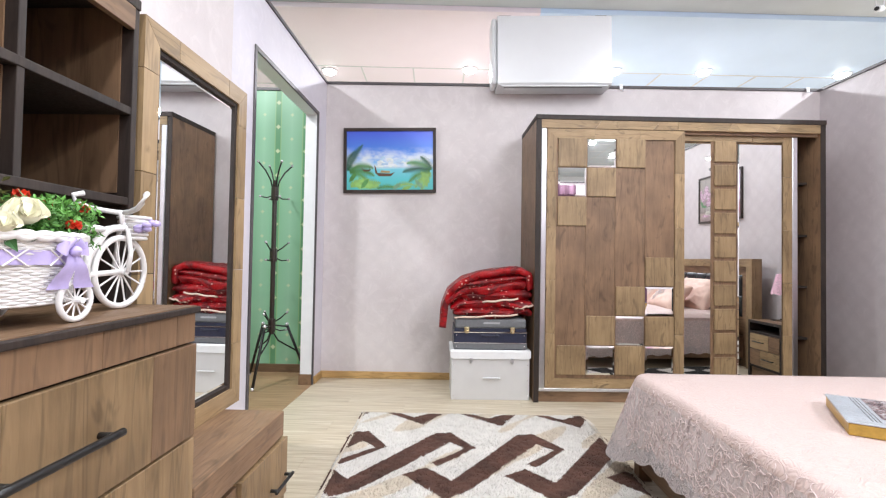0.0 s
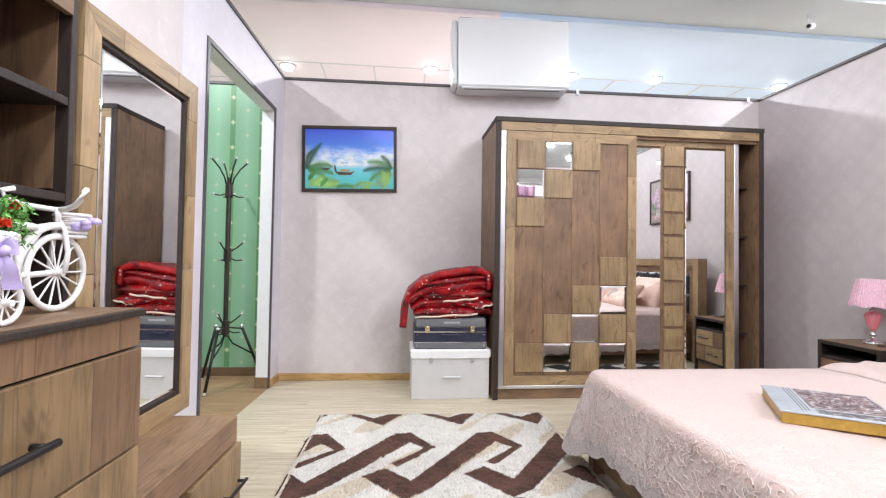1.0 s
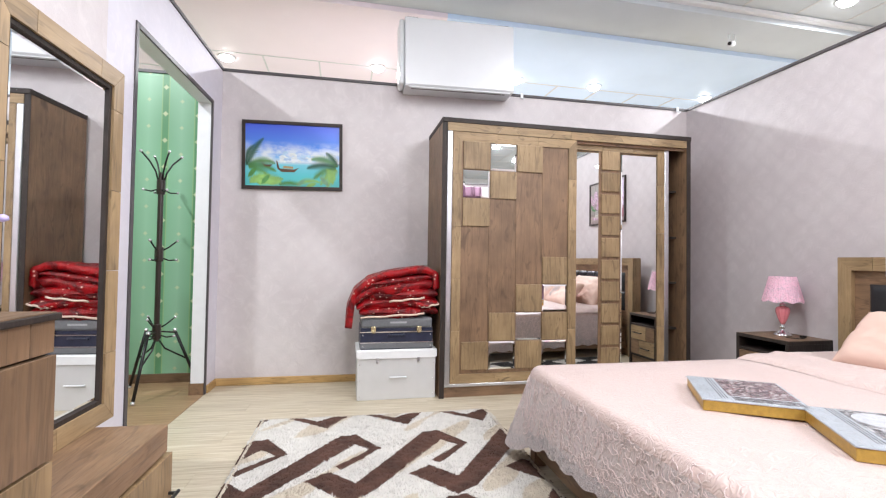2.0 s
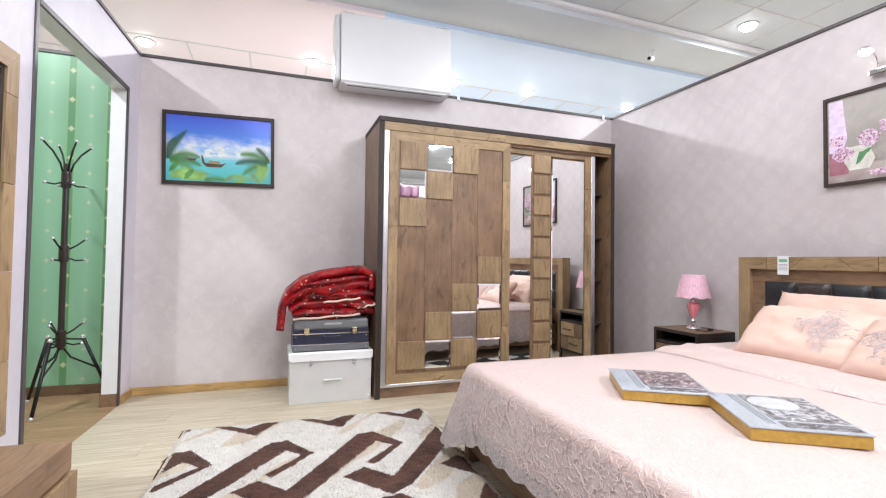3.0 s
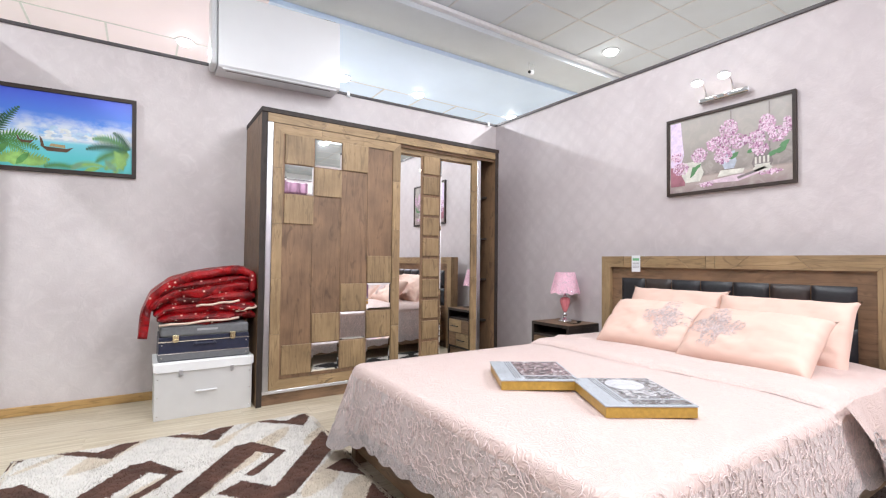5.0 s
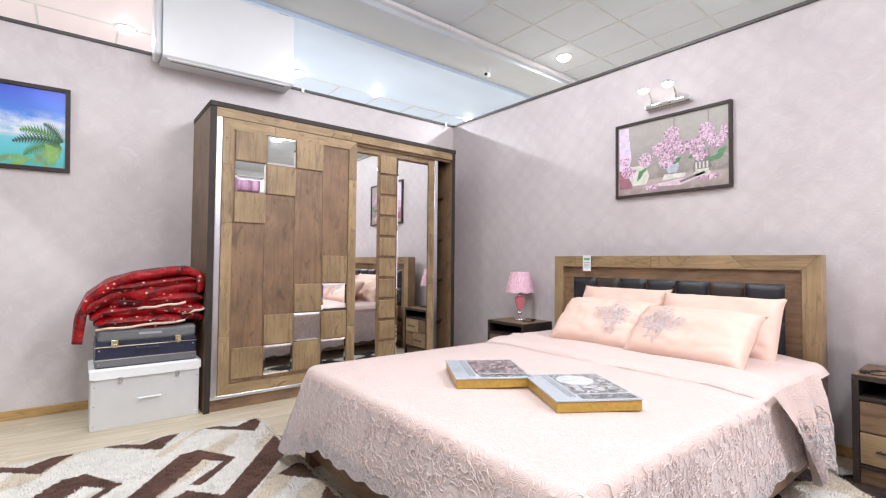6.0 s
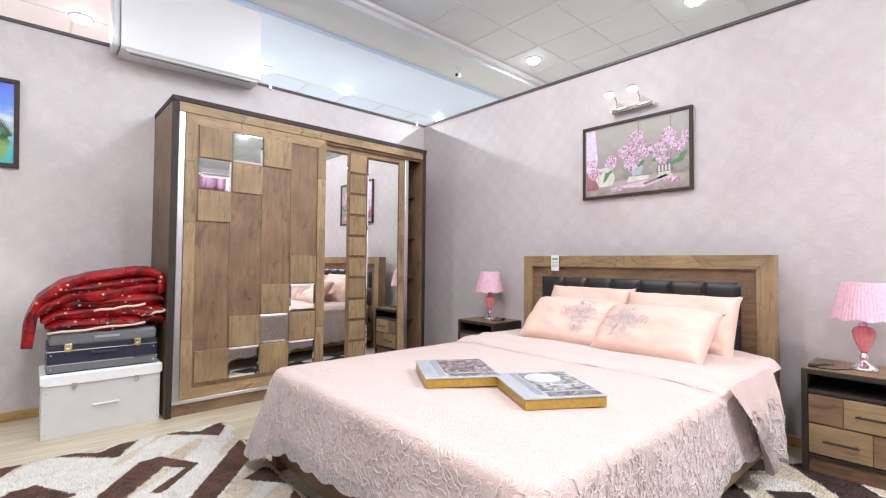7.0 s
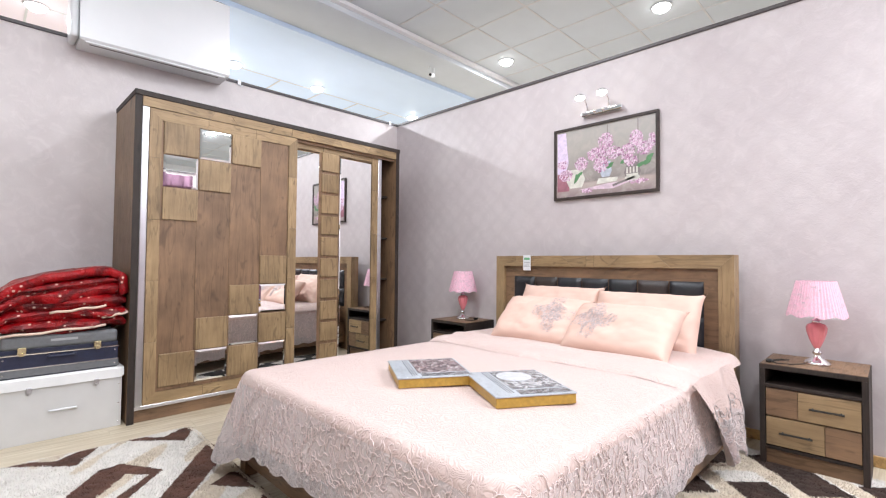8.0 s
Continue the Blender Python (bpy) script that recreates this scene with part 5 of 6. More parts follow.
def blanket_mat(name, base, dark):
    m, nt, b = nodes_of(name)
    v = coords(nt)
    vo = add_node(nt, "ShaderNodeTexVoronoi", Scale=15.0, Randomness=0.9)
    nt.links.new(v, vo.inputs["Vector"])
    n = noise_tex(nt, v, 6, 4, 0.6, 1.5)
    col = mix(nt, base, dark, ramp(nt, n, [(0.42, (0, 0, 0)), (0.6, (0.9,) * 3)]))
    # Pale dots in the colour stand for bright specular specks on the plush.
    sp = add_node(nt, "ShaderNodeTexVoronoi", Scale=24.0)
    nt.links.new(v, sp.inputs["Vector"])
    col = mix(nt, col, (0.85, 0.6, 0.5), ramp(nt, sp.outputs["Distance"], [(0.14, (0.8,) * 3), (0.2, (0, 0, 0))]))
    nt.links.new(col, b.inputs["Base Color"])
    b.inputs["Roughness"].default_value = 0.3
    b.inputs["Specular IOR Level"].default_value = 0.35
    b.inputs["Sheen Weight"].default_value = 0.0
    bump(nt, b, noise_tex(nt, v, 16, 4, 0.65, 1.2), 0.9, 0.02)
    return m


RED = blanket_mat("red_plush", (0.40, 0.003, 0.007), (0.09, 0.001, 0.003))
RED_DEEP = blanket_mat("deep_red_plush", (0.10, 0.001, 0.003), (0.36, 0.003, 0.006))
PIPING = plain("cream_piping", (0.72, 0.55, 0.45), 0.6)
stack = thing("blanket_stack", pose(0, 0, 0), "folded glossy red plush blankets heaped on the suitcase", "blankets")


def layer_bm(x0, x1, z_fn, thick, y0, y1, seed):
    bm = bmesh.new()
    n, ny = 56, 14
    loops = []
    for j in range(ny + 1):
        v = j / ny
        yy = y0 + v * (y1 - y0)
        rnd_end = (1 - abs(2 * v - 1) ** 6) ** 0.5
        loop = []
        for i in range(n):
            a = 2 * math.pi * i / n
            ca, sa = math.cos(a), math.sin(a)
            fx = math.copysign(abs(ca) ** 0.35, ca)
            fz = math.copysign(abs(sa) ** 0.7, sa)
            x = (x0 + x1) / 2 + fx * (x1 - x0) / 2 * (0.97 + 0.03 * rnd_end)
            z = z_fn(x) + fz * thick / 2 * (0.25 + 0.75 * rnd_end)
            k = noise.noise((x * 7 + seed, yy * 7, z * 9))
            k2 = noise.noise((x * 16 + seed, yy * 16, z * 12))
            loop.append(bm.verts.new((x + 0.022 * k, yy + 0.05 * k + 0.03 * k2, z + 0.03 * k + 0.018 * k2)))
        loops.append(loop)
    for p, q in zip(loops, loops[1:]):
        for i in range(n):
            bm.faces.new((p[i], p[(i + 1) % n], q[(i + 1) % n], q[i]))
    bm.faces.new(loops[0][::-1])
    bm.faces.new(loops[-1])
    return bm


def slump(base, drop, rise):
    return lambda x: base + rise * (x - 0.1) / 0.6 - drop * max(0.0, (0.24 - x) / 0.2) ** 2


SZ = 0.628
specs = [(0.11, 0.735, 0.04, 0.0, 0.0, 0.085, RED_DEEP), (0.10, 0.745, 0.10, 0.02, 0.010, 0.085, RED), (0.085, 0.74, 0.155, 0.05, 0.030, 0.09, RED_DEEP), (0.07, 0.72, 0.20, 0.09, 0.055, 0.085, RED), (0.12, 0.69, 0.245, 0.14, 0.065, 0.08, RED_DEEP)]
for k, (a, b_, z, dr, ri, th, mt) in enumerate(specs):
    part("blanket_layer", layer_bm(a, b_, slump(SZ + z, dr, ri), th, 3.64 + 0.008 * (k % 3), 4.04, k * 5.3), mt, stack, smooth=True)
# flap hanging over the free side
bm = bmesh.new()


def flap(u, v):
    path = [(0.725, 0.85), (0.71, 0.955), (0.64, 0.995), (0.5, 0.985), (0.31, 0.948), (0.18, 0.90), (0.09, 0.825), (0.045, 0.715), (0.03, 0.55)]
    s = u * (len(path) - 1)
    k = min(int(s), len(path) - 2)
    q = s - k
    q = q * q * (3 - 2 * q) * 0.35 + q * 0.65
    x, z = path[k][0] + (path[k + 1][0] - path[k][0]) * q, path[k][1] + (path[k + 1][1] - path[k][1]) * q
    n1, n2 = noise.noise((u * 4, v * 4, 2.0)), noise.noise((u * 11, v * 9, 9.0))
    taper = 1 - 0.5 * max(0.0, u - 0.8) / 0.2
    return (x + 0.012 * n1, 3.645 + v * 0.34 * taper + 0.02 * n1 - 0.02 * max(0.0, u - 0.7), z + 0.018 * n1 + 0.01 * n2)


grid_mesh(bm, 60, 26, flap)
fl = part("draped_blanket", bm, RED, stack, "blanket draped over the heap", True)
so = fl.modifiers.new("solidify", "SOLIDIFY")
so.thickness = 0.05
so.offset = 0
for zz, xa, xb in ((0.122, 0.34, 0.62), (0.0, 0.12, 0.62), (0.075, 0.6, 0.74)):
    part("piping", tube(bmesh.new(), [(xa + (xb - xa) * i / 8, 3.632, SZ + zz + 0.028 * i / 8 + 0.004 * math.sin(i * 1.7)) for i in range(9)], 0.008, 6), PIPING, stack, "cream piped edge", True)

# ---- boxed books in clear film on the bed ----
GOLD_EDGE = plain("gilt_page_edge", (0.48, 0.30, 0.06), 0.4, 0.25, 0.15, 60, 0.2)
COVER_GREY = plain("silver_grey_cover", (0.40, 0.43, 0.47), 0.35, var=0.1, scale=12)


def collage(name, cols, seed):
    m, nt, b = nodes_of(name)
    v = coords(nt)
    vo = add_node(nt, "ShaderNodeTexNoise", Scale=21.0, Detail=6.0, Distortion=2.5)
    nt.links.new(v, vo.inputs["Vector"])
    nt.links.new(ramp(nt, vo.outputs["Fac"], [(0.36, cols[0]), (0.47, cols[1]), (0.53, cols[2]), (0.62, cols[3])]), b.inputs["Base Color"])
    b.inputs["Roughness"].default_value = 0.25
    return m


ART_A = collage("dark_wine_cover_art", ((0.04, 0.02, 0.025), (0.14, 0.06, 0.07), (0.20, 0.11, 0.11), (0.5, 0.47, 0.47)), 1)
ART_B = collage("monochrome_cover_art", ((0.03, 0.03, 0.035), (0.12, 0.12, 0.13), (0.28, 0.28, 0.30), (0.6, 0.6, 0.62)), 2)
DARK_BAND = collage("dark_band", ((0.03, 0.03, 0.035), (0.08, 0.08, 0.09), (0.16, 0.16, 0.17), (0.3, 0.3, 0.31)), 3)


def boxed_book(m, w, d, h, art, label):
    """Local: x along the long side, y depth, lying flat."""
    t = thing("boxed_book", m, label, "book", "books lying on the bed")
    part("page_block", boxm(0.003, 0.003, 0.002, w - 0.003, d - 0.003, h - 0.006, bevel=0.003), GOLD_EDGE, t, "gilt page edges")
    part("cover", boxm(0, 0, h - 0.006, w, d, h, bevel=0.002), COVER_GREY, t, "silver-grey cover")
    part("cover_art", boxm(w * 0.3, d * 0.22, h, w * 0.97, d * 0.97, h + 0.0012), art, t, "printed cover picture")
    part("title_band", boxm(w * 0.32, d * 0.04, h, w * 0.96, d * 0.18, h + 0.0012), DARK_BAND, t, "dark band of unreadable small print")
    for k in range(3):
        part("border_line", boxm(w * (0.2 + 0.03 * k), d * 0.1, h, w * (0.208 + 0.03 * k), d * 0.97, h + 0.001), DARK_BAND, t)
    bm = bmesh.new()
    def wrap(u, v):
        a, c = u * (w + 0.012) - 0.006, v * (d + 0.012) - 0.006
        edge = min(u, 1 - u, v, 1 - v)
        return (a, c, h + 0.004 + 0.003 * noise.noise((a * 30, c * 30, w)) - (0.006 if edge < 0.001 else 0.0))
    grid_mesh(bm, 30, 24, wrap)
    part("film", bm, FILM, t, "clear shrink film", True)
    return t


BASE[0] = TURNED
BZ = 0.537
boxed_book(pose(1.322, 1.553, BZ, 0, 0, -31), 0.333, 0.355, 0.046, ART_A, "film-wrapped boxed book with dark wine cover")
bk = boxed_book(pose(1.412, 1.103, BZ, 0, 0, -31), 0.328, 0.38, 0.046, ART_B, "film-wrapped boxed book with black-and-white cover")
part("cover_oval", lathe(bmesh.new(), [(0.075, 0), (0.075, 0.001)], 32, (0.18, 0.27, 0.0475)), plain("pale_cover_print", (0.56, 0.57, 0.60), 0.4, var=0.12, scale=20), bk, "pale oval on the cover")


# ---- dresser, shelf unit and mirror along the west wall ----
BASE[0] = WEST
DX, DT = -0.572, 0.952          # dresser front, dresser top
D0, D1 = -0.15, 1.16
dresser = thing("dresser", pose(0, 0, 0), "oak and brown chest of drawers with dark top", "dresser")
part("top_board", boxm(XL + 0.02, D0, DT - 0.014, DX + 0.006, D1 + 0.002, DT, bevel=0.003), WENGE, dresser, "dark top edge")
part("top_veneer", boxm(XL + 0.022, D0 + 0.003, DT - 0.001, DX - 0.002, D1 - 0.004, DT + 0.002), BROWN_Y, dresser, "brown wood-grain top face")
part("carcass", boxm(XL + 0.02, D0, 0.05, DX - 0.022, D1, DT - 0.014), BROWN_V, dresser)
part("plinth", boxm(XL + 0.02, D0 + 0.01, 0, DX - 0.05, D1 - 0.01, 0.05), WENGE, dresser)
apron_cuts = [D0, 0.2, 0.45, 0.66, 0.88, 1.09, D1]
for a, b_ in zip(apron_cuts, apron_cuts[1:]):
    part("apron_board", boxm(DX - 0.022, a + 0.0006, 0.871, DX - 0.006, b_ - 0.0006, DT - 0.014, bevel=0.001, segs=1), BROWN_V, dresser)
for z0, z1, cut, rev in ((0.656, 0.866, 1.007, False), (0.435, 0.65, 0.42, True), (0.235, 0.428, 1.007, False), (0.06, 0.228, 0.42, True)):
    dr = part("drawer", boxm(DX - 0.022, D0 + 0.004, z0, DX - 0.016, D1 - 0.002, z1), WENGE, dresser)
    segs_ = [D0 + 0.004, 0.12, 0.42, 0.7, cut, D1 - 0.002] if not rev else [D0 + 0.004, 0.12, cut, 0.66, 0.9, D1 - 0.002]
    for k, (a, b_) in enumerate(zip(segs_, segs_[1:])):
        pale = (b_ <= cut + 0.001) if not rev else (a >= cut - 0.001)
        part("drawer_board", boxm(DX - 0.016, a + 0.0006, z0, DX, b_ - 0.0006, z1, bevel=0.0012, segs=1), OAK_SHADED if pale else BROWN_V, dr)
    hz = (z0 + z1) / 2 + 0.0
    part("drawer_handle", handle_bm((DX, 0.69, hz), (DX, 0.87, hz), (0.026, 0, 0), 0.007), BLACK_METAL, dr, "black bow handle", True)

SX, S1, ST = -0.782, 1.226, 1.686
shelf = thing("shelf_unit", pose(0, 0, DT + 0.002), "dark-edged open shelf unit standing on the dresser", "shelf")
ZB = -DT - 0.002
part("side_panel", boxm(XL + 0.02, S1 - 0.018, 0.0, SX, S1, ST + ZB, bevel=0.002), WENGE, shelf)
part("side_panel", boxm(XL + 0.02, D0, 0.0, SX, D0 + 0.03, ST + ZB, bevel=0.002), WENGE, shelf)
part("top_board", boxm(XL + 0.02, D0, ST + ZB, SX + 0.004, S1, ST + ZB + 0.026, bevel=0.002), WENGE, shelf)
for k, (a, b_) in enumerate(((D0 + 0.03, 0.3), (0.3, 0.62), (0.62, 0.93), (0.93, S1 - 0.018))):
    part("fascia", boxm(SX - 0.014, a + 0.0006, ST + ZB - 0.056, SX + 0.003, b_ - 0.0006, ST + ZB, bevel=0.001, segs=1), BROWN_Y, shelf)
for k in range(9):
    a = D0 + 0.03 + k * 0.145
    part("back_board", boxm(XL + 0.02, a + 0.0008, 0.0, XL + 0.034, min(a + 0.145, S1 - 0.018) - 0.0008, ST + ZB - 0.002), OAK_V if k % 3 != 1 else BROWN_V, shelf)
for yy in (0.915, 0.38):
    part("divider", boxm(XL + 0.034, yy, 1.2 + ZB, SX - 0.004, yy + 0.016, ST + ZB - 0.056, bevel=0.002), WENGE, shelf)
for zz in (1.191, 1.416):
    part("shelf_board", boxm(XL + 0.034, D0 + 0.03, zz + ZB, SX - 0.002, S1 - 0.018, zz + ZB + 0.02, bevel=0.002), WENGE, shelf)
for ya, yb in ((0.931, S1 - 0.020), (0.396, 0.913)):
    part("side_lining", boxm(XL + 0.034, yb - 0.002, 1.222 + ZB, SX - 0.03, yb + 0.001, ST + ZB - 0.002), BROWN_V, shelf, "brown inner side")

MX, M0, M1, MB, MT = -0.782, 1.248, 1.822, 0.527, 1.693
low = thing("low_cabinet", pose(0, 0, 0), "low oak cabinet with drawer under the mirror", "cabinet")
part("top_board", boxm(XL + 0.02, D1 + 0.004, 0.44, DX, 1.722, 0.526, bevel=0.003), BROWN_Y, low, "thick brown top board")
part("carcass", boxm(XL + 0.02, D1 + 0.004, 0.05, DX - 0.02, 1.716, 0.44), WENGE, low)
part("plinth", boxm(XL + 0.02, D1 + 0.01, 0, DX - 0.05, 1.73, 0.05), WENGE, low)
part("drawer_board", boxm(DX - 0.02, D1 + 0.006, 0.235, DX - 0.004, 1.385, 0.424, bevel=0.0015), BROWN_V, low)
dl = part("drawer", boxm(DX - 0.02, 1.389, 0.235, DX + 0.008, 1.742, 0.43, bevel=0.0015), OAK_SHADED, low, "pale oak drawer front")
part("drawer_handle", handle_bm((DX + 0.008, 1.60, 0.305), (DX + 0.008, 1.72, 0.305), (0.024, 0, 0), 0.006), BLACK_METAL, dl, "black bow handle", True)
dl2 = part("drawer", boxm(DX - 0.02, D1 + 0.006, 0.055, DX + 0.004, 1.73, 0.229, bevel=0.0015), OAK_Y, low, "pale oak drawer front")
part("drawer_handle", handle_bm((DX + 0.004, 1.4, 0.15), (DX + 0.004, 1.52, 0.15), (0.024, 0, 0), 0.006), BLACK_METAL, dl2, "black bow handle", True)

mir = thing("mirror_panel", pose(0, 0, MB), "tall mirror in a jointed oak frame on the low cabinet", "mirror")


def slab_yz_rel(pts, x0, x1):
    return slab_yz([(y, z - MB) for y, z in pts], x0, x1)


part("back_box", boxm(XL + 0.02, M0 + 0.01, 0.0, MX - 0.03, M1 - 0.012, MT - MB - 0.012), WENGE, mir, "dark cabinet body behind the mirror")
FR = 0.06
for ya, yb in ((M0, M0 + FR), (M1, M1 - FR)):
    zc = [MB, 0.75, 1.02, 1.286, 1.555, MT]
    for k, (a, b_) in enumerate(zip(zc, zc[1:])):
        lo, hi = (FR if k == 0 else 0), (FR if k == len(zc) - 2 else 0)
        part("frame_piece", slab_yz_rel([(ya, a + 0.001), (yb, a + lo + 0.001), (yb, b_ - hi - 0.001), (ya, b_ - 0.001)], MX, MX - 0.03), OAK_V, mir)
for zz, s in ((MT, -1), (MB, 1)):
    yc = [M0, 1.398, 1.685, M1] if s < 0 else [M0, 1.53, M1]
    for k, (a, b_) in enumerate(zip(yc, yc[1:])):
        la, lb = (FR if k == 0 else 0.001), (FR if k == len(yc) - 2 else 0.001)
        part("frame_piece", slab_yz_rel([(a + 0.001, zz), (b_ - 0.001, zz), (b_ - lb, zz + s * FR), (a + la, zz + s * FR)], MX, MX - 0.03), OAK_Y, mir)
for a in ((M0 + FR, MB + FR, M0 + FR + 0.014, MT - FR), (M1 - FR - 0.014, MB + FR, M1 - FR, MT - FR), (M0 + FR + 0.014, MB + FR, M1 - FR - 0.014, MB + FR + 0.014), (M0 + FR + 0.014, MT - FR - 0.014, M1 - FR - 0.014, MT - FR)):
    part("inner_slip", boxm(MX - 0.03, a[0], a[1] - MB, MX - 0.008, a[2], a[3] - MB), WENGE, mir, "dark inner slip")
bm = bmesh.new()
y0, y1, z0, z1, s = M0 + FR + 0.013, M1 - FR - 0.013, MB + FR + 0.013 - MB, MT - FR - 0.013 - MB, 0.016
outer = [bm.verts.new((MX - 0.017, y, z)) for y, z in ((y0, z0), (y1, z0), (y1, z1), (y0, z1))]
inner = [bm.verts.new((MX - 0.0145, y, z)) for y, z in ((y0 + s, z0 + s), (y1 - s, z0 + s), (y1 - s, z1 - s), (y0 + s, z1 - s))]
back = [bm.verts.new((MX - 0.022, y, z)) for y, z in ((y0, z0), (y1, z0), (y1, z1), (y0, z1))]
bm.faces.new(inner)
bm.faces.new(back[::-1])
for k in range(4):
    bm.faces.new((outer[k], outer[(k + 1) % 4], inner[(k + 1) % 4], inner[k]))
    bm.faces.new((back[k], back[(k + 1) % 4], outer[(k + 1) % 4], outer[k]))
part("mirror_glass", bm, MIRROR, mir, "bevelled mirror glass")

# ---- tricycle planter with flowers ----
WICKER = plain("white_wicker", (0.83, 0.81, 0.80), 0.45, var=0.05, scale=60)
LILAC = plain("lilac_organza", (0.52, 0.44, 0.76), 0.4, var=0.15, scale=30)
trike = thing("tricycle_planter", pose(-0.688, 0.872, DT + 0.002), "white wicker tricycle planter with lilac ribbon", "planter")


def wheel(cx, cy, r, rim, spokes, tag):
    """Wheel in the y-z plane at x = cx, hub at height r."""
    w = part("wheel", tube(bmesh.new(), [(cx, cy + (r - rim) * math.cos(a), r + (r - rim) * math.sin(a)) for a in (2 * math.pi * i / 40 for i in range(40))], rim, 8, closed=True), WICKER, trike, smooth=True)
    for k in range(spokes):
        a = 2 * math.pi * k / spokes
        part("spoke", tube(bmesh.new(), [(cx, cy, r), (cx, cy + (r - rim) * math.cos(a), r + (r - rim) * math.sin(a))], rim * 0.3, 5), WICKER, w)
    part("hub", tube(bmesh.new(), [(cx - 0.014, cy, r), (cx + 0.014, cy, r)], rim * 1.1, 10), WICKER, w)
    return w


wheel(0.0, 0.19, 0.079, 0.0065, 14, "front")
wheel(0.074, -0.012, 0.037, 0.005, 11, "side")
wheel(-0.074, -0.012, 0.037, 0.005, 11, "side")
part("axle", tube(bmesh.new(), [(-0.074, -0.012, 0.037), (0.074, -0.012, 0.037)], 0.004, 6), WICKER, trike)
# oval basket, woven in rows
RY, RX, BZ0, BZ1 = 0.125, 0.08, 0.036, 0.136
BCY = -0.07
bm = bmesh.new()
lathe(bm, [(0.0001, 0), (RX * 0.8, 0.0), (RX * 0.82, 0.004)], 24, (0, 0, 0))
for v in bm.verts:
    v.co = Vector((v.co.x, BCY + v.co.y * RY / RX, BZ0 + v.co.z))
bk = part("basket", bm, WICKER, trike, "woven oval basket", True)
rows, n = 24, 96
for k in range(rows):
    f = k / (rows - 1)
    sc_ = 0.84 + 0.16 * f
    pts = []
    for i in range(n):
        a = 2 * math.pi * i / n
        wob = 1 + 0.02 * math.cos(i * math.pi / 2 + k * math.pi)
        pts.append((RX * sc_ * wob * math.cos(a), BCY + RY * sc_ * wob * math.sin(a), BZ0 + (BZ1 - BZ0) * f))
    part("cane", tube(bmesh.new(), pts, 0.0029, 5, closed=True), WICKER, bk, smooth=True)
bm = bmesh.new()
for ph in (0, math.pi):
    tube(bm, [((RX + 0.006) * math.cos(a), BCY + (RY + 0.006) * math.sin(a), BZ1 + 0.006 + 0.004 * math.sin(14 * a + ph)) for a in (2 * math.pi * i / 120 for i in range(120))], 0.006, 6, closed=True)
part("rim", bm, WICKER, bk, "braided rim", True)
bm = bmesh.new()
grid_mesh(bm, 60, 3, lambda u, v: ((RX * 0.97 + 0.004 + 0.002 * math.sin(u * 90)) * math.cos(2 * math.pi * u), BCY + (RY * 0.97 + 0.004 + 0.002 * math.sin(u * 90)) * math.sin(2 * math.pi * u), BZ0 + 0.062 + v * 0.022))
part("ribbon", bm, LILAC, bk, "lilac organza ribbon", True)
for k in range(12):
    a = 2 * math.pi * (k + 0.2) / 12
    for da in (-0.13, 0.13):
        p0 = ((RX * 0.99 + 0.005) * math.cos(a - da), BCY + (RY * 0.99 + 0.005) * math.sin(a - da), BZ0 + 0.06)
        p1 = ((RX * 0.99 + 0.005) * math.cos(a + da), BCY + (RY * 0.99 + 0.005) * math.sin(a + da), BZ0 + 0.086)
        part("lattice_cane", tube(bmesh.new(), [p0, p1], 0.0016, 5), WICKER, bk)
bow = bmesh.new()
by, bx, bz = -0.038, RX * 0.93 + 0.008, BZ0 + 0.084
for k, (dy, dz, L) in enumerate(((1, 0.25, 0.028), (-1, 0.2, 0.03), (0.8, 0.8, 0.024), (-0.7, 0.75, 0.024))):
    l = math.hypot(dy, dz)
    grid_mesh(bow, 10, 5, lambda u, v: (bx + 0.016 * math.sin(math.pi * u), by + dy / l * L * math.sin(u * math.pi * 0.5 + 0.0) * (1 - 0.25 * (u > 0.9)) + (v - 0.5) * 0.024 * math.sin(math.pi * min(u, 0.93)) * -dz / l, bz + dz / l * L * math.sin(u * math.pi * 0.5) + (v - 0.5) * 0.024 * math.sin(math.pi * min(u, 0.93)) * dy / l))
for dy in (-0.012, 0.026):
    grid_mesh(bow, 8, 4, lambda u, v: (bx + 0.004 + 0.006 * math.sin(u * 5), by + dy * u * 1.4 + (v - 0.5) * (0.012 + 0.03 * u), bz - 0.062 * u))
ball(bow, (bx + 0.012, by, bz), 0.009, 2)
part("bow", bow, LILAC, trike, "lilac organza bow", True)
# front fork, fender, frame, saddle, handlebar, small front basket
bm = bmesh.new()
for dx in (-0.016, 0.016):
    tube(bm, [(dx, 0.19, 0.079), (dx, 0.197, 0.12), (dx * 0.6, 0.195, 0.165), (0, 0.19, 0.185)], 0.005, 6)
tube(bm, [(0, 0.19, 0.18), (0, 0.188, 0.21)], 0.0055, 8)
part("fork", bm, WICKER, trike, smooth=True)
part("fender", tube(bmesh.new(), [(0, 0.19 + 0.094 * math.cos(a), 0.079 + 0.094 * math.sin(a)) for a in (radians(75 + 125 * i / 14) for i in range(15))], 0.0075, 6), WICKER, trike, smooth=True)
part("frame_tube", tube(bmesh.new(), [(0.0, 0.105, 0.03), (0.0, 0.1, 0.07), (0, 0.11, 0.12), (0, 0.15, 0.168), (0, 0.188, 0.172)], 0.007, 8), WICKER, trike, smooth=True)
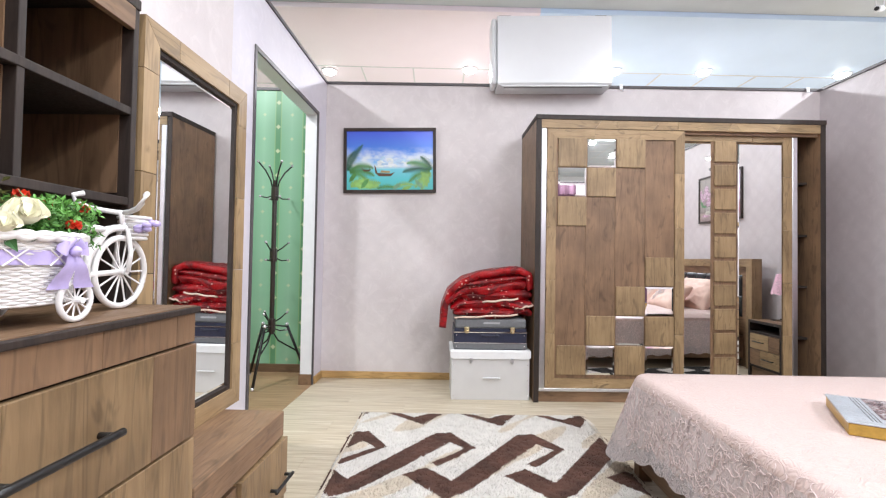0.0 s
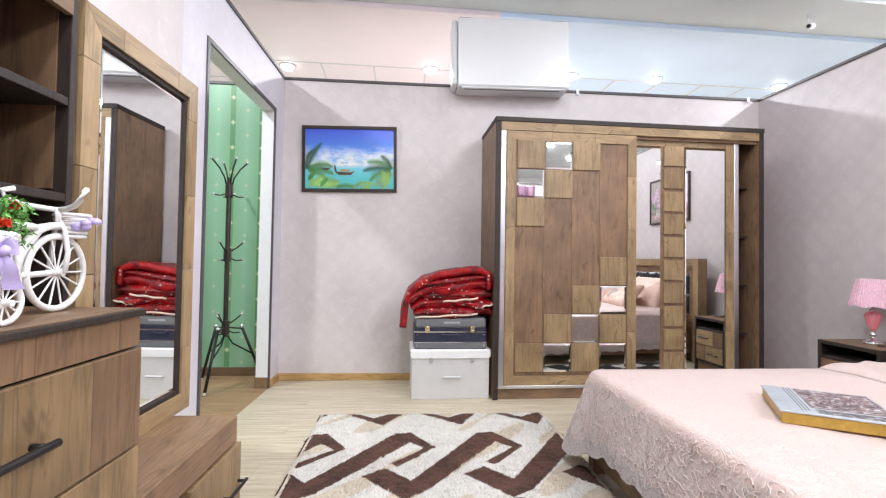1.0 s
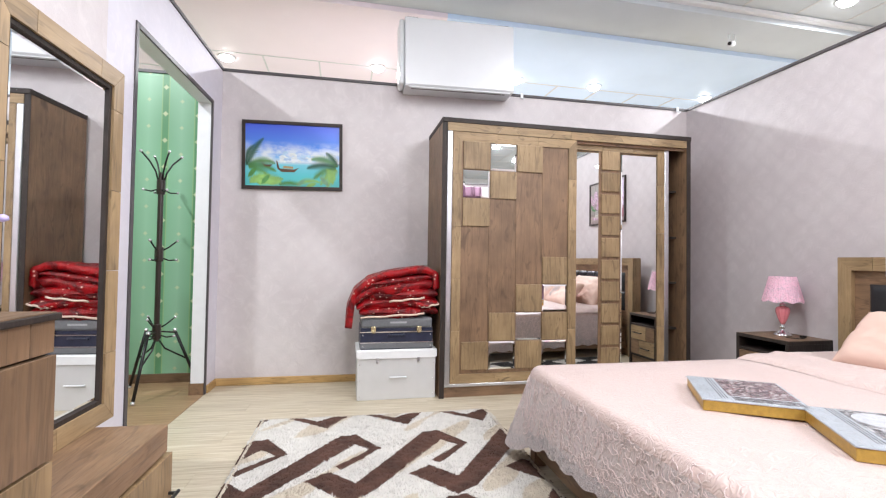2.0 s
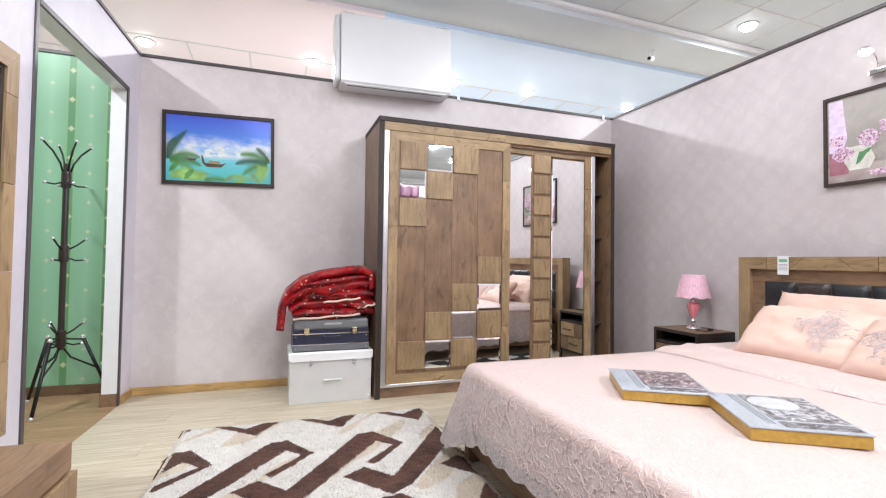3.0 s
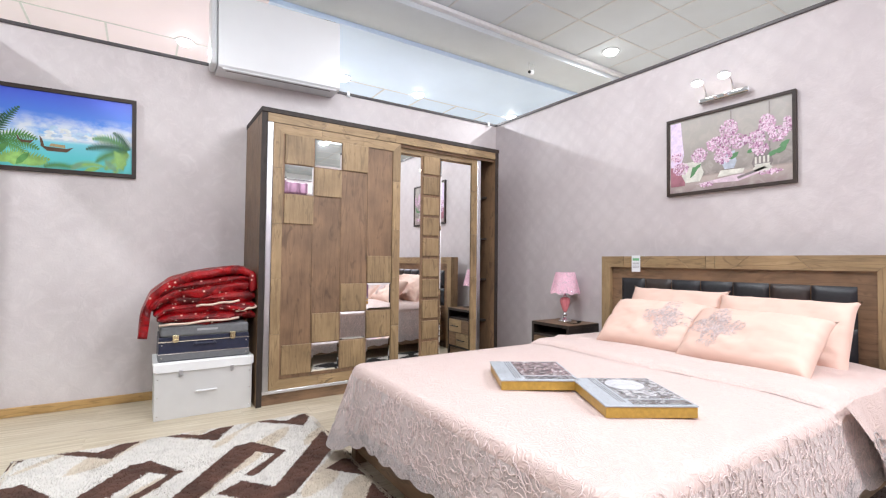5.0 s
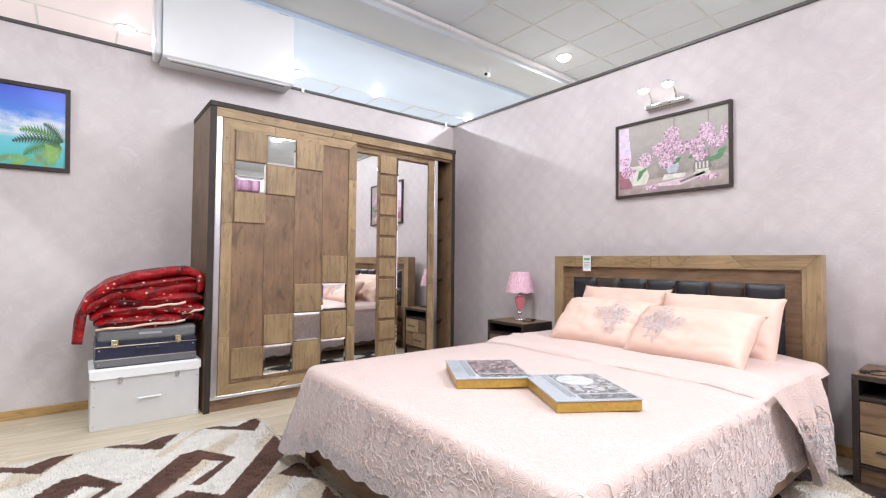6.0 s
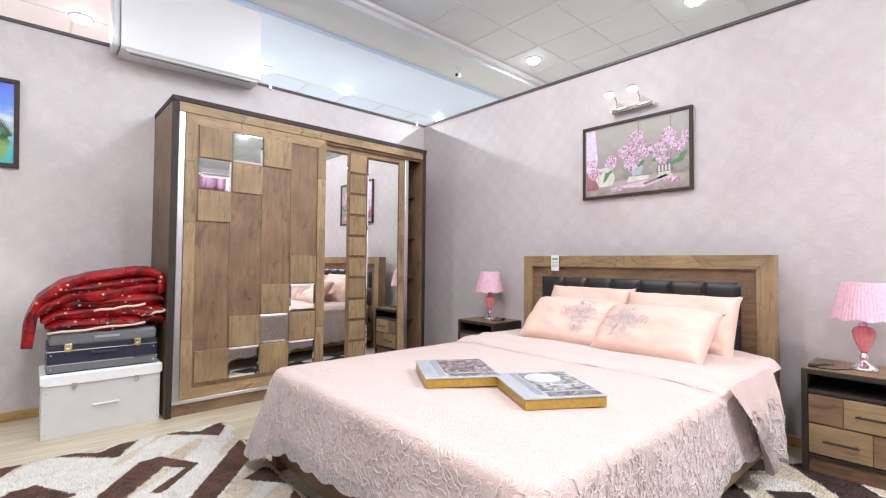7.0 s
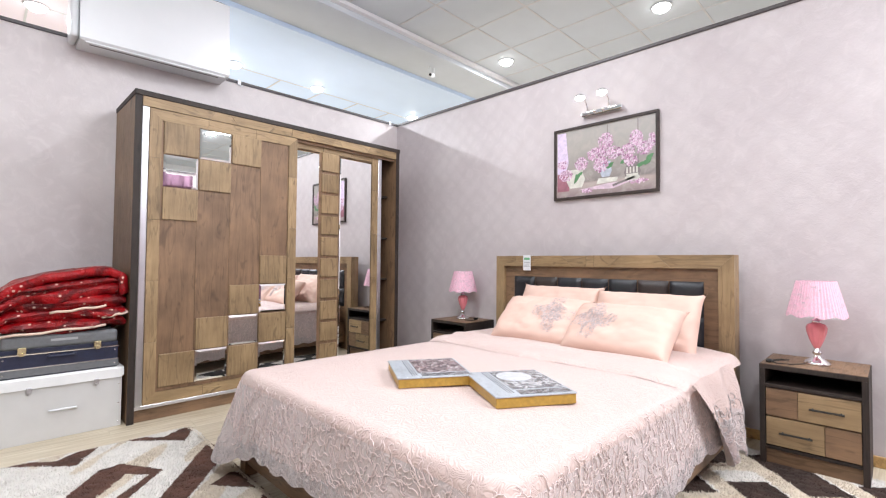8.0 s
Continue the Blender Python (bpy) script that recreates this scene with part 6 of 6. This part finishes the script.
part("frame_tube", tube(bmesh.new(), [(0.0, 0.19, 0.079), (0.0, 0.105, 0.075), (0, 0.05, 0.06)], 0.006, 8), WICKER, trike, smooth=True)
part("saddle", ball(bmesh.new(), (0, 0.112, 0.166), 0.03, 2, (0.55, 1.0, 0.28)), WICKER, trike, smooth=True)
bm = bmesh.new()
for sx in (-1, 1):
    tube(bm, [(0, 0.19, 0.205), (sx * 0.02, 0.185, 0.207), (sx * 0.05, 0.165, 0.212), (sx * 0.07, 0.15, 0.222), (sx * 0.076, 0.152, 0.238), (sx * 0.068, 0.168, 0.244)], 0.0055, 8)
part("handlebar", bm, WICKER, trike, smooth=True)
bm = bmesh.new()
for k in range(6):
    f = k / 5
    tube(bm, [((0.022 + 0.008 * f) * math.cos(a), 0.228 + (0.022 + 0.008 * f) * math.sin(a), 0.152 + 0.045 * f) for a in (2 * math.pi * i / 20 for i in range(20))], 0.004, 5, closed=True)
part("front_basket", bm, WICKER, trike, "small wicker front basket", True)
bm = bmesh.new()
rnd = random.Random(4)
for k in range(9):
    ball(bm, (0.028 + rnd.uniform(-0.012, 0.014), 0.228 + rnd.uniform(-0.02, 0.02), 0.178 + rnd.uniform(-0.014, 0.014)), 0.011, 1, (1, 1, 0.7))
part("front_bow", bm, LILAC, trike, "lilac ribbon rosette", True)

CREAM = plain("cream_petals", (0.80, 0.77, 0.58), 0.6, var=0.1, scale=25)
REDF = plain("orange_red_petals", (0.75, 0.07, 0.03), 0.5, var=0.2, scale=40)
LEAFD = plain("dark_green_leaves", (0.035, 0.13, 0.03), 0.5, var=0.4, scale=30)
LEAFL = plain("bright_green_foliage", (0.13, 0.33, 0.07), 0.5, var=0.45, scale=30)
OLIVE = plain("olive_leaves", (0.17, 0.19, 0.07), 0.6, var=0.3, scale=30)
bouquet = thing("artificial_flowers", pose(-0.688, 0.802, DT + 0.002 + 0.124), "artificial cream peonies and small red flowers in foliage", "flowers")


def petal_flower(c, r, count, seed, cup):
    """A flower of overlapping curved petals."""
    bm = bmesh.new()
    rnd_ = random.Random(seed)
    for ring, (cnt, tilt, size) in enumerate(((4, 0.25, 0.75), (6, 0.7, 0.95), (count, 1.1, 1.0))):
        for k in range(cnt):
            a = 2 * math.pi * (k + 0.5 * ring) / cnt + rnd_.uniform(-0.2, 0.2)
            tl = tilt * cup + rnd_.uniform(-0.1, 0.1)
            turn = Matrix.Translation(c) @ Matrix.Rotation(a, 4, "Z") @ Matrix.Rotation(tl, 4, "Y")

            def fn(u, v, turn=turn, size=size):
                w = (v - 0.5) * 1.3 * math.sin(math.pi * (0.12 + 0.8 * u)) * r * size
                return turn @ Vector((0.25 * r * math.sin(u * 2.6) + 1.2 * w * w / r, w, u * r * 1.25 * size - 0.3 * r))
            grid_mesh(bm, 6, 6, fn)
    return bm


for k, (x, y, z, r) in enumerate(((0.03, -0.085, 0.085, 0.036), (0.062, -0.025, 0.045, 0.036), (0.05, -0.1, 0.042, 0.036), (0.072, -0.07, 0.026, 0.028), (-0.03, -0.05, 0.08, 0.03), (0.05, -0.15, 0.06, 0.034), (0.07, -0.13, 0.028, 0.03))):
    part("peony", ball(petal_flower((x, y, z + 0.006), r * 0.8, 9, k, 0.36), (x, y, z + 0.008), r * 0.56, 3, (1, 1, 0.9)), CREAM, bouquet, "cream peony bloom", True)
for k, (x, y, z) in enumerate(((0.03, 0.0, 0.07), (0.015, 0.06, 0.078), (0.045, 0.1, 0.074), (0.065, 0.06, 0.042), (0.0, 0.03, 0.09), (-0.02, 0.08, 0.08), (0.04, 0.025, 0.055))):
    part("red_flower", petal_flower((x, y, z), 0.013, 6, 20 + k, 1.3), REDF, bouquet, "small orange-red bloom", True)
rnd = random.Random(9)


def leaves(count, box_, size, mats):
    bm = bmesh.new()
    for k in range(count):
        c = Vector((rnd.uniform(*box_[0]), rnd.uniform(*box_[1]), rnd.uniform(*box_[2])))
        m = Matrix.Translation(c) @ Euler((rnd.uniform(-1.2, 1.2), rnd.uniform(-1.2, 1.2), rnd.uniform(0, 6.3))).to_matrix().to_4x4()
        s = size * rnd.uniform(0.6, 1.3)
        vs = [bm.verts.new(m @ Vector(p)) for p in ((0, 0, 0), (s * 0.5, s * 0.22, s * 0.06), (s, 0, -s * 0.05), (s * 0.5, -s * 0.22, s * 0.06))]
        bm.faces.new(vs)
    return bm


part("fern_foliage", leaves(2600, ((-0.05, 0.072), (-0.005, 0.115), (0.0, 0.082)), 0.0125, 0), LEAFL, bouquet, "fine bright green foliage")
part("leafage", leaves(110, ((-0.06, 0.07), (-0.17, 0.06), (-0.015, 0.04)), 0.04, 0), LEAFD, bouquet, "dark green leaves")
part("sprig", leaves(46, ((0.0, 0.05), (-0.1, -0.02), (0.05, 0.10)), 0.024, 0), OLIVE, bouquet, "olive leaf sprig")
part("moss", ball(bmesh.new(), (0, -0.0, -0.035), 0.06, 2, (1.15, 1.75, 0.75)), LEAFD, bouquet, "dark moss base")

# ---- coat rack in the green room ----
BASE[0] = NORTH
rack = thing("coat_rack", pose(-1.45, 4.06, 0) @ Matrix.Scale(0.962, 4), "dark metal coat stand with silver-tipped hooks", "coat stand")
BROWN_TUBE = plain("dark_brown_enamel", (0.028, 0.017, 0.013), 0.3, coat=0.3)
TIP = plain("silver_tip", (0.82, 0.82, 0.84), 0.2, 0.6, 0.03)
part("pole", tube(bmesh.new(), [(0, 0, 0.42), (0, 0, 1.8)], 0.021, 14), BROWN_TUBE, rack)
for z in (0.5, 1.13, 1.68):
    part("collar", lathe(bmesh.new(), [(0.03, -0.06), (0.032, -0.05), (0.032, 0.05), (0.03, 0.06)], 16, (0, 0, z)), BROWN_TUBE, rack)
for k in range(4):
    a = radians(40 + 90 * k)
    ca, sa = math.cos(a), math.sin(a)
    hk = part("hook", tube(bmesh.new(), [(0.024 * ca, 0.024 * sa, 1.74), (0.04 * ca, 0.04 * sa, 1.8), (0.085 * ca, 0.085 * sa, 1.88), (0.15 * ca, 0.15 * sa, 1.95)], 0.007, 7), BLACK_METAL, rack, smooth=True)
    part("tip", ball(bmesh.new(), (0.153 * ca, 0.153 * sa, 1.953), 0.013, 2), TIP, hk, "silver ball tip", True)
    hk = part("hook", tube(bmesh.new(), [(0.024 * ca, 0.024 * sa, 1.66), (0.07 * ca, 0.07 * sa, 1.64), (0.125 * ca, 0.125 * sa, 1.645)], 0.006, 7), BLACK_METAL, rack, smooth=True)
    part("tip", ball(bmesh.new(), (0.128 * ca, 0.128 * sa, 1.647), 0.012, 2), TIP, hk, "silver ball tip", True)
for z in (1.13, 0.5):
    for k in range(3):
        a = radians(20 + 120 * k)
        ca, sa = math.cos(a), math.sin(a)
        hk = part("hook", tube(bmesh.new(), [(0.024 * ca, 0.024 * sa, z + 0.03), (0.07 * ca, 0.07 * sa, z + 0.06), (0.125 * ca, 0.125 * sa, z + 0.11)], 0.006, 7), BLACK_METAL, rack, smooth=True)
        part("tip", ball(bmesh.new(), (0.128 * ca, 0.128 * sa, z + 0.112), 0.012, 2), TIP, hk, "silver ball tip", True)
        hk = part("hook", tube(bmesh.new(), [(0.024 * ca, 0.024 * sa, z - 0.03), (0.07 * ca, 0.07 * sa, z - 0.05), (0.12 * ca, 0.12 * sa, z - 0.045)], 0.006, 7), BLACK_METAL, rack, smooth=True)
        part("tip", ball(bmesh.new(), (0.123 * ca, 0.123 * sa, z - 0.044), 0.012, 2), TIP, hk, "silver ball tip", True)
for k, az in enumerate((-95, 25, 145)):
    a = radians(az)
    ca, sa = math.cos(a), math.sin(a)
    lg = part("leg", tube(bmesh.new(), [(0.13 * ca, 0.13 * sa, 0.5), (0.32 * ca, 0.32 * sa, 0.014)], 0.012, 10), BLACK_METAL, rack, smooth=True)
    part("brace", tube(bmesh.new(), [(0.024 * ca, 0.024 * sa, 0.5), (0.13 * ca, 0.13 * sa, 0.485)], 0.007, 7), BLACK_METAL, lg)
    part("brace", tube(bmesh.new(), [(0.018 * ca, 0.018 * sa, 0.43), (0.06 * ca, 0.06 * sa, 0.36), (0.22 * ca, 0.22 * sa, 0.26)], 0.007, 7), BLACK_METAL, lg, smooth=True)
    part("tip", ball(bmesh.new(), (0.13 * ca, 0.13 * sa, 0.505), 0.017, 2), TIP, lg, "silver ball tip", True)
    part("foot", ball(bmesh.new(), (0.32 * ca, 0.32 * sa, 0.016), 0.016, 2), TIP, lg, "silver ball foot", True)

# ---- shaggy rugs ----
BASE[0] = pose(0.03, 0.012, 0, 0, 0, -1.4)
PER = 0.497
hook_pts = [(-0.04, 2.89), (0.05, 2.90), (0.19, 2.68), (-0.02, 2.44), (-0.055, 2.485), (0.125, 2.665), (0.045, 2.745), (-0.38, 2.19), (-0.49, 2.12), (-0.69, 2.35), (-0.57, 2.43), (-0.45, 2.29)]
heart_pts = [(-0.375, 3.30), (-0.19, 3.16), (-0.005, 3.30), (0.0, 3.24), (-0.12, 3.02), (-0.38, 3.24)]


def inside(px, py, poly):
    hit_ = False
    n = len(poly)
    for i in range(n):
        (x1, y1), (x2, y2) = poly[i], poly[i - 1]
        if (y1 > py) != (y2 > py) and px < (x2 - x1) * (py - y1) / (y2 - y1) + x1:
            hit_ = not hit_
    return hit_


def rug_tone(x, y):
    """0 cream, 1 beige, 2 brown: linked hooks between rows of notched hearts."""
    jx, jy = x + 0.006 * noise.noise((x * 40, y * 40, 0)), y + 0.006 * noise.noise((x * 40, y * 40, 5))
    yy = jy if jy > 2.4 else jy
    for band in (0, 1):
        yb = yy + 0.78 * band
        for k in range(-2, 5):
            if inside(jx - PER * k, yb, hook_pts):
                return 2
    for k in range(-1, 4):
        if inside(jx - PER * k, yy, heart_pts):
            return 2
    s = noise.noise((x * 3.0, y * 3.0, 2.0)) + 0.5 * math.sin((x * 0.76 + y * -0.65) * 26)
    return 1 if s > 0.42 else 0


FUR = [plain("cream_shag", (0.66, 0.63, 0.59), 0.9, var=0.07, scale=14), plain("beige_shag", (0.58, 0.505, 0.41), 0.9, var=0.1, scale=14), plain("brown_shag", (0.085, 0.038, 0.026), 0.85, var=0.4, scale=9)]


def rug(name, x0, x1, y0, y1, turn, label, seed, tone_of=rug_tone, fur=FUR):
    rnd_ = random.Random(seed)
    step = 0.0085
    verts, faces, tones = [], [], []
    nx, ny = int((x1 - x0) / step), int((y1 - y0) / step)
    for i in range(nx):
        for j in range(ny):
            x, y = x0 + (i + rnd_.random()) * step, y0 + (j + rnd_.random()) * step
            ex = min(x - x0, x1 - x, y - y0, y1 - y)
            if ex < 0.015 and noise.noise((x * 25, y * 25, 1.0)) > ex * 40 - 0.2:
                continue
            tone = tone_of(*turn(x, y))
            hgt = (0.0265 if tone < 2 else 0.0235) * min(1.0, 0.5 + ex * 12) * rnd_.uniform(0.93, 1.08)
            lx = 0.02 * noise.noise((x * 6, y * 6, 8.0)) + rnd_.uniform(-0.007, 0.007)
            ly = 0.02 * noise.noise((x * 6, y * 6, 13.0)) + rnd_.uniform(-0.007, 0.007)
            a = rnd_.uniform(0, 6.28)
            w = 0.0075
            c, s = w * math.cos(a), w * math.sin(a)
            b = len(verts)
            verts += [(x + c, y + s, 0.008), (x - c * 0.5 - s * 0.87, y - s * 0.5 + c * 0.87, 0.008), (x - c * 0.5 + s * 0.87, y - s * 0.5 - c * 0.87, 0.008), (x + lx, y + ly, hgt)]
            faces += [(b, b + 1, b + 3), (b + 1, b + 2, b + 3), (b + 2, b, b + 3)]
            tones += [tone] * 3
    b0 = len(verts)
    for i in range(nx + 1):
        for j in range(ny + 1):
            x, y = x0 + i * step, y0 + j * step
            ex = min(i, j, nx - i, ny - j) * step
            verts.append((x, y, 0.006 + 0.014 * min(1.0, ex * 25) + 0.004 * noise.noise((x * 30, y * 30, 3.0))))
    for i in range(nx):
        for j in range(ny):
            q = b0 + i * (ny + 1) + j
            faces.append((q, q + ny + 1, q + ny + 2, q + 1))
            tones.append(tone_of(*turn(x0 + (i + 0.5) * step, y0 + (j + 0.5) * step)))
    me = bpy.data.meshes.new("shag")
    me.from_pydata(verts, [], faces)
    for f in fur:
        me.materials.append(f)
    me.polygons.foreach_set("material_index", tones)
    t = thing(name, pose(0, 0, 0), label, "rug", "shaggy rugs")
    ob = new("shag", me)
    ob.parent = t
    tagged(ob, kind="stuff")
    part("backing", boxm(x0 + 0.012, y0 + 0.012, 0.001, x1 - 0.012, y1 - 0.012, 0.016, bevel=0.004), fur[1], t)
    return t


rug("rug", -0.56, 0.985, 0.75, 3.275, lambda x, y: (x, y), "cream shaggy rug with brown linked geometric pattern", 1)


def band_tone(x, y):
    """Broad slanting brown bars, broken in steps, on cream and beige."""
    jx, jy = x + 0.008 * noise.noise((x * 30, y * 30, 0)), y + 0.008 * noise.noise((x * 30, y * 30, 5))
    k = math.floor((jx - jy - 2.354) / 0.425)
    across, along = (jx - jy - 2.354) - 0.425 * k, (jx + jy - 3.11 - 0.45 * k) % 0.95
    if across < 0.285 and along < 0.66:
        return 2
    return 1 if across > 0.30 or along > 0.83 else 0


# The bars' brown pile is darkened for the shade beside the bed.
rug("rug", 1.05, 3.22, -0.9, 0.86, lambda x, y: (x, y), "cream and beige shaggy rug with brown bars, coloured darker for shade, beside the bed", 2, band_tone, [FUR[0], FUR[1], plain("shaded_brown_shag", (0.034, 0.018, 0.013), 0.85, var=0.4, scale=9)])


def zebra_tone(x, y):
    """Black and white wedges in slanting rows."""
    s = math.sin((x + 0.35 * y) * 13) + 0.8 * math.sin((y * 1.3 - x * 0.5) * 19 + 1.5 * math.sin(x * 5))
    return 2 if s > 0.1 else 0


ZEBRA = [FUR[0], plain("grey_backing", (0.3, 0.3, 0.3), 0.9), plain("black_shag", (0.02, 0.018, 0.018), 0.8, var=0.3, scale=14)]
rug("rug", 1.42, 2.9, 2.5, 3.3, lambda x, y: (x, y), "black and white hide rug between bed and wardrobe", 3, zebra_tone, ZEBRA)

BASE[0] = SQUARE
# ---- purple curtain behind the camera, seen only in the mirrors ----
bm = bmesh.new()
grid_mesh(bm, 160, 4, lambda u, v: (-0.4 + u * 3.2, YB + 0.06 + 0.03 * math.sin(u * 110), 0.03 + v * 2.56))
cur = single("curtain", bm, PURPLE, Matrix(), "purple pleated curtain on the wall opposite the wardrobe", "curtain", smooth=True)

# ---- floors, plank by plank ----
floor = tagged(new("floor"), "pale streaky laminate floor", "floor", kind="structure")
floor.matrix_basis = WEST
PLW, PLL = 0.19, 1.29
plank_me = {}


def plank_mesh(length, material, key):
    if key not in plank_me:
        plank_me[key] = mesh_of("plank", boxm(0.0003, 0.0003, -0.012, length - 0.0003, PLW - 0.0003, 0.0, bevel=0.0008, segs=1), material)
    return plank_me[key]


rnd = random.Random(21)
row = 0
y = YB
while y < YF + 0.1:
    x = XL - 0.02 - (0.43 * row % PLL)
    while x < XR + 0.1:
        a, b_ = max(x, XL - 0.0), min(x + PLL, XR + 0.1)
        if b_ - a > 0.04:
            L = round(b_ - a, 2)
            ob = new("plank", plank_mesh(L, FLOOR_PALE, ("p", L)))
            ob.parent = floor
            ob.location = (a, y, 0)
        x += PLL
    y += PLW
    row += 1
floor2 = tagged(new("floor_green_room"), "brown plank laminate floor of the green room", "floor", kind="structure")
floor2.matrix_basis = WEST
y, row = 2.2, 0
while y < GY:
    x = -3.0 + (0.37 * row % 1.0) - PLL
    while x < XL - 0.001:
        a, b_ = max(x, -3.0), min(x + PLL, XL - 0.004)
        if b_ - a > 0.04:
            L = round(b_ - a, 2)
            ob = new("plank", plank_mesh(L, FLOOR_BROWN, ("g", L)))
            ob.parent = floor2
            ob.location = (a, y, 0)
        x += PLL
    y += PLW
    row += 1
